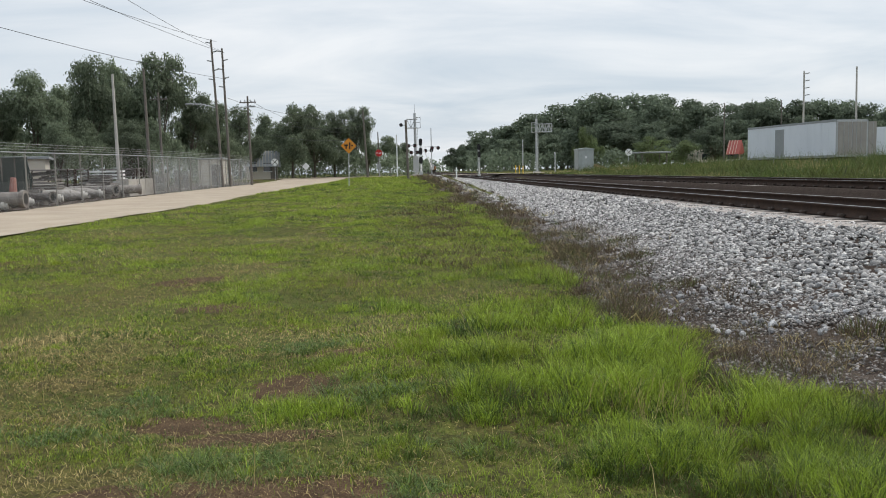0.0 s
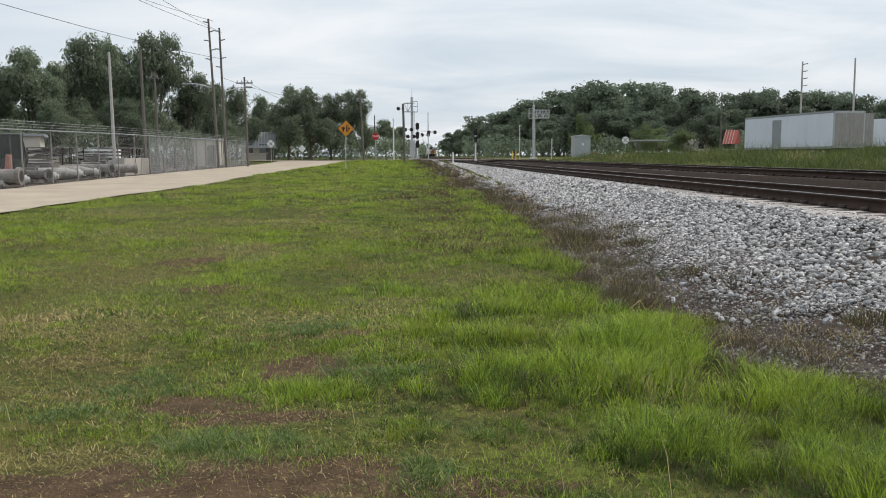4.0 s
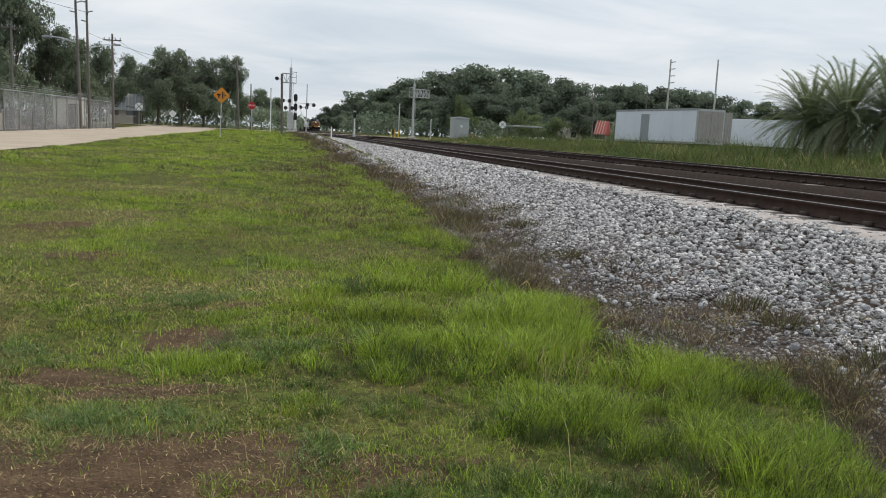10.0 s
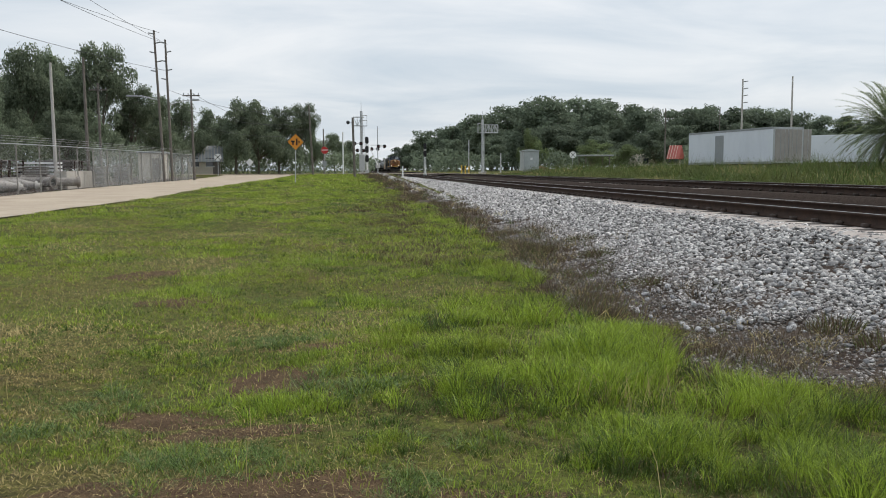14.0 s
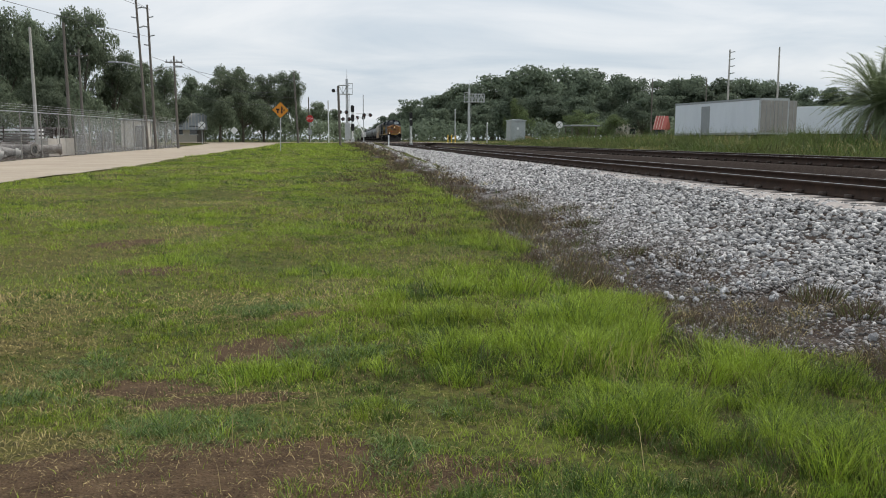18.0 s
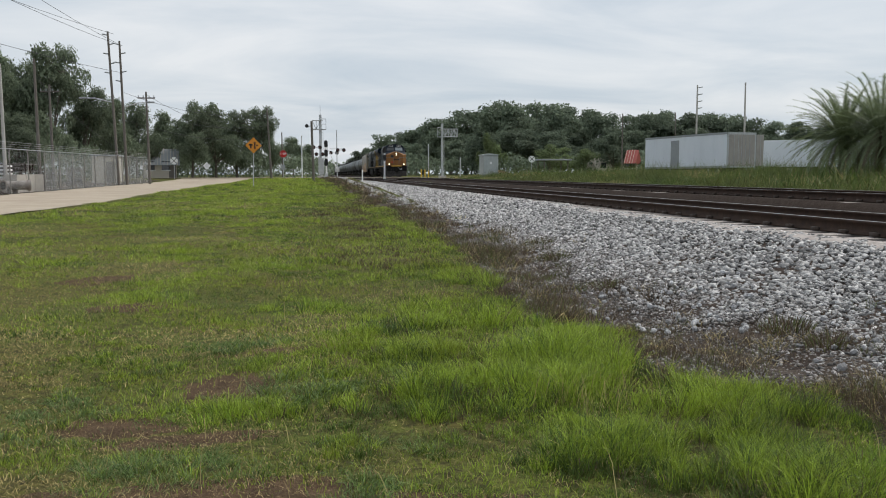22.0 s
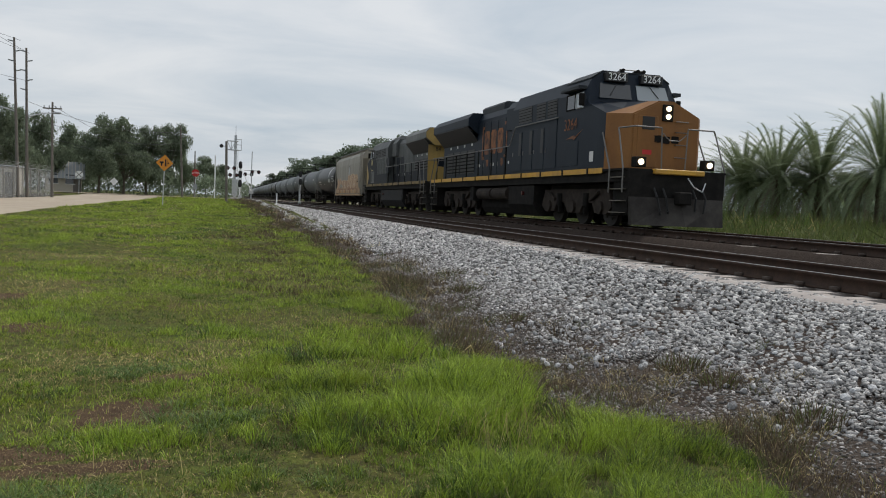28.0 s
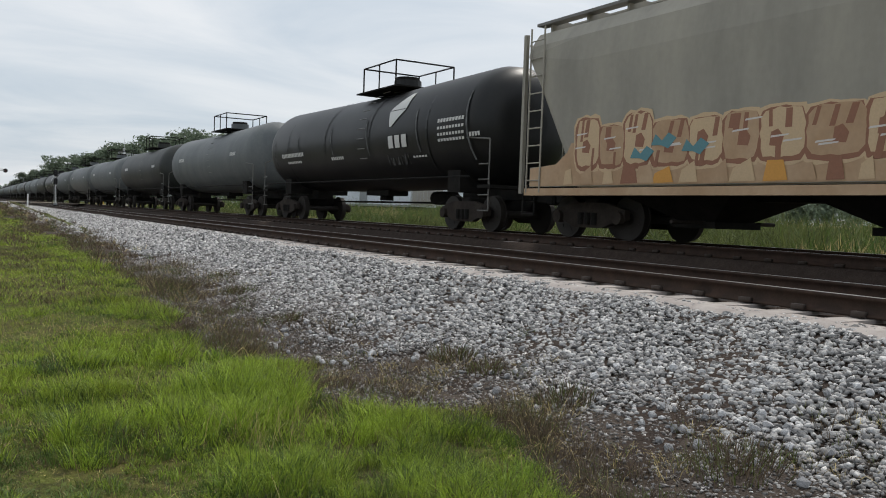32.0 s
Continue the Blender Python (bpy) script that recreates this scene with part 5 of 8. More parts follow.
k = 0.54
road_sign("warning_sign", "amber diamond junction warning sign on a steel post", -4.55, 57, 2.75, "diamond", k, M_SIGNY, (
    ([(-0.30, 0.09), (-0.06, 0.09), (-0.06, -0.02), (-0.13, -0.02), (-0.13, -0.2), (-0.22, -0.2), (-0.22, -0.02), (-0.30, -0.02)], M_BLACK),
    ([(0.02, -0.22), (0.09, -0.22), (0.09, 0.24), (0.02, 0.24)], M_BLACK), ([(0.13, -0.22), (0.17, -0.22), (0.17, 0.24), (0.13, 0.24)], M_BLACK),
    ([(0.19, -0.03), (0.29, -0.03), (0.29, 0.05), (0.19, 0.05)], M_BLACK)), 1.5)
st, z = road_sign("stop_sign", "red octagonal stop sign on a steel post", -4.05, 95, 2.72, "octagon", 0.42, M_SIGNR)
letters("stop_word", "STOP", 0.30, M_SIGNW, st, pose(0, -0.064, z, 90, 0, 0))
part("lower_plate", B((-0.25, -0.03, 1.0), (0.2, -0.05, 1.6)), M_GREYP, st)
road_sign("railway_warning_sign", "round white railway warning sign on a post", -15.7, 93.5, 2.0, "round", 0.40, M_SIGNW, (([(-0.3, -0.26), (-0.26, -0.3), (0.3, 0.26), (0.26, 0.3)], M_BLACK), ([(-0.3, 0.26), (-0.26, 0.3), (0.3, -0.26), (0.26, -0.3)], M_BLACK)))
road_sign("back_of_sign", "bare back of a diamond sign on a post", -13.6, 104, 1.5, "diamond", 0.46, M_SIGNW)
road_sign("railway_warning_sign", "round white railway warning sign beyond the tracks", 112 * math.sin(radians(14.64)), 112 * math.cos(radians(14.64)), 2.3, "round", 0.46, M_SIGNW, (([(-0.3, -0.26), (-0.26, -0.3), (0.3, 0.26), (0.26, 0.3)], M_BLACK), ([(-0.3, 0.26), (-0.26, 0.3), (0.3, -0.26), (0.26, -0.3)], M_BLACK)))


# ---- level crossing gear ----
def gantry_mast(x, y, H, arm, label, cage=0.65):
    g = float(height(x, y))
    t = thing("signal_gantry", pose(x, y, g), label, "signal gantry", "crossing gantries")
    part("mast", R((0, 0, -0.1), (0, 0, H), 0.17, 12, 0.15), M_GALV, t)
    part("finial", R((0, 0, H), (0, 0, H + 1.1), 0.035, 6, 0.015), M_GALV, t)
    part("footing", B((-0.45, -0.45, -0.3), (0.45, 0.45, 0.25), 0.03), M_PALE, t)
    bm = bmesh.new()
    sign = 1 if arm > 0 else -1
    z0, z1 = H - 1.7, H - 0.7
    for z in (z0, z1):
        for yy in (-0.25, 0.25):
            rod(bm, (-0.3 * sign, yy, z), (arm, yy, z), 0.045, 6)
    n = max(2, int(abs(arm) / 0.35))
    for k in range(n):
        a, b = arm * k / n, arm * (k + 1) / n
        for yy in (-0.25, 0.25):
            rod(bm, (a, yy, z0 if k % 2 else z1), (b, yy, z1 if k % 2 else z0), 0.03, 5)
            rod(bm, (b, yy, z0), (b, yy, z1), 0.03, 5)
    part("truss_arm", bm, M_GALV, t)
    part("deck", B((min(-cage * sign, arm), -0.3, z0 - 0.06), (max(-cage * sign, arm), 0.3, z0)), M_GALV, t)
    for yy in (-0.3, 0.3):
        part("railing", pipe(bmesh.new(), [(0, yy, z0), (0, yy, z1 + 0.2), (-cage * sign, yy, z1 + 0.2), (-cage * sign, yy, z0)], 0.022, 5), M_GALV, t)
        part("mid_rail", R((0, yy, z0 + 0.6), (-cage * sign, yy, z0 + 0.6), 0.02, 5), M_GALV, t)
    lad = bmesh.new()
    for s in (-0.2, 0.2):
        rod(lad, (s + 0.1, 0.22, 0.3), (s + 0.1, 0.22, z0), 0.02, 5)
    for q in range(int(z0 / 0.4)):
        rod(lad, (-0.1, 0.22, 0.5 + 0.4 * q), (0.3, 0.22, 0.5 + 0.4 * q), 0.015, 5)
    part("ladder", lad, M_GALV, t)
    return t


def flasher(t, x, y, z):
    part("light_bar", R((x - 0.4, y, z), (x + 0.4, y, z), 0.03, 6), M_GALV, t)
    for s in (-0.36, 0.36):
        lamp = part("flashing_light", R((x + s, y + 0.03, z), (x + s, y, z), 0.22, 16), M_BLACK, t)
        part("lens", R((x + s, y - 0.004, z), (x + s, y - 0.03, z), 0.11, 12), M_REDLAMP, lamp)
        part("visor", R((x + s, y - 0.004, z + 0.12), (x + s, y - 0.22, z + 0.12), 0.05, 6), M_BLACK, lamp)


home = gantry_mast(0.16, 98, 7.35, -0.95, "grey steel crossing gantry with flashing lights")
flasher(home, -0.45, -0.4, 3.55)
flasher(home, -0.15, -0.4, 2.75)
part("relay_case", B((-0.3, -0.45, 0.4), (0.35, -0.2, 2.3), 0.02), M_GALV, home)
away = gantry_mast(15.9, 107, 7.0, 2.0, "grey steel cantilever crossing gantry beyond the tracks", 0.6)


def crossing_signal(x, y, H, gate, label):
    g = float(height(x, y))
    t = thing("crossing_signal", pose(x, y, g), label, "crossing signal")
    part("mast", R((0, 0, 0), (0, 0, H), 0.065, 10, 0.05), M_GALV, t)
    part("cross_bar", R((-0.85, -0.06, 3.4), (0.75, -0.06, 3.4), 0.035, 6), M_GALV, t)
    flasher(t, 0.45, -0.12, 3.25)
    flasher(t, -0.35, 0.35, 2.95)
    part("mechanism_box", B((-0.25, -0.2, 0.7), (0.25, 0.2, 1.3), 0.03), M_GALV, t)
    bm = R((0, -0.3, 1.0), (-gate * 2.9, -0.3, 3.6), 0.05, 6, 0.03)
    part("raised_gate_arm", bm, M_SIGNW, t)
    part("base", B((-0.35, -0.35, -0.2), (0.35, 0.35, 0.12)), M_PALE, t)


crossing_signal(2.05, 98.5, 5.6, 0.4, "crossing signal with flashing lights and raised gate")


def wayside_signal(x, y, H, heads, label):
    g = float(height(x, y))
    t = thing("wayside_signal", pose(x, y, g), label, "railway signal", "wayside signals")
    part("mast", R((0, 0, 0), (0, 0, H), 0.075, 10), M_SIGNW, t)
    part("base_box", B((-0.2, -0.2, -0.2), (0.2, 0.2, 0.5), 0.02), M_GALV, t)
    bm = bmesh.new()
    for s in (-0.16, 0.16):
        rod(bm, (s, 0.15, 0.2), (s, 0.15, H - 0.4), 0.02, 5)
    for q in range(int(H / 0.35)):
        rod(bm, (-0.16, 0.15, 0.3 + 0.35 * q), (0.16, 0.15, 0.3 + 0.35 * q), 0.015, 5)
    part("ladder", bm, M_GALV, t)
    for z in heads:
        o = [(0.21 * math.cos(radians(20 * k)), z + (0.20 if math.sin(radians(20 * k)) > 0 else -0.20) + 0.21 * math.sin(radians(20 * k))) for k in range(18)]
        head = part("signal_head", P(o, 1, -0.2, -0.16), M_BLACK, t)
        for q in (-0.2, 0, 0.2):
            part("lens_hood", R((0, -0.205, z + q), (0, -0.45, z + q), 0.075, 10), M_BLACK, head)


wayside_signal(8.75, 112, 4.2, (4.1, 3.1), "black signal head on a white mast between the tracks")
wayside_signal(0.75, 96.5, 4.1, (3.9, 2.85, 1.8), "black signal heads on a pale mast near the crossing")

t = thing("wooden_post", pose(-0.62, 79, float(height(-0.62, 79)) - 0.2, 0, -1.2, 0), "dark wooden post with a flashing light near the crossing", "post")
part("shaft", R((0, 0, 0), (0, 0, 5.75), 0.13, 10, 0.11), M_WOODP, t)
part("lamp_bracket", R((0, 0, 5.25), (-0.5, -0.1, 5.3), 0.03, 6), M_GALV, t)
part("lamp", R((-0.45, 0.0, 5.3), (-0.45, -0.3, 5.3), 0.17, 12), M_BLACK, t)


def bungalow(x, y):
    g = float(height(x, y))
    t = thing("signal_bungalow", pose(x, y, g, 0, 0, 4), "grey aluminium signal equipment cabinet beside the track", "equipment cabinet")
    part("body", B((-0.86, -0.9, 0.15), (0.86, 0.9, 2.52), 0.03), M_CAB, t)
    part("roof", P([(-0.95, 2.52), (0.95, 2.52), (0.95, 2.6), (0, 2.74), (-0.95, 2.6)], 1, -1.0, 1.0), M_CAB, t)
    part("plinth", B((-0.82, -0.85, -0.2), (0.82, 0.85, 0.15)), M_PALE, t)
    d = part("door", B((-0.55, -0.93, 0.3), (0.45, -0.903, 2.25), 0.01), M_CAB, t)
    part("handle", B((0.28, -0.97, 1.2), (0.33, -0.93, 1.4)), M_GALV, d)
    part("notice", B((-0.15, -0.945, 1.55), (0.10, -0.932, 1.8)), M_SIGNW, d, "small white notice")


bungalow(94 * math.sin(radians(11.66)), 94 * math.cos(radians(11.66)))
for az, dist, h, m, name, label in ((9.7, 104, 2.5, M_GALV, "marker_post", "thin grey post beside the track"), (7.5, 106, 4.6, M_GALV, "slender_mast", "slender grey mast at the crossing"), (7.0, 104, 1.2, M_YELLOWP, "bollard", "yellow post at the crossing"), (7.25, 104.5, 1.2, M_YELLOWP, "bollard", "yellow post at the crossing"), (7.5, 105, 1.2, M_YELLOWP, "bollard", "yellow post at the crossing"), (2.9, 93, 1.3, M_SIGNW, "marker_post", "short white post by the crossing"), (-1.2, 92, 4.6, M_SIGNW, "marker_post", "pale post near the crossing")):
    x, y = dist * math.sin(radians(az)), dist * math.cos(radians(az))
    g = float(height(x, y))
    t = thing(name, pose(x, y, g), label, "post")
    part("shaft", R((0, 0, -0.1), (0, 0, h), 0.07, 8), m, t)
    part("cap", R((0, 0, h), (0, 0, h + 0.05), 0.085, 8, 0.03), m, t)


# ---- far side: trailers, house, pavilion ----
def trailer(x, y, turn, length, label):
    g = float(height(x, y))
    t = thing("semi_trailer", pose(x, y, g + 0.0, 0, 0, turn), label, "trailer", "parked trailers")
    w, z0, z1 = 1.4, 0.9, 3.75
    part("box_body", B((-w, 0, z0), (w, length, z1), 0.02), M_WHITE, t)
    bm = bmesh.new()
    for zz in (z0 + 0.05, z1 - 0.06):
        box(bm, (-w - 0.02, 0, zz - 0.09), (-w, length, zz + 0.09))
    part("side_rail", bm, M_GREYP, t)
    for k in range(1, 14):
        yy = length * k / 14
        part("panel_rib", B((-w - 0.008, yy - 0.012, z0 + 0.16), (-w, yy + 0.012, z1 - 0.17)), M_WHITE, t)
    part("side_panel", B((-w - 0.012, length * 0.545, z0 + 0.15), (-w - 0.001, length * 0.65, z1 - 0.4)), M_GREYP, t, "grey patched side panel")
    frame_bm = bmesh.new()
    for a, b in (((-w, z0), (-w + 0.14, z1)), ((w - 0.14, z0), (w, z1)), ((-w, z1 - 0.16), (w, z1)), ((-w, z0), (w, z0 + 0.12))):
        box(frame_bm, (a[0], -0.03, a[1]), (b[0], 0.0, b[1]))
    part("rear_frame", frame_bm, M_GALV, t)
    for s in (-1, 1):
        d = part("rear_door", B((min(0.02 * s, s * (w - 0.15)), -0.055, z0 + 0.13), (max(0.02 * s, s * (w - 0.15)), -0.032, z1 - 0.17), 0.006), M_GREYDOOR, t)
        for q in (0.35, 0.75):
            part("lock_rod", R((s * q, -0.07, z0 + 0.15), (s * q, -0.07, z1 - 0.2), 0.014, 6), M_GALV, d)
    part("chassis", B((-0.55, 0.4, 0.75), (0.55, length - 0.5, 1.045)), M_UNDER, t)
    for yy in (1.4, 2.7):
        for s in (-1.0, 1.0):
            wheel = part("wheel", R((s - 0.17, yy, 0.5), (s + 0.17, yy, 0.5), 0.5, 18), M_RUBBER, t)
            part("rim", R((s - 0.18 if s < 0 else s + 0.171, yy, 0.5), (s - 0.171 if s < 0 else s + 0.18, yy, 0.5), 0.28, 14), M_GALV, wheel)
    for s in (-0.7, 0.7):
        part("landing_leg", B((s - 0.06, length - 3.2, 0), (s + 0.06, length - 3.05, 1.05)), M_GREYP, t)
    return t


t = trailer(33.9, 63.0, 9.0, 12.3, "long white semi-trailer with grey rear doors, one swung wide")
d = part("swung_door", B((1.41, -0.055, 1.03), (2.12, -0.02, 3.58), 0.006), M_GREYDOOR, t)
part("lock_rod", R((1.8, -0.07, 1.06), (1.8, -0.07, 3.55), 0.014, 6), M_GALV, d)
trailer(48.2, 84.2, -131, 13.6, "long white semi-trailer parked behind the palms")


def cottage(x, y, turn, w, d, h, roof_m, label):
    g = float(height(x, y))
    t = thing("cottage", pose(x, y, g, 0, 0, turn), label, "house")
    part("wall", B((-w / 2, -d / 2, -0.2), (w / 2, d / 2, h)), M_CREAM, t)
    roof = part("roof", P([(-d / 2 - 0.5, h), (d / 2 + 0.5, h), (0, h + 2.1)], 0, -w / 2 - 0.4, w / 2 + 0.4), roof_m, t)
    for k in range(int(w / 0.35) + 1):
        xx = -w / 2 - 0.3 + 0.4 * k
        part("roof_seam", P([(-d / 2 - 0.5, h + 0.01), (-d / 2 - 0.5, h + 0.07), (0, h + 2.17), (0, h + 2.11)], 0, xx, xx + 0.05), M_CREAM, roof)
    for s in (-0.28, 0.18):
        win = part("window", B((w * s - 0.5, -d / 2 - 0.05, 1.0), (w * s + 0.5, -d / 2 - 0.004, 2.1)), M_GLASS, t)
        part("window_frame", B((w * s - 0.58, -d / 2 - 0.07, 0.92), (w * s + 0.58, -d / 2 - 0.055, 1.0)), M_WHITEP, win)
    part("door", B((w * 0.38 - 0.45, -d / 2 - 0.05, 0), (w * 0.38 + 0.45, -d / 2 - 0.004, 2.05)), M_WOODP, t)


cottage(132 * math.sin(radians(21.45)), 132 * math.cos(radians(21.45)), -36, 1.1, 2.6, 1.75, M_REDROOF, "small cream cottage with a red metal roof")
cottage(150 * math.sin(radians(19.6)), 150 * math.cos(radians(19.6)), 12, 5, 4.0, 0.8, M_CREAM, "low cream shed half hidden by bushes")
cottage(112 * math.sin(radians(-10.4)), 112 * math.cos(radians(-10.4)), 10, 4, 4, 1.6, M_GREYP, "low cream building behind the yard")
tan = thing("tan_building", pose(86 * math.sin(radians(-13.6)), 86 * math.cos(radians(-13.6)), float(height(-20, 84)), 0, 0, 6), "plain tan flat-roofed building behind the yard", "building")
part("wall", B((-1.15, -2, -0.2), (1.15, 2, 2.5)), M_CREAM, tan)
part("roof", B((-1.3, -2.2, 2.5), (1.3, 2.2, 2.65), 0.02), M_GREYP, tan)
part("door", B((0.1, -2.05, 0), (0.9, -2.004, 2.0)), M_WOODP, tan)


def pavilion(x, y):
    g = float(height(x, y))
    t = thing("pavilion", pose(x, y, g, 0, 0, 8), "small open shelter with a flat roof", "shelter")
    for a in (-1.9, 1.9):
        for b in (-1.2, 1.2):
            part("post", B((a - 0.07, b - 0.07, -0.1), (a + 0.07, b + 0.07, 2.2)), M_WOODP, t)
    part("roof", B((-2.4, -1.6, 2.2), (2.4, 1.6, 2.42), 0.03), M_GREYP, t)
    part("bench", B((-1.5, -0.3, 0.4), (1.5, 0.3, 0.5)), M_WOODP, t)


pavilion(125 * math.sin(radians(16.1)), 125 * math.cos(radians(16.1)))


def soil_heap(x, y):
    v, f = [], []
    rng = np.random.default_rng(9)
    n, m = 16, 5
    g = float(height(x, y))
    for q in range(m + 1):
        r = 2.3 * q / m
        for s in range(n):
            a = 6.2832 * s / n
            v.append((x + 1.3 * r * math.cos(a), y + r * math.sin(a), g - 0.05 + 0.95 * (1 - (q / m)) ** 0.9 + rng.uniform(-0.07, 0.07) * (0 < q < m)))
    for q in range(m):
        for s in range(n):
            a, b = q * n + s, q * n + (s + 1) % n
            f.append((a, a + n, b + n, b))
    tagged(raw("soil_heap", v, f, M_BARE, smooth=True), "low heap of brown soil beside the crossing", "soil heap")


soil_heap(100 * math.sin(radians(12.4)), 100 * math.cos(radians(12.4)))


# ---- yard stock behind the fence ----
def yard():
    rng = random.Random(12)
    for k in range(26):
        x, y = -17.9 - rng.uniform(0, 8), 20 + k * 1.5 + rng.uniform(-1, 1)
        r, L = rng.uniform(0.14, 0.30), rng.uniform(2.2, 4.5)
        a = radians(rng.uniform(-30, 25))
        g = float(height(x, y))
        d = Vector((math.cos(a), math.sin(a), 0)) * L / 2
        c = Vector((x, y, g + r + 0.2))
        t = thing("stacked_pipe", Matrix(), "weathered grey pipe lying on timbers in the yard", "pipe", "pipes in the yard")
        bm = rod(bmesh.new(), c - d, c + d, r, 16)
        rod(bm, c + d * 0.93, c + d, r * 1.25, 16)
        part("barrel", bm, M_PIPE, t)
        part("bore", R(c + d * 1.0, c + d * 1.004, r * 0.8, 14), M_BLACK, t)
        for s in (-0.6, 0.6):
            q = c + d * s
            part("timber", B((q.x - 0.08, q.y - 0.5, g - 0.02), (q.x + 0.08, q.y + 0.5, g + 0.2)), M_WOODP, t)
    for x, y, r, L, turn in ((-17.6, 31.0, 0.36, 1.9, 20), (-17.5, 33.8, 0.30, 2.3, 8), (-17.8, 36.6, 0.34, 2.4, 35), (-17.7, 39.6, 0.36, 2.2, 15), (-17.9, 42.8, 0.40, 2.4, 28), (-18.2, 45.6, 0.40, 2.6, 22), (-19.6, 35.0, 0.34, 2.2, -15), (-20.2, 41.2, 0.32, 2.0, 60), (-19.8, 46.4, 0.30, 2.0, 40)):
        r, L = r * 0.78, L * 0.85
        t = thing("pipe_fitting", pose(x, y, float(height(x, y)) + 0.02, 0, 0, turn), "pale tapered pipe fitting with a white flanged end", "pipe fitting", "pipe fittings in the yard")
        bm = rod(bmesh.new(), (-L / 2, 0, r), (L * 0.1, 0, r), r, 18)
        rod(bm, (L * 0.1, 0, r), (L * 0.38, 0, r * 0.9), r, 18, r * 0.55)
        part("barrel", bm, M_PALEPIPE, t)
        part("flange", rod(R((L * 0.38, 0, r * 0.88), (L * 0.44, 0, r * 0.88), r * 0.8, 18), (L * 0.44, 0, r * 0.88), (L * 0.5, 0, r * 0.88), r * 0.5, 14), M_PALE, t, "pale painted flange")
        part("end_ring", R((-L / 2 - 0.06, 0, r), (-L / 2, 0, r), r * 1.08, 18), M_PALEPIPE, t)
    for x, y, turn in ((-18.9, 38.4, 25), (-21.5, 44.0, -10)):
        t = thing("tipping_bin", pose(x, y, float(height(x, y)), 0, 0, turn), "dark green steel bin with its lid propped open", "bin", "bins in the yard")
        part("body", P([(-0.9, 0.25), (0.9, 0.25), (1.1, 1.15), (-1.1, 1.15)], 1, -0.7, 0.7), M_BIN, t)
        lid = part("lid", B((-1.1, -0.05, 0), (1.1, 0.0, 1.2), 0.01), M_BIN, t)
        lid.matrix_basis = pose(0, 0.7, 1.15, 18, 0, 0)
        for s in (-0.55, 0, 0.55):
            part("lid_rib", B((s - 0.03, -0.08, 0.05), (s + 0.03, -0.05, 1.15)), M_PIPE, lid)
        for s in (-0.7, 0.7):
            part("skid", B((s - 0.08, -0.7, 0.0), (s + 0.08, 0.7, 0.25)), M_RAIL, t)
    t = thing("gate_post", pose(-18.1, 37.6, float(height(-18.1, 37.6)), 0, 4, 0), "faded red tapered post in the yard", "post")
    part("shaft", R((0, 0, -0.1), (0, 0, 1.35), 0.22, 10, 0.12), M_PINK, t)
    for k in range(3):
        x, y, w = -17.05, 49.4 + 1.52 * k, 1.5
        t = thing("concrete_block", pose(x, y, float(height(x, y)), 0, 0, 90), "cream concrete block standing along the fence", "concrete block", "concrete blocks")
        part("body", P([(-w / 2, -0.05), (w / 2, -0.05), (w / 2 - 0.03, 1.02), (-w / 2 + 0.03, 1.02)], 1, -0.35, 0.35), M_CONC, t)
        part("lifting_loop", R((-0.15, 0, 1.02), (0.15, 0, 1.08), 0.02, 6), M_GALV, t)
    for k in range(10):
        x, y = -18.0 - rng.uniform(0, 2.5), 29 + 1.9 * k
        t = thing("rubble", pose(x, y, float(height(x, y)), 0, 0, rng.uniform(0, 180)), "low pile of broken concrete and boards", "rubble", "rubble piles")
        for q in range(6):
            c, e = Vector((rng.uniform(-0.7, 0.7), rng.uniform(-0.4, 0.4), 0.06 + 0.03 * q)), rng.uniform(0.15, 0.5)
            piece = part("board" if q % 2 else "lump", B((-e, -0.12, -0.05), (e, 0.12, 0.08), 0.02), (M_PALEPIPE, M_WOODP, M_PIPE)[q % 3], t)
            piece.matrix_basis = pose(*c, rng.uniform(-8, 8), rng.uniform(-12, 12), rng.uniform(0, 180))
    g = float(height(-21.3, 57.0))
    t = thing("board_stack", pose(-21.3, 57.0, g, 0, 0, 10), "stack of white painted boards with dark gaps", "boards")
    for q in range(5):
        part("board", B((-1.4, -0.5, 0.5 + 0.24 * q), (1.4, 0.5, 0.62 + 0.24 * q)), M_WHITEP, t)
    for q in (-1.1, 1.1):
        part("bearer", B((q - 0.1, -0.45, 0), (q + 0.1, 0.45, 1.46)), M_RAIL, t)
    a = radians(-27.6)
    t = thing("yard_office", pose(72 * math.sin(a), 72 * math.cos(a), 0.4, 0, 0, 20), "low tan building with a flat roof behind the yard", "building")
    part("wall", B((-5, -2.5, -0.2), (5, 2.5, 2.75)), M_CREAM, t)
    part("roof", B((-5.3, -2.8, 2.75), (5.3, 2.8, 2.95), 0.02), M_GREYP, t)
    for q in (-3.2, 0.0, 3.2):
        pane = part("window", B((q - 0.6, -2.54, 0.9), (q + 0.6, -2.504, 2.0)), M_GLASS, t)
        part("window_frame", B((q - 0.68, -2.57, 0.82), (q + 0.68, -2.545, 0.9)), M_WHITEP, pane)
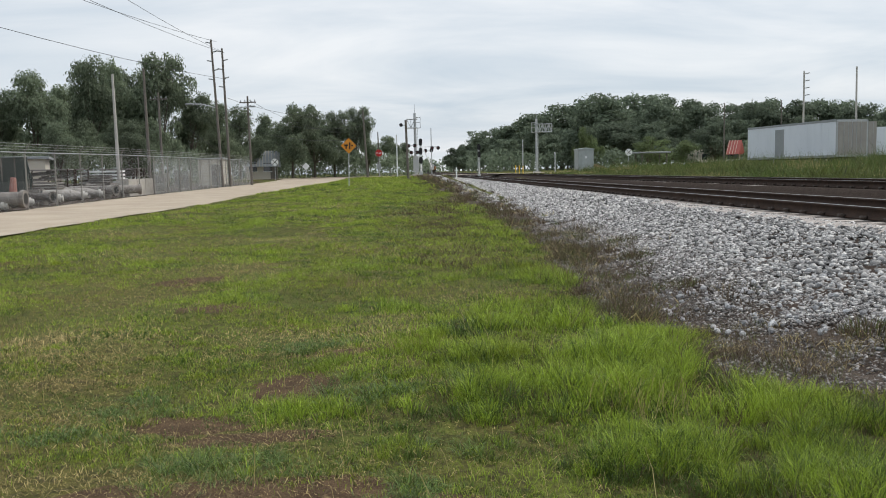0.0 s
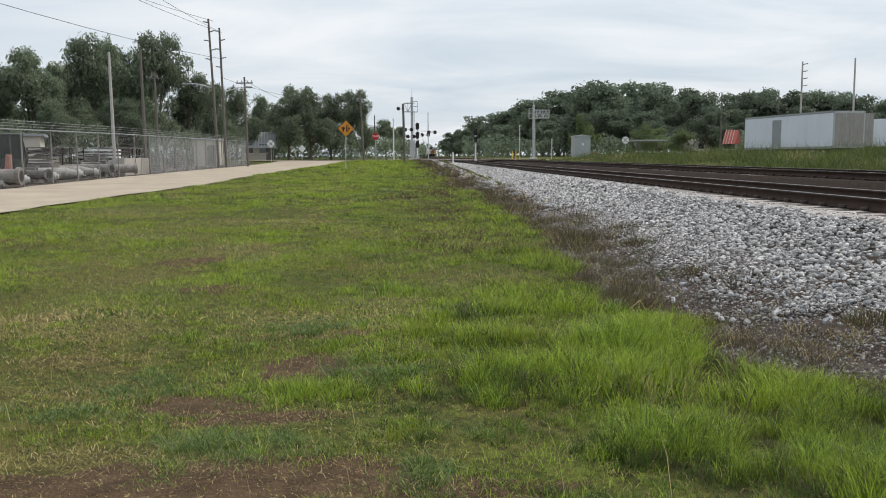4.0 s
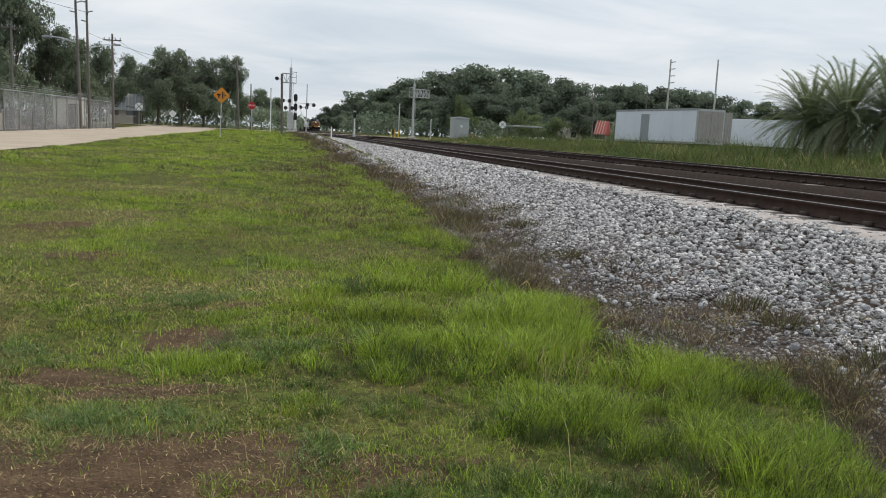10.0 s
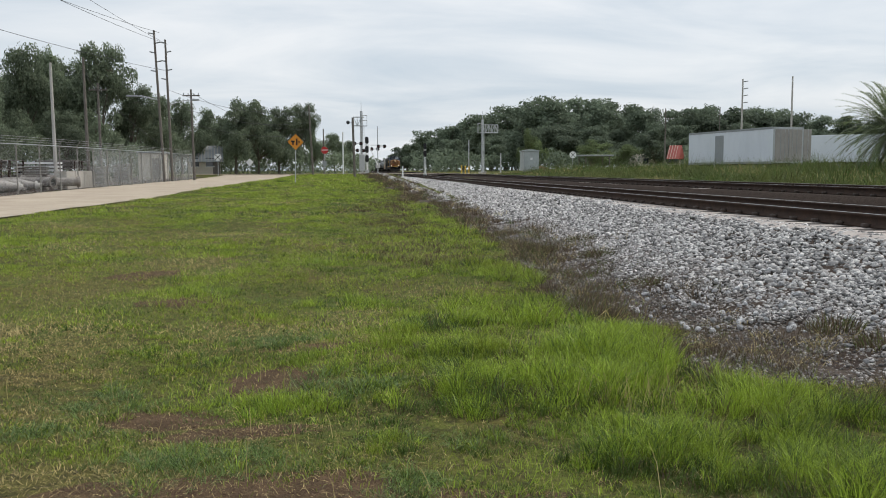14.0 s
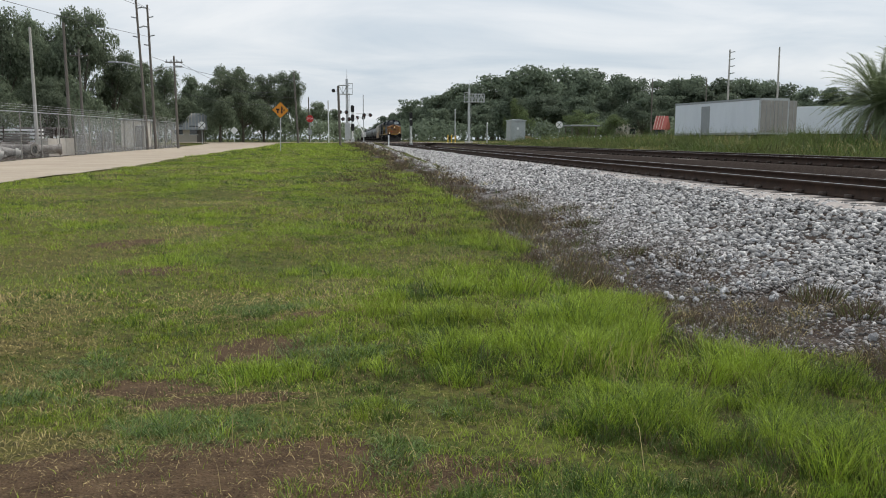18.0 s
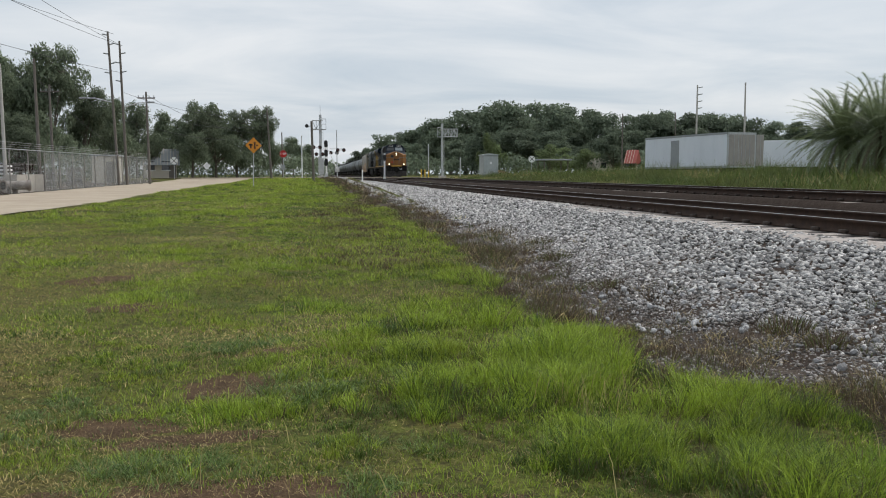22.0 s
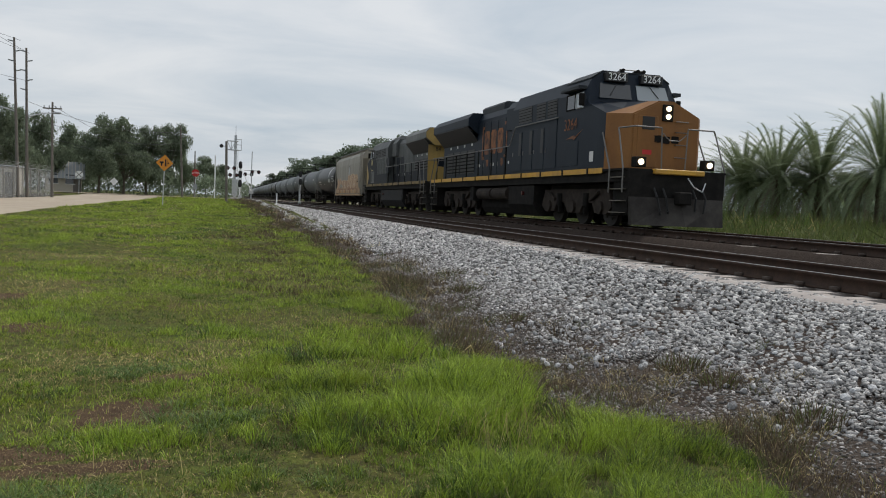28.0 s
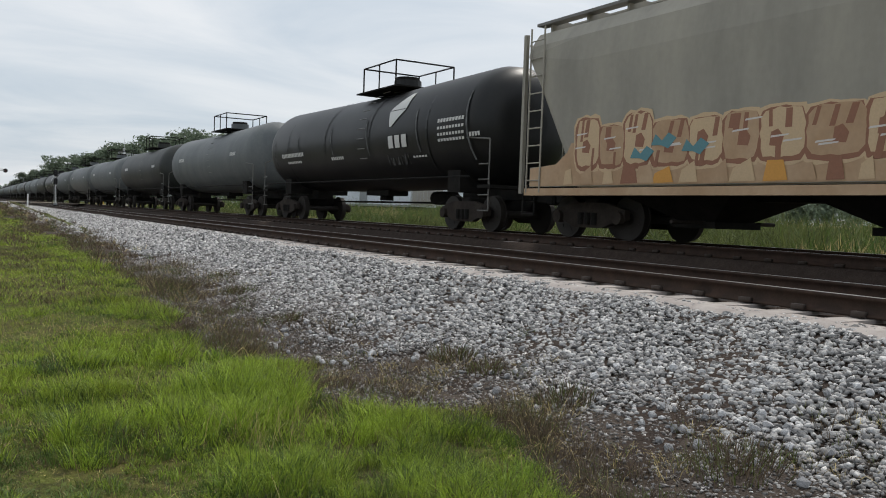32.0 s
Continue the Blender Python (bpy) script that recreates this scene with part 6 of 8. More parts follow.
    for k in range(14):
        x, y = -18.6 - rng.uniform(0, 7), 42 + 2.8 * k
        g = float(height(x, y))
        t = thing("pallet_stack", pose(x, y, g, 0, 0, rng.uniform(-20, 20)), "stack of grey wooden pallets in the yard", "pallets", "pallet stacks")
        for q in range(rng.randint(5, 10)):
            part("pallet", B((-0.6, -0.5, q * 0.15), (0.6, 0.5, q * 0.15 + 0.10)), M_WOODP if q % 3 else M_PIPE, t)
    for k in range(11):
        x, y = -21 - rng.uniform(0, 8), 24 + 4.6 * k
        g = float(height(x, y))
        t = thing("scrap_rack", pose(x, y, g, 0, 0, rng.uniform(-30, 30)), "rusty steel rack of scrap in the yard", "rack", "scrap racks")
        for a in (-1.3, 1.3):
            for b in (-0.5, 0.5):
                part("upright", R((a, b, 0), (a + 0.1, b, 1.7), 0.05, 6), M_RAIL, t)
        for q in (0.5, 1.1, 1.65):
            part("shelf", B((-1.4, -0.55, q), (1.4, 0.55, q + 0.06)), M_PIPE, t)
        for q in range(6):
            part("bar", R((rng.uniform(-1.3, -0.2), rng.uniform(-0.4, 0.4), 1.2 + 0.07 * q), (rng.uniform(0.2, 1.5), rng.uniform(-0.4, 0.4), 1.25 + 0.09 * q), 0.04, 6), M_PIPE, t)
    x, y = -27.5, 33
    g = float(height(x, y))
    t = thing("storage_shed", pose(x, y, g, 0, 0, 8), "brown timber shed at the back of the yard", "shed")
    part("wall", B((-3, -2.0, -0.1), (3, 2.0, 2.4)), M_RAIL, t)
    part("roof", P([(-2.4, 2.4), (2.4, 2.4), (0, 3.3)], 0, -3.3, 3.3), M_GREYP, t)


yard()


# ---- the train: local y runs from the leading end (0) backwards (negative), x to its right, z up from the rail head ----
WHEEL_MESH = {}


def wheelset(parent, y, r, spin):
    """Two wheels on an axle, turning as one part."""
    if r not in WHEEL_MESH:
        bm = bmesh.new()
        rod(bm, (-0.75, 0, 0), (0.75, 0, 0), 0.09, 10)
        for s in (-1, 1):
            rod(bm, (s * 0.69, 0, 0), (s * 0.82, 0, 0), r, 28)
            rod(bm, (s * 0.66, 0, 0), (s * 0.69, 0, 0), r + 0.025, 28)
            rod(bm, (s * 0.82, 0, 0), (s * 0.86, 0, 0), r * 0.30, 14)
            for k in range(6):
                a = 6.2832 * k / 6
                rod(bm, (s * 0.825, 0.62 * r * math.cos(a), 0.62 * r * math.sin(a)), (s * 0.832, 0.62 * r * math.cos(a), 0.62 * r * math.sin(a)), r * 0.12, 8)
        me = bpy.data.meshes.new("wheelset")
        bm.to_mesh(me)
        bm.free()
        me.materials.append(M_WHEEL)
        WHEEL_MESH[r] = me
    ob = shared("wheelset", WHEEL_MESH[r], parent, pose(0, y, r))
    spin.append((ob, y, r))
    return ob


def coupler(parent, y, sign, reach=0.75):
    bm = B((-0.11, min(y, y + sign * reach), 0.72), (0.11, max(y, y + sign * reach), 0.98), 0.02)
    box(bm, (-0.2, min(y + sign * (reach - 0.25), y + sign * (reach + 0.03)), 0.68), (0.2, max(y + sign * (reach - 0.25), y + sign * (reach + 0.03)), 1.02), 0.03)
    part("coupler", bm, M_UNDER, parent)


def loco_truck(parent, yc, spin):
    """A three-axle truck with cast side frames, journal boxes, springs and brake rigging."""
    for s in (-1, 1):
        frame_part = part("truck_frame", P([(yc - 2.65, 0.55), (yc - 2.40, 1.08), (yc + 2.40, 1.08), (yc + 2.65, 0.55), (yc + 2.3, 0.34), (yc + 1.55, 0.36), (yc + 1.35, 0.66), (yc + 0.75, 0.66), (yc + 0.45, 0.34), (yc - 0.45, 0.34), (yc - 0.75, 0.66), (yc - 1.35, 0.66), (yc - 1.55, 0.36), (yc - 2.3, 0.34)], 0, s * 1.02, s * 1.16), M_TRUCK, parent)
        for k in (-1.95, 0, 1.95):
            part("journal_box", R((s * 1.0, yc + k, 0.53), (s * 1.24, yc + k, 0.53), 0.2, 12), M_TRUCK, frame_part)
            part("brake_shoe", B((s * 0.95, yc + k + 0.55, 0.3), (s * 1.1, yc + k + 0.68, 0.75), 0.02), M_UNDER, frame_part)
        for k in (-1.0, 1.0):
            part("spring", R((s * 1.2, yc + k, 0.55), (s * 1.2, yc + k, 0.95), 0.1, 10), M_UNDER, frame_part)
            part("damper", R((s * 1.22, yc + k * 1.35, 0.75), (s * 1.22, yc + k * 1.9, 0.98), 0.05, 8), M_TRUCK, frame_part)
        part("sand_pipe", pipe(bmesh.new(), [(s * 0.9, yc + 2.6, 1.3), (s * 0.85, yc + 2.58, 0.6), (s * 0.78, yc + 2.5, 0.12)], 0.025), M_TRUCK, frame_part)
    for k in (-1.95, 0, 1.95):
        wheelset(parent, yc + k, 0.53, spin)
        part("traction_motor", P([(yc + k - 0.95, 0.30), (yc + k - 0.85, 0.16), (yc + k - 0.15, 0.14), (yc + k + 0.1, 0.3), (yc + k + 0.1, 0.85), (yc + k - 0.95, 0.85)], 0, -0.62, 0.62), M_UNDER, parent)
    part("truck_bolster", B((-0.9, yc - 2.5, 0.8), (0.9, yc + 2.5, 1.26), 0.03), M_UNDER, parent)


def locomotive(name, label, paint, spin):
    """A six-axle road locomotive with a wide cab, a full-width equipment hood and overhanging radiators."""
    t = thing(name, Matrix(), label, "locomotive", "locomotives of the train")
    body, roofm, nosem, stripe = paint["body"], paint["roof"], paint["nose"], paint["stripe"]
    L, E0 = paint["length"], -1.5
    part("underframe", B((-1.46, -L + 0.5, 1.26), (1.46, E0, 1.56)), M_UNDER, t)
    part("walkway", B((-1.53, -L + 0.5, 1.56), (1.53, E0, 1.615)), M_UNDER, t)
    for s in (-1, 1):
        part("sill_stripe", B((s * 1.53, -L + 0.5, 1.50), (s * 1.545, -2.9, 1.655)), stripe, t, "scuffed yellow sill stripe")
        for k in range(10):
            part("jacking_lug", B((s * 1.546, -3.9 - 1.85 * k, 1.46), (s * 1.56, -3.8 - 1.85 * k, 1.66)), M_UNDER, t)
    # nose: a flat front with sides angled back to the cab corners
    nose = bmesh.new()
    a = [nose.verts.new(p) for p in ((-1.02, -2.2, 1.615), (1.02, -2.2, 1.615), (1.02, -2.2, 3.16), (0.22, -2.2, 3.56), (-0.22, -2.2, 3.56), (-1.02, -2.2, 3.16))]
    b = [nose.verts.new(p) for p in ((-1.5, -2.9, 1.615), (1.5, -2.9, 1.615), (1.5, -2.9, 3.2), (0.22, -2.9, 3.62), (-0.22, -2.9, 3.62), (-1.5, -2.9, 3.2))]
    nose.faces.new(a), nose.faces.new(b[::-1])
    for k in range(6):
        nose.faces.new((a[k], b[k], b[(k + 1) % 6], a[(k + 1) % 6]))
    bmesh.ops.recalc_face_normals(nose, faces=nose.faces)
    bmesh.ops.bevel(nose, geom=[e for e in nose.edges if abs(e.verts[0].co.y + 2.2) < 0.01 and abs(e.verts[1].co.y + 2.2) < 0.01], offset=0.035, segments=2, affect='EDGES')
    nose = part("nose", nose, nosem, t, paint["nose_label"])
    door = part("nose_door", B((0.25, -2.215, 1.7), (0.88, -2.185, 3.12), 0.01), nosem, nose)
    part("door_window", B((0.36, -2.188, 2.74), (0.74, -2.170, 3.10), 0.004), M_BLACK, door)
    part("headlight_box", B((-0.18, -2.22, 3.0), (0.14, -2.14, 3.46), 0.015), M_UNDER, nose)
    for z in (3.12, 3.34):
        part("headlight", R((-0.02, -2.14, z), (-0.02, -2.105, z), 0.072, 14), M_LAMP if paint["lit"] else M_GALV, nose)
    for z in (2.0, 2.35, 2.7, 3.0):
        part("grab_iron", pipe(bmesh.new(), [(-0.3, -2.19, z), (-0.3, -2.12, z), (-0.66, -2.12, z), (-0.66, -2.19, z)], 0.014, 5), M_HANDRAIL, nose)
    for s, z in ((0.25, 2.50), (-0.02, 2.48), (-0.3, 2.50)):
        part("emblem", B((s - 0.11,  -2.199, z - 0.1), (s + 0.11, -2.180 if s > 0.1 else -2.192, z + 0.1), 0.02), paint["emblem"], nose, "worn dark emblem mark")
    if paint["lit"]:
        part("red_decal", B((0.42, -2.186, 2.05), (0.70, -2.178, 2.18)), M_SIGNR, nose, "small red decal")
    # cab: low hood roof rising to a raked windshield
    cab = bmesh.new()
    rings = []
    for y, pa, pb, pc in ((-2.9, (1.5, 3.2), (1.0, 3.36), (0.2, 3.62)), (-4.12, (1.5, 3.62), (1.1, 3.68), (0.2, 3.74)), (-4.42, (1.5, 3.98), (1.28, 4.40), (0.95, 4.62)), (-6.3, (1.5, 3.98), (1.28, 4.40), (0.95, 4.62))):
        o = [(1.5, 1.615), pa, pb, pc]
        o = o + [(-x, z) for x, z in reversed(o)]
        rings.append([cab.verts.new((x, y, z)) for x, z in o])
    cab.faces.new(rings[0]), cab.faces.new(rings[-1][::-1])
    for p, q in zip(rings, rings[1:]):
        for k in range(8):
            cab.faces.new((p[k], q[k], q[(k + 1) % 8], p[(k + 1) % 8]))
    bmesh.ops.recalc_face_normals(cab, faces=cab.faces)
    cab = part("cab", cab, paint["cab"], t)
    part("cab_roof", P([(1.30, 4.405), (0.96, 4.625), (-0.96, 4.625), (-1.30, 4.405), (-1.30, 4.43), (-0.96, 4.655), (0.96, 4.655), (1.30, 4.43)], 1, -6.28, -4.40), roofm, cab)
    for s in (-1, 1):
        win = bmesh.new()
        slope = lambda z: -4.12 - 0.30 * (z - 3.71) / 0.80
        pts = [(0.10, 3.80), (0.10, 4.26), (1.08, 4.26), (1.16, 3.80)]
        vs = [win.verts.new((s * x, slope(z) + 0.05, z)) for x, z in pts]
        vb = [win.verts.new((s * x, slope(z) - 0.05, z)) for x, z in pts]
        win.faces.new(vs), win.faces.new(vb[::-1])
        for k in range(4):
            win.faces.new((vs[k], vb[k], vb[(k + 1) % 4], vs[(k + 1) % 4]))
        bmesh.ops.recalc_face_normals(win, faces=win.faces)
        part("windshield", win, M_GLASS if s > 0 else M_PALEGLASS, cab)
        part("wiper", R((s * 0.55, -4.26, 4.24), (s * 0.80, -4.12, 3.9), 0.012, 5), M_BLACK, cab)
        board = part("number_board", B((s * 0.58 - 0.36, -4.42, 4.32), (s * 0.58 + 0.36, -4.18, 4.58), 0.01), M_BLACK, cab)
        if paint["number"]:
            letters("road_number", paint["number"], 0.30, M_SIGNW, board, pose(s * 0.58, -4.172, 4.45, 90, 0, 180), 0.003)
        for k, (y0, y1) in enumerate(((-4.45, -4.98), (-5.06, -5.68))):
            pane = part("side_window", B((s * 1.495, y1, 3.54), (s * 1.512, y0, 3.96)), M_GLASS if k else M_PALEGLASS, cab)
            part("window_frame", pipe(bmesh.new(), [(s * 1.515, y0, 3.52), (s * 1.515, y0, 3.97), (s * 1.515, y1, 3.97), (s * 1.515, y1, 3.52), (s * 1.515, y0, 3.52)], 0.02, 4), M_GALV if k == 0 else M_UNDER, pane)
        part("sunshade", P([(-4.40, 4.06), (-5.75, 4.06), (-5.75, 4.12), (-4.40, 4.16)], 0, s * 1.44, s * 1.72), roofm, cab)
        part("mirror", B((s * 1.53, -4.38, 3.55), (s * 1.70, -4.34, 3.92), 0.01), M_UNDER, cab)
        hatch = part("cab_hatch", B((s * 1.5, -6.0, 1.78), (s * 1.512, -4.7, 2.53), 0.004), paint["cab"], cab)
        if not paint["lit"]:
            part("hatch_trim", pipe(bmesh.new(), [(s * 1.514, -4.7, 1.78), (s * 1.514, -4.7, 2.53), (s * 1.514, -6.0, 2.53), (s * 1.514, -6.0, 1.78), (s * 1.514, -4.7, 1.78)], 0.018, 4), M_HANDRAIL, hatch)
            part("hatch_panel", B((s * 1.512, -5.95, 1.84), (s * 1.516, -5.25, 2.48)), M_COWLGREY, hatch, "pale grey hatch panel")
            part("hatch_vent", B((s * 1.512, -5.2, 1.84), (s * 1.517, -4.8, 2.42)), M_BLACK, hatch)
    side_text = paint["side_number"]
    for s in (-1, 1):
        letters("side_number", side_text, 0.50 if len(side_text) > 2 else 0.62, paint["digits"], cab, pose(s * 1.516, -5.32 if len(side_text) > 2 else -5.0, 3.05 if len(side_text) > 2 else 3.2, 90, 0, 90 * s), 0.003)
        part("number_flash", P([(-5.65, 2.62), (-5.0, 2.72), (-4.95, 2.66), (-4.4, 2.86), (-5.05, 2.56), (-5.1, 2.62)], 0, s * 1.513, s * 1.519), paint["digits"], cab)
    part("data_plate", B((1.505, -3.85, 1.86), (1.515, -3.60, 2.16)), M_DECAL, cab, "small white data plate")
    part("roof_antenna", P([(-0.4, 4.65), (0.4, 4.65), (0.32, 4.76), (-0.32, 4.76)], 1, -5.6, -5.0), roofm, cab)
    for s in (-0.5, -0.3, 0.2):
        part("horn", R((s, -4.9, 4.74), (s, -4.55, 4.74), 0.03, 8, 0.06), M_UNDER, cab)
    part("conductor_rail", pipe(bmesh.new(), [(-0.5, -4.6, 4.65), (-0.5, -4.6, 4.76), (0.3, -4.6, 4.76), (0.3, -4.6, 4.65)], 0.018, 5), M_HANDRAIL, cab)
    # hood sections
    aux = part("equipment_hood", P([(-1.48, 1.615), (1.48, 1.615), (1.48, 4.02), (1.22, 4.50), (-1.22, 4.50), (-1.48, 4.02)], 1, -10.75, -6.3), body, t)
    eng = part("engine_hood", P([(-1.02, 1.615), (1.02, 1.615), (1.02, 4.15), (0.86, 4.42), (-0.86, 4.42), (-1.02, 4.15)], 1, -16.6, -10.75), body, t)
    shoulder = part("hood_shoulder", P([(-1.22, 3.4), (1.22, 3.4), (1.22, 4.22), (1.0, 4.50), (-1.0, 4.50), (-1.22, 4.22)], 1, -12.2, -10.752), body, eng)
    rad = part("radiator_hood", P([(-1.0, 1.615), (1.0, 1.615), (1.0, 3.62), (-1.0, 3.62)], 1, -L + 1.1, -16.6), body, t)
    part("radiator_cowl", P([(-1.0, 3.56), (-1.52, 3.94), (-1.52, 4.26), (-1.3, 4.50), (1.3, 4.50), (1.52, 4.26), (1.52, 3.94), (1.0, 3.56)], 1, -L + 0.75, -16.4), paint["wings"], t)
    part("exhaust_housing", P([(-0.85, 4.42), (0.85, 4.42), (0.85, 4.66), (0.74, 4.76), (-0.74, 4.76), (-0.85, 4.66)], 1, *((-16.5, -13.6) if paint["lit"] else (-11.4, -9.2))), roofm, eng)
    part("exhaust_stack", B((-0.4, -14.9, 4.42), (0.4, -14.2, 4.80 if paint["lit"] else 4.6), 0.02), M_UNDER, eng)
    for s in (-1, 1):
        if not paint["lit"]:
            part("blue_panel", P([(-2.95, 1.66), (-2.95, 3.16), (-4.1, 3.5), (-6.5, 3.5), (-7.4, 2.3), (-10.7, 2.3), (-10.7, 1.66)], 0, s * 1.502, s * 1.508), M_LOCOBLUE, cab, "dark blue painted panel")
            part("blue_band", P([(-10.76, 1.66), (-10.76, 2.3), (-L + 1.2, 2.3), (-L + 1.2, 1.66)], 0, s * 1.0365, s * 1.0395), M_LOCOBLUE, eng, "dark blue painted lower band")
            part("yellow_flash", P([(-2.92, 1.66), (-2.92, 3.14), (-3.05, 3.05), (-3.85, 2.2), (-3.30, 1.66)], 0, s * 1.5085, s * 1.513), M_LOCOYEL, cab)
            part("yellow_rear_flash", P([(-L + 1.12, 1.7), (-L + 1.12, 3.5), (-L + 1.35, 3.5), (-L + 1.25, 2.4), (-L + 1.3, 1.7)], 0, s * 1.002, s * 1.01), M_LOCOYEL, rad)
    part("rear_panel", B((-0.99, -L + 1.0, 1.63), (0.99, -L + 1.098, 3.56)), paint["rear"], rad, paint["rear_label"])
    rear_wing = part("rear_cowl_panel", P([(-1.0, 3.56), (-1.5, 3.95), (-1.5, 4.25), (-1.28, 4.48), (1.28, 4.48), (1.5, 4.25), (1.5, 3.95), (1.0, 3.56)], 1, -L + 0.72, -L + 0.748), paint["rear"], rad)
    if not paint["lit"]:
        part("rear_panel_cover", B((-1.3, -L + 0.99, 1.63), (1.3, -L + 0.998, 3.6)), paint["rear"], rad)
        letters("rear_number", side_text, 0.30, M_BLACK, rear_wing, pose(-0.75, -L + 0.986, 3.38, 90, 0, 0), 0.003)
        for k, o in enumerate((-0.5, 0.05, 0.6)):
            part("rear_mark", P([(o - 0.22, 2.46), (o + 0.14, 2.44), (o + 0.22, 2.56), (o + 0.20, 2.86), (o - 0.14, 2.90), (o - 0.24, 2.78)], 1, -L + 0.98, -L + 0.988), M_LOCOBLUE, rad, "worn dark block mark")
    lamp_y = -L + 0.72 if paint["lit"] else -L + 0.715
    part("rear_lamp_box", B((-0.13, lamp_y - 0.04, 3.62), (0.13, lamp_y, 4.08), 0.012), M_UNDER, rear_wing)
    for z in (3.73, 3.96):
        part("rear_headlight", R((0.0, lamp_y - 0.04, z), (0.0, lamp_y - 0.07, z), 0.085, 12), M_GALV, rear_wing)
    for s in (-1, 1):
        for k in range(4):
            y = -6.45 - 1.06 * k
            d = part("hood_door", B((s * 1.48, y - 0.98, 1.75), (s * 1.495, y, 3.15 if k else 3.4), 0.006), body, aux)
            part("latch", B((s * 1.496, y - 0.90, 2.3), (s * 1.512, y - 0.86, 2.45)), M_HANDRAIL, d)
            if k:
                part("door_slot", B((s * 1.495, y - 0.30, 2.30), (s * 1.503, y - 0.06, 3.12)), M_BLACK, d)
        for y, w in ((-6.5, 0.8), (-7.5, 0.8), (-8.75, 1.3)):
            v = part("intake_grille", B((s * 1.48, y - w, 3.46), (s * 1.492, y, 4.0)), M_BLACK, aux)
            for q in range(5):
                part("louvre", B((s * 1.492, y - w + 0.03, 3.52 + 0.1 * q), (s * 1.502, y - 0.03, 3.54 + 0.1 * q)), M_UNDER, v)
        for k in range(6):
            y = -10.9 - 0.94 * k
            d = part("hood_door", B((s * 1.02, y - 0.86, 1.75), (s * 1.035, y, 4.0 if k > 1 else 3.35), 0.006), body, eng)
            part("latch", B((s * 1.036, y - 0.80, 2.1), (s * 1.050, y - 0.76, 2.26)), M_HANDRAIL, d)
            if k % 2:
                part("caution_label", B((s * 1.036, y - 0.5, 2.12), (s * 1.040, y - 0.38, 2.24)), M_DECAL, d)
        n = int((L - 1.3 - 16.8) / 1.18)
        for k in range(n):
            y = -16.9 - 1.18 * k
            g = part("radiator_screen", B((s * 1.0, y - 1.05, 1.9), (s * 1.02, y, 2.95)), M_BLACK, rad)
            for q in range(6):
                part("louvre", B((s * 1.021, y - 1.02, 1.95 + 0.16 * q), (s * 1.036, y - 0.03, 2.0 + 0.16 * q)), M_UNDER, g)
            part("screen_label", B((s * 1.002, y - 0.6, 3.12), (s * 1.008, y - 0.4, 3.24)), M_DECAL, rad)
        # Black sheet that paints in the shade below the cowl overhang.
        part("cowl_underside", P([(s * 1.012, 3.26), (s * 1.535, 3.90), (s * 1.50, 3.93), (s * 1.0, 3.32)], 1, -L + 1.0, -16.5), M_BLACK, rad, "black panel standing in for the shade under the cowl")
        part("cowl_grille", P([(-L + 1.2, 3.66), (-16.6, 3.66), (-16.6, 3.84), (-L + 1.2, 3.84)], 0, s * 1.27, s * 1.32), M_BLACK, rad)
        # painted marks on the engine hood
        if paint["mark"]:
            m = paint["mark"]
            if paint["lit"]:
                for y0, d in ((-12.62, -0.26), (-15.72, 0.26)):
                    part("bracket_mark", P([(y0 - 0.06, 2.42), (y0 + 0.06, 2.42), (y0 + 0.06, 3.84), (y0 - 0.06, 3.84)], 0, s * 1.036, s * 1.042), m, eng, "worn painted bracket")
                    for zz in (2.42, 3.72):
                        part("bracket_foot", P([(min(y0, y0 + d), zz), (max(y0, y0 + d), zz), (max(y0, y0 + d), zz + 0.12), (min(y0, y0 + d), zz + 0.12)], 0, s * 1.0425, s * 1.045), m, eng)
                for y in (-13.1, -15.0):
                    part("lug_mark", P([(y - 0.14, 2.16), (y, 2.08), (y + 0.14, 2.16), (y + 0.14, 2.40), (y - 0.14, 2.40)], 0, s * 1.036, s * 1.042), m, eng)
            for k in range(3):
                y = -13.05 - 0.86 * k if paint["lit"] else -10.4 - 1.25 * k
                w, z0, z1 = (0.66, 2.62, 3.62) if paint["lit"] else (1.0, 2.3, 3.3)
                o = [(y - 0.1, z0), (y, z0 + 0.1), (y, z1 - 0.1), (y - 0.1, z1), (y - w + 0.1, z1), (y - w, z1 - 0.1), (y - w, z0 + 0.1), (y - w + 0.1, z0)]
                part("painted_mark", P(o, 0, s * (1.036 if paint["lit"] or k else 1.496), s * (1.042 if paint["lit"] or k else 1.501)), m, eng, "worn painted block mark")
        # side handrail, higher beside the equipment hood
        rail_y = [-11.3 - 1.72 * k for k in range(int((L - 12.2) / 1.72) + 1)]
        for y in rail_y:
            part("stanchion", R((s * 1.5, y, 1.6), (s * 1.5, y, 2.72), 0.026, 6), M_UNDER, t)
        part("handrail", pipe(bmesh.new(), [(s * 1.56, -6.2, 3.36), (s * 1.56, -10.2, 3.36), (s * 1.54, -10.8, 2.72), (s * 1.5, -11.3, 2.72), (s * 1.5, -L + 0.65, 2.72)], 0.022, 6), M_HANDRAIL, t)
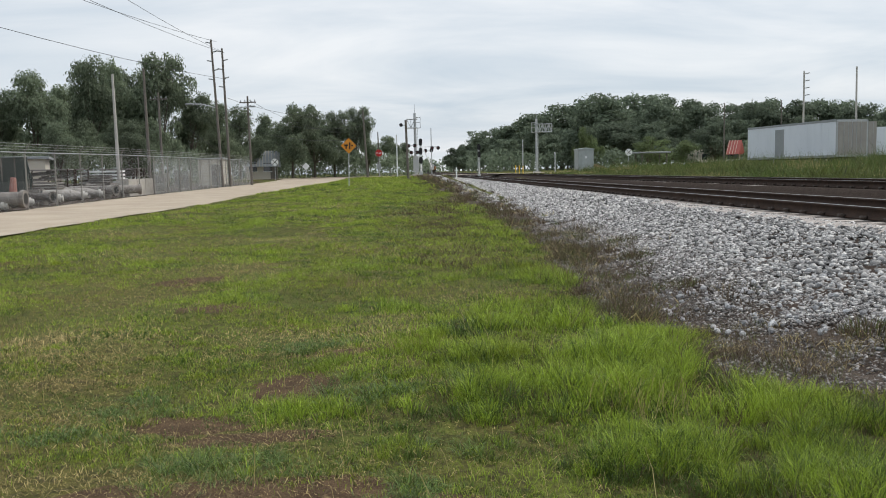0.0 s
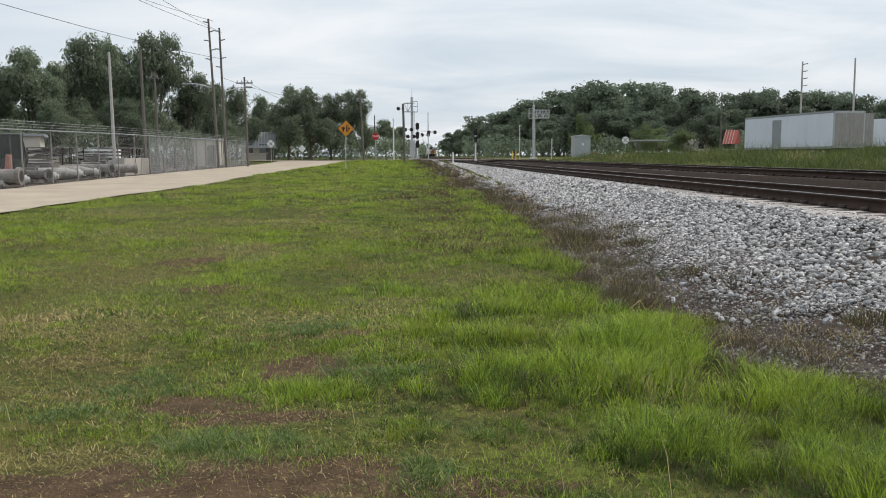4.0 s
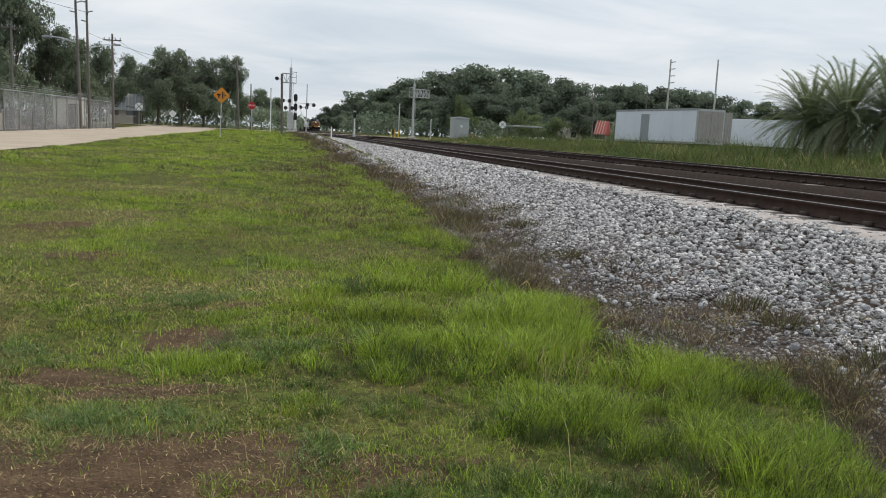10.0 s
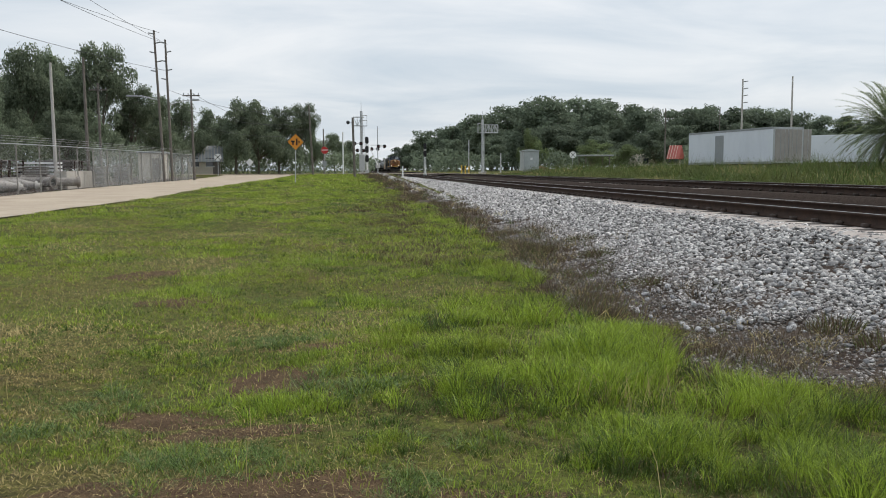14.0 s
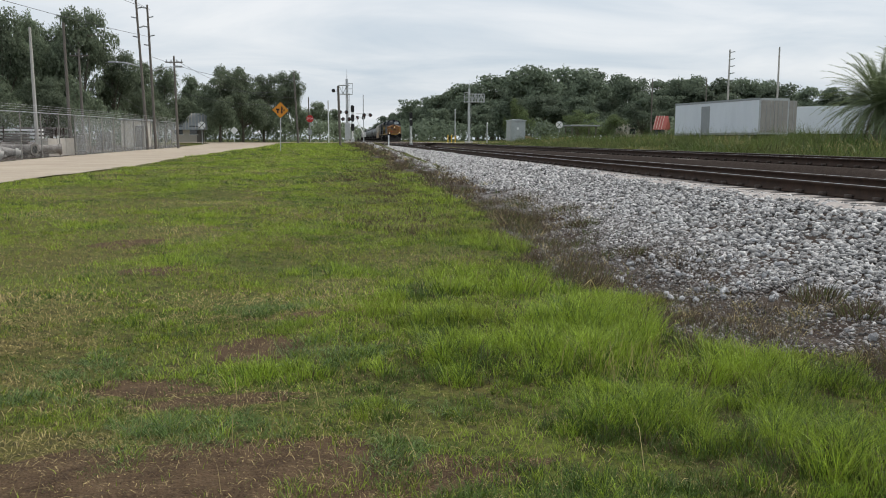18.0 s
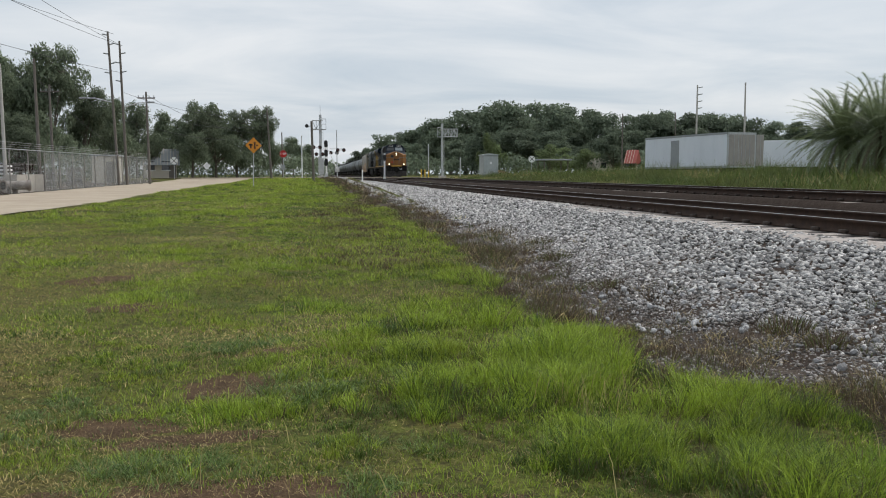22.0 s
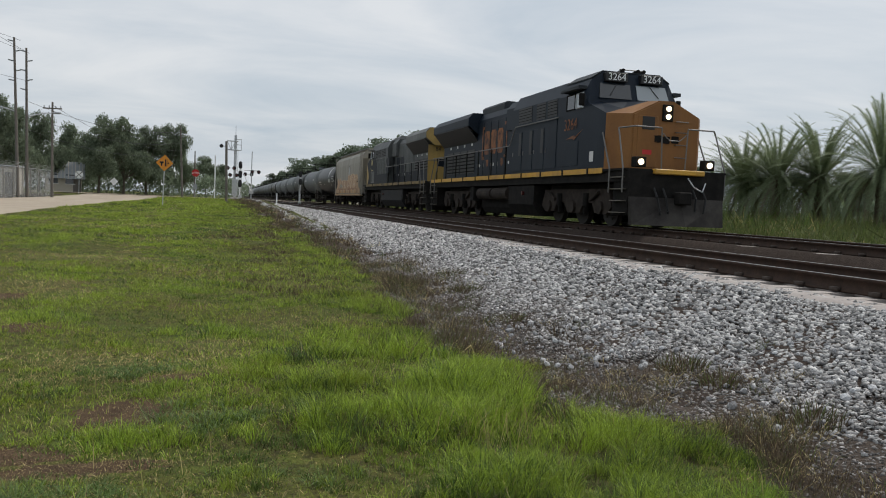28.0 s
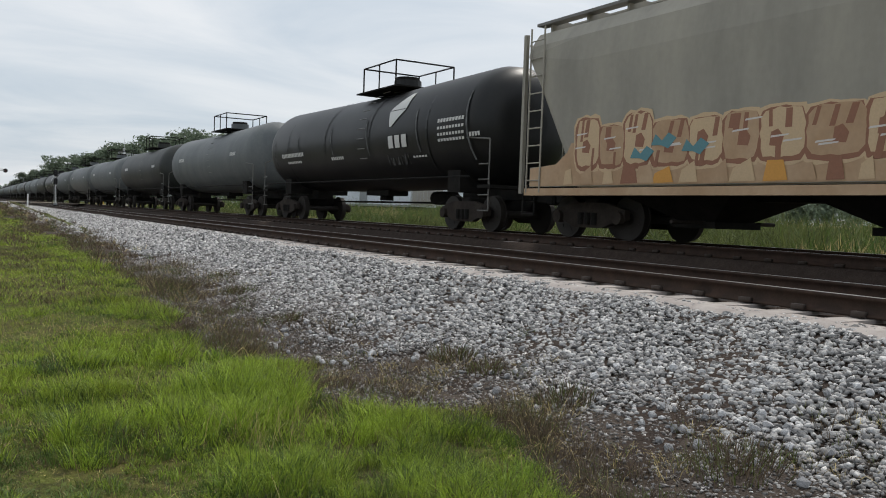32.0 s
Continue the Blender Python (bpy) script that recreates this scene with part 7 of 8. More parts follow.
        # end steps and grab rails
        for end, y in ((1, E0 - 0.2), (-1, -L + 0.75)):
            yy = y - 0.30 * end
            well = part("step_well", B((s * 0.92, yy - 0.42, 0.35), (s * 1.40, yy + 0.42, 1.56)), M_UNDER, t)
            for k in range(4):
                part("step", B((s * 1.40, yy - 0.34, 0.40 + 0.32 * k), (s * 1.56, yy + 0.34, 0.425 + 0.32 * k)), M_STEPW, well)
            part("grab_rail", pipe(bmesh.new(), [(s * 1.56, yy + 0.40 * end, 0.95), (s * 1.56, yy + 0.40 * end, 1.60), (s * 1.50, yy - 0.08 * end, 2.72), (s * 1.2, y, 2.76), (s * 0.40, y, 2.76), (s * 0.36, y, 1.62)], 0.022, 6), M_HANDRAIL, t)
            part("grab_rail", pipe(bmesh.new(), [(s * 1.56, yy - 0.40 * end, 0.95), (s * 1.56, yy - 0.40 * end, 1.62), (s * 1.53, yy - 1.0 * end, 2.66)], 0.022, 6), M_HANDRAIL, t)
            if end > 0:
                can = part("ditch_light", B((s * 1.05 - 0.17, y - 0.12, 1.66), (s * 1.05 + 0.17, y + 0.12, 1.94), 0.02), M_UNDER, t)
                part("lens", R((s * 1.05, y + 0.12, 1.80), (s * 1.05, y + 0.15, 1.80), 0.08, 14), M_LAMP if paint["lit"] else M_GALV, can)
    # ends
    for end, y in ((1, E0), (-1, -L + 0.5)):
        part("end_plate", B((-1.45, y - 0.06, 0.85), (1.45, y + 0.06, 1.60)), M_UNDER, t)
        part("anticlimber", B((-0.75, y - 0.2, 1.48), (0.75, y + 0.2, 1.62), 0.02), stripe if end > 0 else M_UNDER, t)
        plow = bmesh.new()
        o = [(-1.42, 0.85), (1.42, 0.85), (1.38, 0.10), (-1.38, 0.10)]
        vs = [plow.verts.new((x, y + end * (0.08 if z > 0.5 else 0.22), z)) for x, z in o]
        mid = [plow.verts.new((0, y + end * 0.22, 0.85)), plow.verts.new((0, y + end * 0.60, 0.10))]
        back = [plow.verts.new((x, y, z)) for x, z in o]
        plow.faces.new((vs[0], mid[0], mid[1], vs[3])), plow.faces.new((mid[0], vs[1], vs[2], mid[1]))
        plow.faces.new(back)
        plow.faces.new((vs[0], back[0], back[1], vs[1], mid[0])), plow.faces.new((vs[3], mid[1], vs[2], back[2], back[3]))
        plow.faces.new((vs[0], vs[3], back[3], back[0])), plow.faces.new((vs[1], back[1], back[2], vs[2]))
        bmesh.ops.recalc_face_normals(plow, faces=plow.faces)
        part("plow", plow, M_PLOW if end > 0 else M_UNDER, t)
        coupler(t, y, end, 0.5)
        for k, s in enumerate((-0.75, -0.45, 0.45, 0.72)):
            part("air_hose", pipe(bmesh.new(), [(s, y + end * 0.1, 1.1), (s, y + end * 0.3, 0.85), (s * 0.9, y + end * 0.35, 0.5), (s * 0.8, y + end * 0.25, 0.35)], 0.03, 6), M_RUBBER, t)
        part("cable_loop", pipe(bmesh.new(), [(-0.2, y + end * 0.25, 1.4), (-0.35, y + end * 0.35, 1.15), (-0.6, y + end * 0.35, 1.05), (-0.75, y + end * 0.25, 1.3)], 0.018, 5), M_GALV, t)
    part("safety_chain", pipe(bmesh.new(), [(0.36, E0 - 0.2, 2.6), (0.15, E0 - 0.2, 2.42), (-0.15, E0 - 0.2, 2.42), (-0.36, E0 - 0.2, 2.6)], 0.015, 5), M_HANDRAIL, t)
    # tank and reservoirs
    part("fuel_tank", P([(-1.42, 1.22), (1.42, 1.22), (1.42, 0.55), (1.15, 0.16), (-1.15, 0.16), (-1.42, 0.55)], 1, -11.0 if paint["lit"] else -15.4, -8.4), M_UNDER if paint["lit"] else M_TANKGRIME, t)
    if paint["lit"]:
        part("tank_core", P([(-1.05, 1.25), (1.05, 1.25), (1.05, 0.4), (0.9, 0.18), (-0.9, 0.18), (-1.05, 0.4)], 1, -15.4, -11.0), M_UNDER, t)
    for s in (-1, 1):
        for k in range(2 if paint["lit"] else 0):
            part("air_reservoir", R((s * 1.26, -11.2 - 1.95 * k, 0.95), (s * 1.26, -12.95 - 1.95 * k, 0.95), 0.24, 16), M_TRUCK, t)
        part("fuel_filler", R((s * 1.43, -9.4, 0.95), (s * 1.50, -9.4, 0.95), 0.07, 10), M_REDLAMP, t)
        part("battery_box", B((s * 1.1, -15.9, 0.65), (s * 1.45, -15.45, 1.25), 0.02), M_UNDER, t)
    loco_truck(t, -5.6, spin)
    loco_truck(t, -L + 4.6, spin)
    return t


def freight_truck(parent, yc, spin, r=0.43):
    for s in (-1, 1):
        f = part("truck_frame", P([(yc - 1.05, 0.38), (yc - 1.05, 0.58), (yc - 0.45, 0.72), (yc + 0.45, 0.72), (yc + 1.05, 0.58), (yc + 1.05, 0.38), (yc + 0.75, 0.34), (yc + 0.4, 0.22), (yc - 0.4, 0.22), (yc - 0.75, 0.34)], 0, s * 0.92, s * 1.06), M_TRUCK, parent)
        for k in (-0.9, 0.9):
            part("bearing_cap", R((s * 1.0, yc + k, r), (s * 1.14, yc + k, r), 0.13, 12), M_TRUCK, f)
        for k in (-0.2, 0, 0.2):
            part("spring", R((s * 1.07, yc + k, 0.28), (s * 1.07, yc + k, 0.52), 0.07, 8), M_UNDER, f)
    part("bolster", B((-1.0, yc - 0.2, 0.5), (1.0, yc + 0.2, 0.82), 0.03), M_UNDER, parent)
    for k in (-0.9, 0.9):
        wheelset(parent, yc + k, r, spin)


def hopper(spin):
    t = thing("covered_hopper", Matrix(), "grey covered hopper car with graffiti along its tan lower side", "freight car")
    L = 16.9
    y0, y1 = -0.55, -L + 0.55
    side = [(-1.1, 1.0), (-1.52, 1.0), (-1.56, 1.3), (-1.56, 3.45), (-1.50, 3.95), (-1.30, 4.24), (-0.6, 4.42), (0.6, 4.42), (1.30, 4.24), (1.50, 3.95), (1.56, 3.45), (1.56, 1.3), (1.52, 1.0), (1.1, 1.0)]
    # body: sides run full length at the bottom middle and slope in at the ends
    bm = bmesh.new()
    rings = []
    for y, cut in ((y0 - 0.25, 3.75), (y0 - 1.95, 1.0), (y1 + 1.95, 1.0), (y1 + 0.25, 3.75)):
        rings.append([bm.verts.new((x, y, max(z, cut))) for x, z in side])
    for a, b in zip(rings, rings[1:]):
        for k in range(len(side)):
            n = (k + 1) % len(side)
            try:
                bm.faces.new((a[k], b[k], b[n], a[n]))
            except ValueError:
                pass
    bm.faces.new(rings[0]), bm.faces.new(rings[-1][::-1])
    bmesh.ops.recalc_face_normals(bm, faces=bm.faces)
    body = part("body", bm, M_HOPGREY, t)
    notch = [(0.45, 1.02), (0.45, 1.42), (1.30, 1.44), (1.62, 1.62), (1.80, 1.95), (1.82, 2.25), (1.70, 2.55), (1.42, 2.90), (1.05, 3.18), (0.70, 3.36), (0.45, 3.44)]
    side_cut = [(y0 - a, z) for a, z in notch] + [(y1 + a, z) for a, z in reversed(notch)]
    for s in (-1, 1):
        skin = part("side_sheet", P(side_cut, 0, s * 1.561, s * 1.575), M_HOPGREY, body)
        tan = part("tan_lower_side", P([(y0 - 0.47, 1.03), (y0 - 0.47, 1.40), (y0 - 1.32, 1.46), (y0 - 1.66, 1.68), (y0 - 1.84, 2.02), (-2.6, 2.42), (-3.0, 2.55), (-5.4, 2.42), (-6.3, 2.2), (-7.0, 1.9), (-8.0, 2.02), (-10.6, 1.95), (-12.2, 2.0), (-13.6, 1.85), (y1 + 1.78, 1.86), (y1 + 1.66, 1.68), (y1 + 1.32, 1.46), (y1 + 0.47, 1.40), (y1 + 0.47, 1.03)], 0, s * 1.576, s * 1.582), M_HOPTAN, body, "tan painted lower side")
        graffiti(tan, s)
        part("logo_panel", P([(-7.20, 2.26), (-6.62, 2.95), (-7.0, 3.40), (-7.54, 2.86)], 0, s * 1.576, s * 1.583), M_UNDER, body, "dark diamond-shaped emblem")
        part("logo_field", P([(-7.16, 2.40), (-6.72, 2.95), (-7.0, 3.28), (-7.10, 2.95)], 0, s * 1.5835, s * 1.586), M_GREYP, body)
        part("logo_leaf", P([(-7.20, 2.34), (-7.10, 2.95), (-7.02, 3.24), (-7.30, 3.02), (-7.46, 2.80), (-7.38, 2.5)], 0, s * 1.5865, s * 1.589), M_DECAL, body)
        part("side_sill", B((s * 1.40, y1 + 0.3, 0.84), (s * 1.60, y0 - 0.3, 0.985)), M_HOPTAN, t)
        for end, ye in ((1, y0 - 0.12), (-1, y1 + 0.12)):
            part("corner_post", B((s * 1.50, ye - 0.045, 0.88), (s * 1.58, ye + 0.045, 4.22)), M_HOPGREY, t)
            lad = bmesh.new()
            for q in range(9):
                rod(lad, (s * 1.60, ye - 0.25 * end, 1.15 + 0.36 * q), (s * 1.60, ye - 0.70 * end, 1.15 + 0.36 * q), 0.015, 5)
            for o in (0.25, 0.70):
                rod(lad, (s * 1.60, ye - o * end, 0.9), (s * 1.60, ye - o * end, 4.3), 0.02, 5)
            part("side_ladder", lad, M_HOPGREY, t)
            part("end_sheet_brace", R((s * 1.5, ye - 0.1 * end, 4.0), (s * 1.5, ye - 2.3 * end, 1.4), 0.035, 6), M_HOPGREY, t)
            part("stirrup", pipe(bmesh.new(), [(s * 1.56, ye - 0.1 * end, 0.9), (s * 1.56, ye - 0.1 * end, 0.45), (s * 1.56, ye - 0.5 * end, 0.45), (s * 1.56, ye - 0.5 * end, 0.9)], 0.02, 5), M_UNDER, t)
    for end, ye in ((1, y0), (-1, y1)):
        part("end_platform", B((-1.5, min(ye, ye - 1.9 * end), 0.9), (1.5, max(ye, ye - 1.9 * end), 1.02)), M_UNDER, t)
        lad = bmesh.new()
        for q in range(9):
            rod(lad, (-0.4, ye - 0.05 * end, 1.2 + 0.36 * q), (0.4, ye - 0.05 * end, 1.2 + 0.36 * q), 0.015, 5)
        for o in (-0.4, 0.4):
            rod(lad, (o, ye - 0.05 * end, 1.0), (o, ye - 0.05 * end, 4.35), 0.02, 5)
        part("end_ladder", lad, M_HOPGREY, t)
        coupler(t, ye + 0.0, end, 0.30 if end > 0 else 0.75)
        freight_truck(t, ye - 1.75 * end, spin)
    walkway = part("roof_walkway", B((-0.5, y1 + 0.1, 4.54), (0.5, y0 - 0.1, 4.58)), M_HOPGREY, t)
    for k in range(14):
        y = y0 - 0.4 - 1.15 * k
        part("walkway_bracket", B((-1.15, y - 0.03, 4.30), (1.15, y + 0.03, 4.54)), M_HOPGREY, walkway)
    for s in (-1.15, 1.15):
        part("edge_runner", B((s - 0.12, y1 + 0.1, 4.44), (s + 0.12, y0 - 0.1, 4.50)), M_HANDRAIL, walkway)
    for k in range(4):
        part("roof_hatch", R((0, -2.6 - 3.7 * k, 4.4), (0, -2.6 - 3.7 * k, 4.53), 0.36, 16), M_HOPGREY, t)
    for k in range(3):
        y = -4.6 - 3.85 * k
        bay = bmesh.new()
        a = [bay.verts.new(v) for v in ((-1.3, y - 1.5, 0.99), (1.3, y - 1.5, 0.99), (1.3, y + 1.5, 0.99), (-1.3, y + 1.5, 0.99))]
        b = [bay.verts.new(v) for v in ((-0.5, y - 0.4, 0.42), (0.5, y - 0.4, 0.42), (0.5, y + 0.4, 0.42), (-0.5, y + 0.4, 0.42))]
        bay.faces.new(a), bay.faces.new(b[::-1])
        for q in range(4):
            bay.faces.new((a[q], b[q], b[(q + 1) % 4], a[(q + 1) % 4]))
        bmesh.ops.recalc_face_normals(bay, faces=bay.faces)
        bay = part("hopper_bay", bay, M_UNDER, t)
        part("outlet_gate", B((-0.6, y - 0.5, 0.30), (0.6, y + 0.5, 0.42)), M_UNDER, bay)
        part("gate_shaft", R((-1.35, y + 0.2, 0.40), (1.35, y + 0.2, 0.40), 0.035, 8), M_TRUCK, bay)
    part("center_sill", B((-0.3, y1, 0.78), (0.3, y0, 1.05)), M_UNDER, t)
    return t


def graffiti(parent, s):
    """Tall sprayed block shapes with brown edges over a peach cloud, as thin paint layers; no readable words."""
    rng = random.Random(77 if s > 0 else 78)
    layer = [0]

    def coat(name, outline, base, material, label=""):
        layer[0] += 1
        o = base + 0.00004 * layer[0]
        part(name, P(outline, 0, s * o, s * (o + 0.0015)), material, parent, label)

    def blob(cx, cz, w, h, jag):
        pts = []
        for q in range(22):
            a = 6.2832 * q / 22
            c, si = math.cos(a), math.sin(a)
            m = (abs(c) ** 5 + abs(si) ** 5) ** 0.2
            k = 1 + rng.uniform(-jag, jag)
            pts.append((cx + w / 2 * c / m * k, cz + h / 2 * si / m * k))
        return pts

    y, k = -2.75, 0
    while y > -14.0:
        front_half = y > -7.2
        w = rng.uniform(0.85, 1.15) if front_half else rng.uniform(0.6, 0.95)
        h = (rng.uniform(1.05, 1.30) if front_half else rng.uniform(0.75, 0.95)) * (0.85 if y > -3.2 else 1.0)
        cx, z0 = y - w / 2, 1.34
        lean = rng.uniform(-0.10, 0.14)
        coat("sprayed_halo", blob(cx, z0 + h / 2, w * 1.16, h * 1.16, 0.05), 1.5825, M_SPRAY[1])
        coat("sprayed_edge", blob(cx, z0 + h / 2, w * 1.04, h * 1.05, 0.05), 1.5850, M_SPRAY[0])
        coat("sprayed_face", blob(cx + 0.02, z0 + h / 2 + 0.03, w * 0.93, h * 0.93, 0.05), 1.5875, M_SPRAY[1] if k % 2 else M_HOPTAN)
        # notches and counters cut the face into thick strokes
        for q in range(3):
            u = cx + w * (0.22 - 0.24 * q) + rng.uniform(-0.06, 0.06)
            top = rng.random() < 0.5
            v0, v1 = (z0 + h * rng.uniform(0.55, 0.70), z0 + h * 0.98) if top else (z0 - 0.02, z0 + h * rng.uniform(0.28, 0.45))
            b = rng.uniform(0.035, 0.075)
            coat("sprayed_notch", [(u - b, v0), (u + b * 0.6, v0), (u + b + lean * 0.4, v1), (u - b * 0.5 + lean * 0.4, v1)], 1.5900, M_SPRAY[0])
        u, v = cx + rng.uniform(-0.15, 0.12) * w, z0 + h * rng.uniform(0.42, 0.58)
        coat("sprayed_counter", [(u - 0.11, v - 0.10), (u + 0.09, v - 0.12), (u + 0.13, v + 0.02), (u + 0.03, v + 0.14), (u - 0.09, v + 0.10)], 1.5905, M_SPRAY[0])
        for q in range(2):
            u, v = cx + rng.uniform(-0.35, 0.35) * w, z0 + h * rng.uniform(0.25, 0.85)
            coat("sprayed_glint", [(u - 0.16, v), (u + 0.14, v + 0.02), (u + 0.16, v + 0.045), (u - 0.14, v + 0.03)], 1.5910, M_SPRAY[4])
        y -= w * 0.97
        k += 1
    # the orange band under the shapes, with their smeared feet
    for q in range(26):
        u, w = -1.6 - 0.52 * q + rng.uniform(-0.15, 0.15), rng.uniform(0.22, 0.55)
        coat("sprayed_foot", [(u - w / 2, 1.05), (u + w / 2, 1.06), (u + w * 0.3, rng.uniform(1.28, 1.42)), (u - w * 0.35, rng.uniform(1.22, 1.40))], 1.5895, M_SPRAY[(3, 1, 0, 1)[q % 4]] if q % 3 else M_HOPTAN)
    for u, v in ((-12.1, 1.75), (-12.6, 1.55), (-11.4, 1.62)):
        coat("sprayed_tag", [(u - 0.30, v - 0.05), (u - 0.20, v + 0.14), (u - 0.05, v + 0.02), (u + 0.1, v + 0.15), (u + 0.28, v + 0.05), (u + 0.10, v - 0.12), (u - 0.06, v - 0.06)], 1.5940, M_SPRAY[2])
    m = M_UNDER
    for pts in ([(-2.32, 2.16), (-2.26, 2.16), (-2.28, 1.82), (-2.34, 1.82)], [(-2.60, 2.16), (-2.54, 2.16), (-2.58, 1.94), (-2.64, 1.94)], [(-2.70, 1.97), (-2.20, 1.97), (-2.20, 1.92), (-2.70, 1.92)], [(-2.86, 2.16), (-2.80, 2.16), (-2.82, 1.82), (-2.88, 1.82)]):
        coat("sprayed_scrawl", pts, 1.5950, m, "thin black sprayed scrawl")


def tank_car(style, spin, near_car=True):
    """style 0: black, 1: grey, 2: dusty black."""
    name = {0: "glossy black tank car with a railed dome and faded white stencils", 1: "grey tank car with a railed dome", 2: "dusty black tank car with a railed dome"}[style]
    t = thing("tank_car", Matrix(), name, "tank car", "tank cars of the train")
    L = 17.2
    DY = -7.4
    paint = M_TANK[style]
    bm = bmesh.new()
    zc, r, n = 2.62, 1.50, 40
    ends = [(-0.75, 0.35), (-0.80, 0.78), (-0.98, 1.18), (-1.28, 1.42), (-1.65, 1.50)]
    prof = ends + [(-5.0, 1.50), (-8.6, 1.50), (-12.2, 1.50)] + [(-L - y, rr) for y, rr in reversed(ends)]
    rings = []
    for y, rr in prof:
        sag = -0.10 * (1 - abs(y + L / 2) / (L / 2))
        rings.append([bm.verts.new((rr * math.cos(6.2832 * k / n), y, zc + sag + rr * math.sin(6.2832 * k / n))) for k in range(n)])
    for a, b in zip(rings, rings[1:]):
        for k in range(n):
            bm.faces.new((a[k], b[k], b[(k + 1) % n], a[(k + 1) % n]))
    bm.faces.new(rings[0]), bm.faces.new(rings[-1][::-1])
    bmesh.ops.recalc_face_normals(bm, faces=bm.faces)
    for f in bm.faces:
        f.smooth = len(f.verts) == 4
    barrel = part("barrel", bm, paint, t)
    for y in (-3.4, -6.9, -10.3, -13.8):
        band = bmesh.new()
        rr = 1.512
        vs = []
        for k in range(n + 1):
            a = 6.2832 * k / n
            vs.append((band.verts.new((rr * math.cos(a), y, zc - 0.06 + rr * math.sin(a))), band.verts.new((rr * math.cos(a), y - 0.09, zc - 0.06 + rr * math.sin(a)))))
        for a, b in zip(vs, vs[1:]):
            band.faces.new((a[0], b[0], b[1], a[1]))
        part("weld_band", band, paint, barrel)
    dome = part("dome", R((0, DY, 4.0), (0, DY, 4.42), 0.42, 18), paint, t)
    part("dome_lid", R((0, DY, 4.42), (0, DY, 4.52), 0.36, 16), M_UNDER, dome)
    part("valve_box", R((0, DY - 0.9, 4.0), (0, DY - 0.9, 4.28), 0.22, 14), M_UNDER, dome)
    plat = part("dome_platform", B((-1.0, DY - 1.6, 4.06), (1.0, DY + 1.2, 4.10)), M_UNDER, t)
    for y in (DY - 1.1, DY + 1.1):
        part("end_guard_rail", pipe(bmesh.new(), [(-0.98, y, 4.08), (-0.98, y, 4.82), (0.98, y, 4.82), (0.98, y, 4.08)], 0.024, 6), M_UNDER, plat)
    for s in (-1, 1):
        part("rail_post", R((s * 0.98, DY, 4.08), (s * 0.98, DY, 4.82), 0.022, 5), M_UNDER, plat)
        part("guard_rail", R((s * 0.98, DY - 1.1, 4.82), (s * 0.98, DY + 1.1, 4.82), 0.024, 6), M_UNDER, plat)
        lad = bmesh.new()
        for k in range(9):
            a = radians(-25 + 11 * k)
            rod(lad, (s * (1.56 * math.cos(a)), DY - 0.25, zc + 1.56 * math.sin(a)), (s * (1.56 * math.cos(a)), DY + 0.25, zc + 1.56 * math.sin(a)), 0.014, 4)
        part("side_ladder", lad, M_HANDRAIL, t)
        part("side_running_rail", R((s * 1.53, -1.2, 1.30), (s * 1.53, -L + 1.2, 1.30), 0.022, 5), M_UNDER, t)
        if near_car:
            if style == 0:
                for k, (y, z, w, h) in enumerate(((-12.3, 2.30, 2.2, 0.14), (-12.6, 2.05, 1.4, 0.08), (-4.55, 2.34, 1.2, 0.34), (-0.9, 2.3, 0.5, 0.10), (-1.6, 2.72, 1.3, 0.09), (-1.6, 2.54, 1.3, 0.07), (-1.6, 2.38, 1.3, 0.07), (-1.6, 2.24, 1.3, 0.07), (-8.9, 2.05, 1.0, 0.10), (-3.6, 1.9, 0.8, 0.05))):
                    stencil(barrel, s, y, z, w, h, zc, k == 2)
                leaf = part("leaf_mark", arc_patch([(-4.92, 49), (-5.08, 49), (-5.80, 27), (-4.84, 26)], s, zc, 1.515), M_DECAL, barrel, "faded white leaf-shaped patch")
                part("leaf_tip", arc_patch([(-4.84, 26), (-5.80, 27), (-5.58, 8), (-5.46, 8)], s, zc, 1.515), M_DECAL, leaf)
                for y, up, down in ((-1.45, 33, -34), (-3.95, 22, -22), (-7.05, 21, -21), (-9.75, 18, -16), (-12.75, 14, -14), (-15.2, 14, -24)):
                    part("weld_scuff", arc_patch([(y - 0.10, up), (y - 0.17, up), (y + 0.05, down), (y + 0.12, down)], s, zc, 1.513), M_SCUFF, barrel, "chalky curved scuff down the barrel")
                rng = random.Random(5)
                for k in range(9):
                    y, z = -4.6 - 0.15 * k, 1.78 + rng.uniform(-0.05, 0.05)
                    part("sprayed_scrawl", arc_patch([(y, -24 + rng.uniform(-2, 2)), (y - 0.04, -24), (y - 0.10 + rng.uniform(-0.12, 0.12), -34), (y - 0.05, -34 + rng.uniform(-2, 2))], s, zc, 1.513), M_SCUFF, barrel)
            else:
                stencil(barrel, s, -2.9, 2.7, 0.9, 0.15, zc, False)
                stencil(barrel, s, -12.6, 2.75, 1.2, 0.18, zc, False)
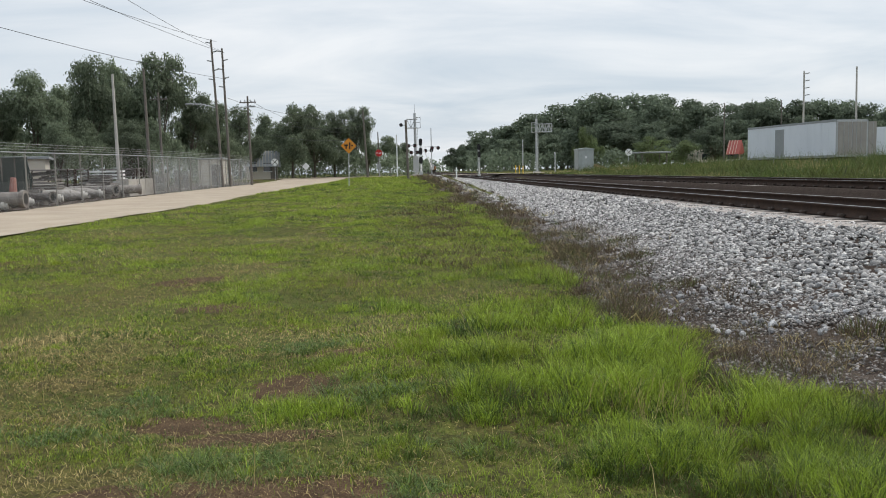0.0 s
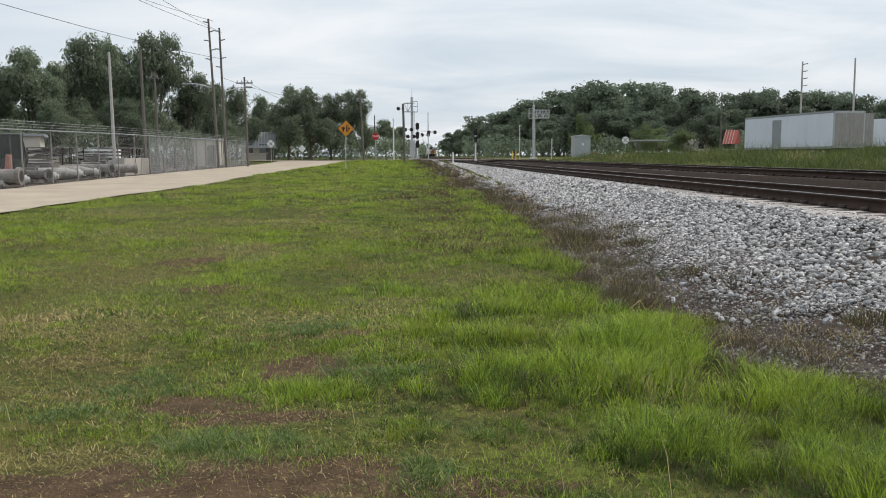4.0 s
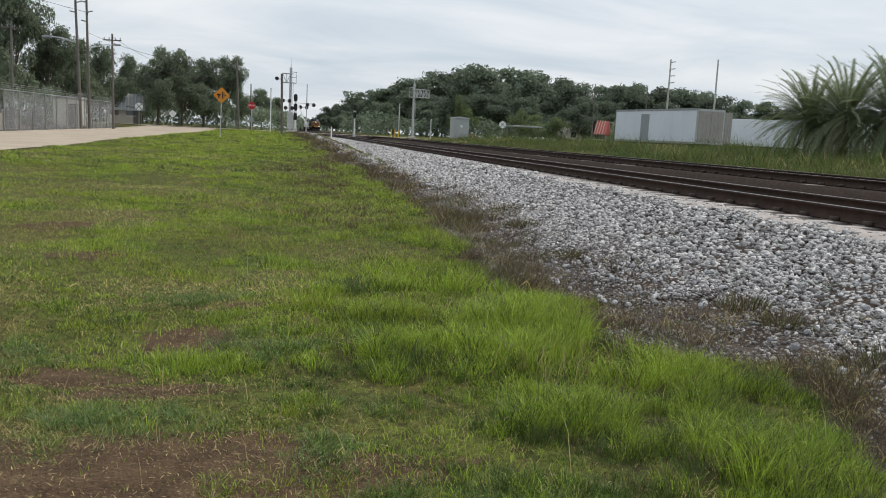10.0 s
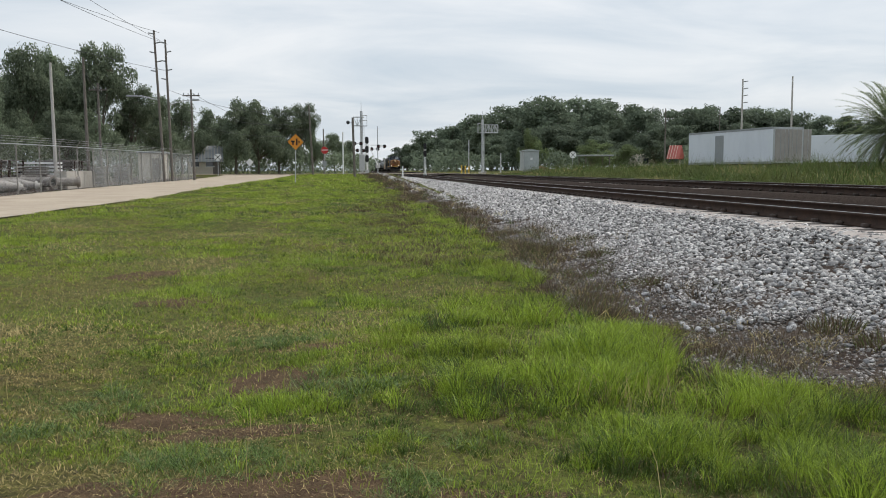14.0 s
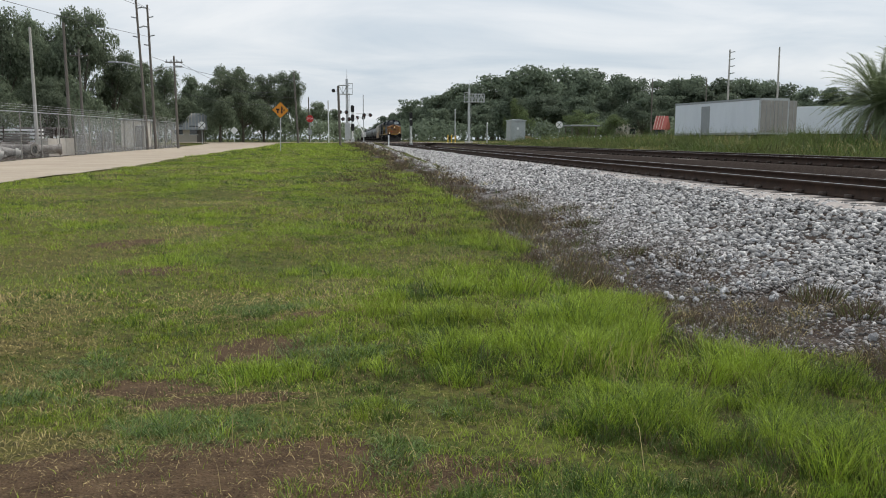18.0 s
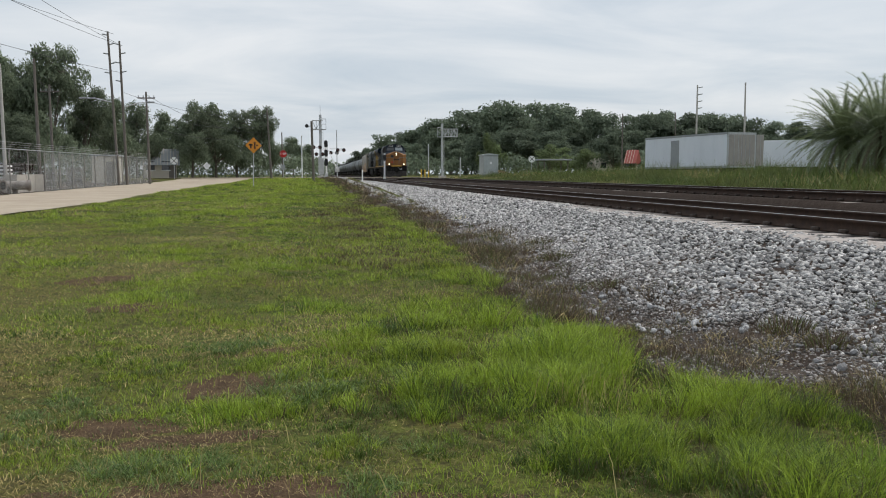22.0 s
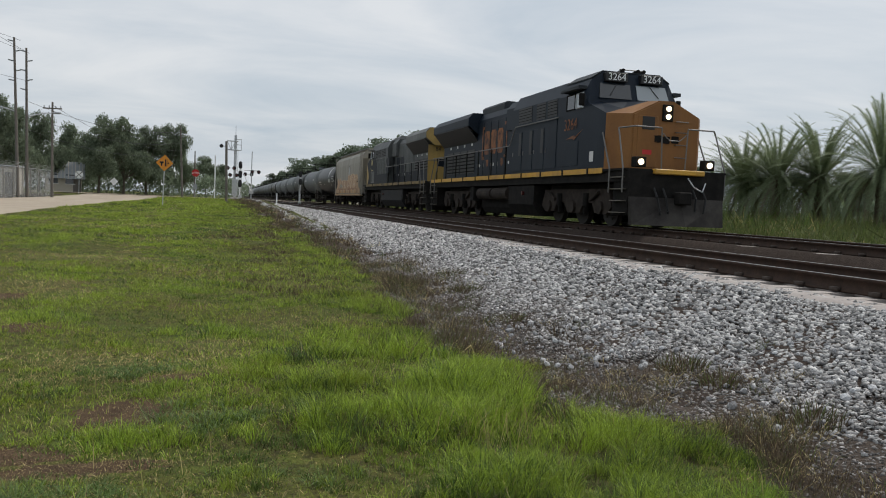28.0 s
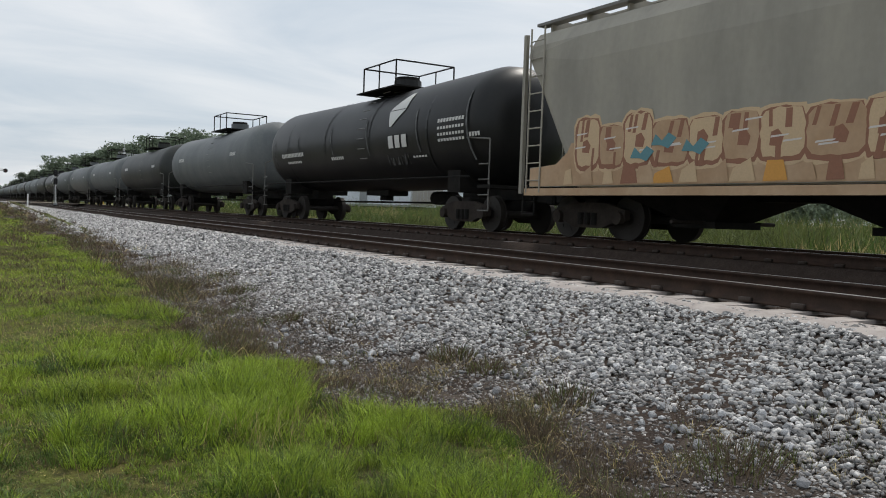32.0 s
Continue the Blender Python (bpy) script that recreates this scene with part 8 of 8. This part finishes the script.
    for end, ye in ((1, -0.45), (-1, -L + 0.45)):
        part("stub_sill", B((-0.3, min(ye, ye - 3.0 * end), 0.78), (0.3, max(ye, ye - 3.0 * end), 1.12)), M_UNDER, t)
        part("end_platform", B((-1.45, min(ye, ye - 0.55 * end), 1.02), (1.45, max(ye, ye - 0.55 * end), 1.10)), M_UNDER, t)
        for s in (-1, 1):
            part("saddle", B((s * 0.25, ye - 2.1 * end - 0.3, 0.95), (s * 1.15, ye - 2.1 * end + 0.3, 1.5)), M_UNDER, t)
            part("end_handrail", pipe(bmesh.new(), [(s * 1.42, ye - 0.1 * end, 0.5), (s * 1.42, ye - 0.1 * end, 2.15), (s * 1.42, ye - 1.2 * end, 2.25)], 0.02, 5), M_HANDRAIL, t)
            lad = bmesh.new()
            for k in range(4):
                rod(lad, (s * 1.45, ye - 0.05 * end, 0.5 + 0.36 * k), (s * 1.45, ye - 0.5 * end, 0.5 + 0.36 * k), 0.016, 4)
            part("end_steps", lad, M_HANDRAIL, t)
        coupler(t, ye, end)
        freight_truck(t, ye - 1.75 * end, spin)
    part("bottom_outlet", R((0, -L / 2, 0.75), (0, -L / 2, 1.15), 0.22, 14), M_UNDER, t)
    part("skid", B((-0.35, -L / 2 - 0.8, 0.9), (0.35, -L / 2 + 0.8, 1.08)), M_UNDER, t)
    part("brake_cylinder", R((-0.5, -5.2, 0.85), (-0.5, -6.3, 0.85), 0.2, 12), M_UNDER, t)
    part("brake_rod", R((-0.2, -4.0, 0.7), (-0.2, -13.0, 0.7), 0.03, 6), M_UNDER, t)
    return t


def arc_patch(pts, s, zc, rr):
    """A thin patch on the barrel: corners as (y, degrees up from the side)."""
    bm = bmesh.new()
    (ya, a0), (yb, _), (yc, a1), (yd, _) = pts
    rows = []
    for k in range(7):
        u = k / 6
        a = radians(a0 + (a1 - a0) * u)
        y0, y1 = ya + (yd - ya) * u, yb + (yc - yb) * u
        rows.append([bm.verts.new((s * q * math.cos(a), y, zc - 0.06 + q * math.sin(a))) for q in (rr, rr + 0.004) for y in (y0, y1)])
    for a, b in zip(rows, rows[1:]):
        bm.faces.new((a[2], b[2], b[3], a[3]))
        bm.faces.new((a[0], a[1], b[1], b[0]))
    bmesh.ops.recalc_face_normals(bm, faces=bm.faces)
    return bm


def stencil(parent, s, y, z, w, h, zc, big):
    """A row of short painted bars standing for writing too small to read."""
    n = 3 if big else max(4, int(w / 0.14))
    a = math.degrees(math.asin(max(-0.95, min(0.95, (z - zc + 0.06) / 1.5))))
    da = math.degrees(h / 1.5)
    for k in range(n):
        y0 = y - w * k / n
        part("stencil_bar", arc_patch([(y0, a + da / 2), (y0 - w / n * 0.7, a + da / 2), (y0 - w / n * 0.7, a - da / 2), (y0, a - da / 2)], s, zc, 1.514), M_DECAL, parent)


PAINT_LEAD = dict(length=23.25, body=M_NAVY, roof=M_NAVYROOF, nose=M_NOSE, stripe=M_LOCOY, cab=M_NAVY, wings=M_NAVY, rear=M_NAVY, nose_label="amber nose with worn dark emblem", rear_label="dark blue rear panel", emblem=M_UNDER, lit=True, number="3264", side_number="3264", digits=M_LOGO, mark=M_LOGO)
PAINT_TRAIL = dict(length=22.25, body=M_LOCOGREY, roof=M_COWLGREY, nose=M_LOCOYEL, stripe=M_DULLY, cab=M_LOCOGREY, wings=M_COWLGREY, rear=M_LOCOYEL, nose_label="dull yellow nose", rear_label="dull yellow rear panel", emblem=M_LOCOBLUE, lit=False, number="84", side_number="84", digits=M_PALEYEL, mark=M_LOCOBLUE)
TRAIN = []
spin = []
TRAIN.append((locomotive("lead_locomotive", "dark blue diesel locomotive with an amber nose and lit headlights", PAINT_LEAD, spin), 0.0, False, spin))
spin = []
TRAIN.append((locomotive("second_locomotive", "grey and blue diesel locomotive with a yellow end, coupled backwards", PAINT_TRAIL, spin), 45.75, True, spin))
spin = []
TRAIN.append((hopper(spin), 44.35, False, spin))
order = [0, 1, 2, 1, 1, 1, 0, 2, 1, 1, 0, 1, 2, 1, 0, 1, 1, 2, 1, 0, 1, 2]
first = {}
for k, style in enumerate(order):
    back = 61.5 + 17.75 * k
    if style not in first:
        spin = []
        first[style] = tank_car(style, spin)
        TRAIN.append((first[style], back, False, spin))
    else:
        ob = copy_thing(first[style], Matrix())
        TRAIN.append((ob, back, False, []))

SPEED, FRONT28 = 16.2, 18.65


def front(t):
    """Where the leading end of the train is along the line at t seconds."""
    return FRONT28 - SPEED * (t - 28.0)


def on_line(y, z=FAR_Z, turn=180.0):
    slope = float(bend(y + 1) - bend(y - 1)) / 2
    return pose(FAR_X + float(bend(y)), y, z, 0, 0, turn - math.degrees(math.atan(slope)))


def motions():
    for ob, back, reverse, spin in TRAIN:
        rows = []
        for k in range(17):
            t = 2.0 * k
            y = front(t) + back
            rows.append((t, on_line(y, FAR_Z, 0.0 if reverse else 180.0)))
        walk(ob, rows)
        for wheel, y, r in spin[:6]:
            turn = math.degrees(SPEED / 30.0 / r) * (1 if reverse else -1)
            walk(wheel, [(k / 30.0, pose(0, y, r, turn * k, 0, 0)) for k in range(961)])


nearest_stones(BED)
motions()
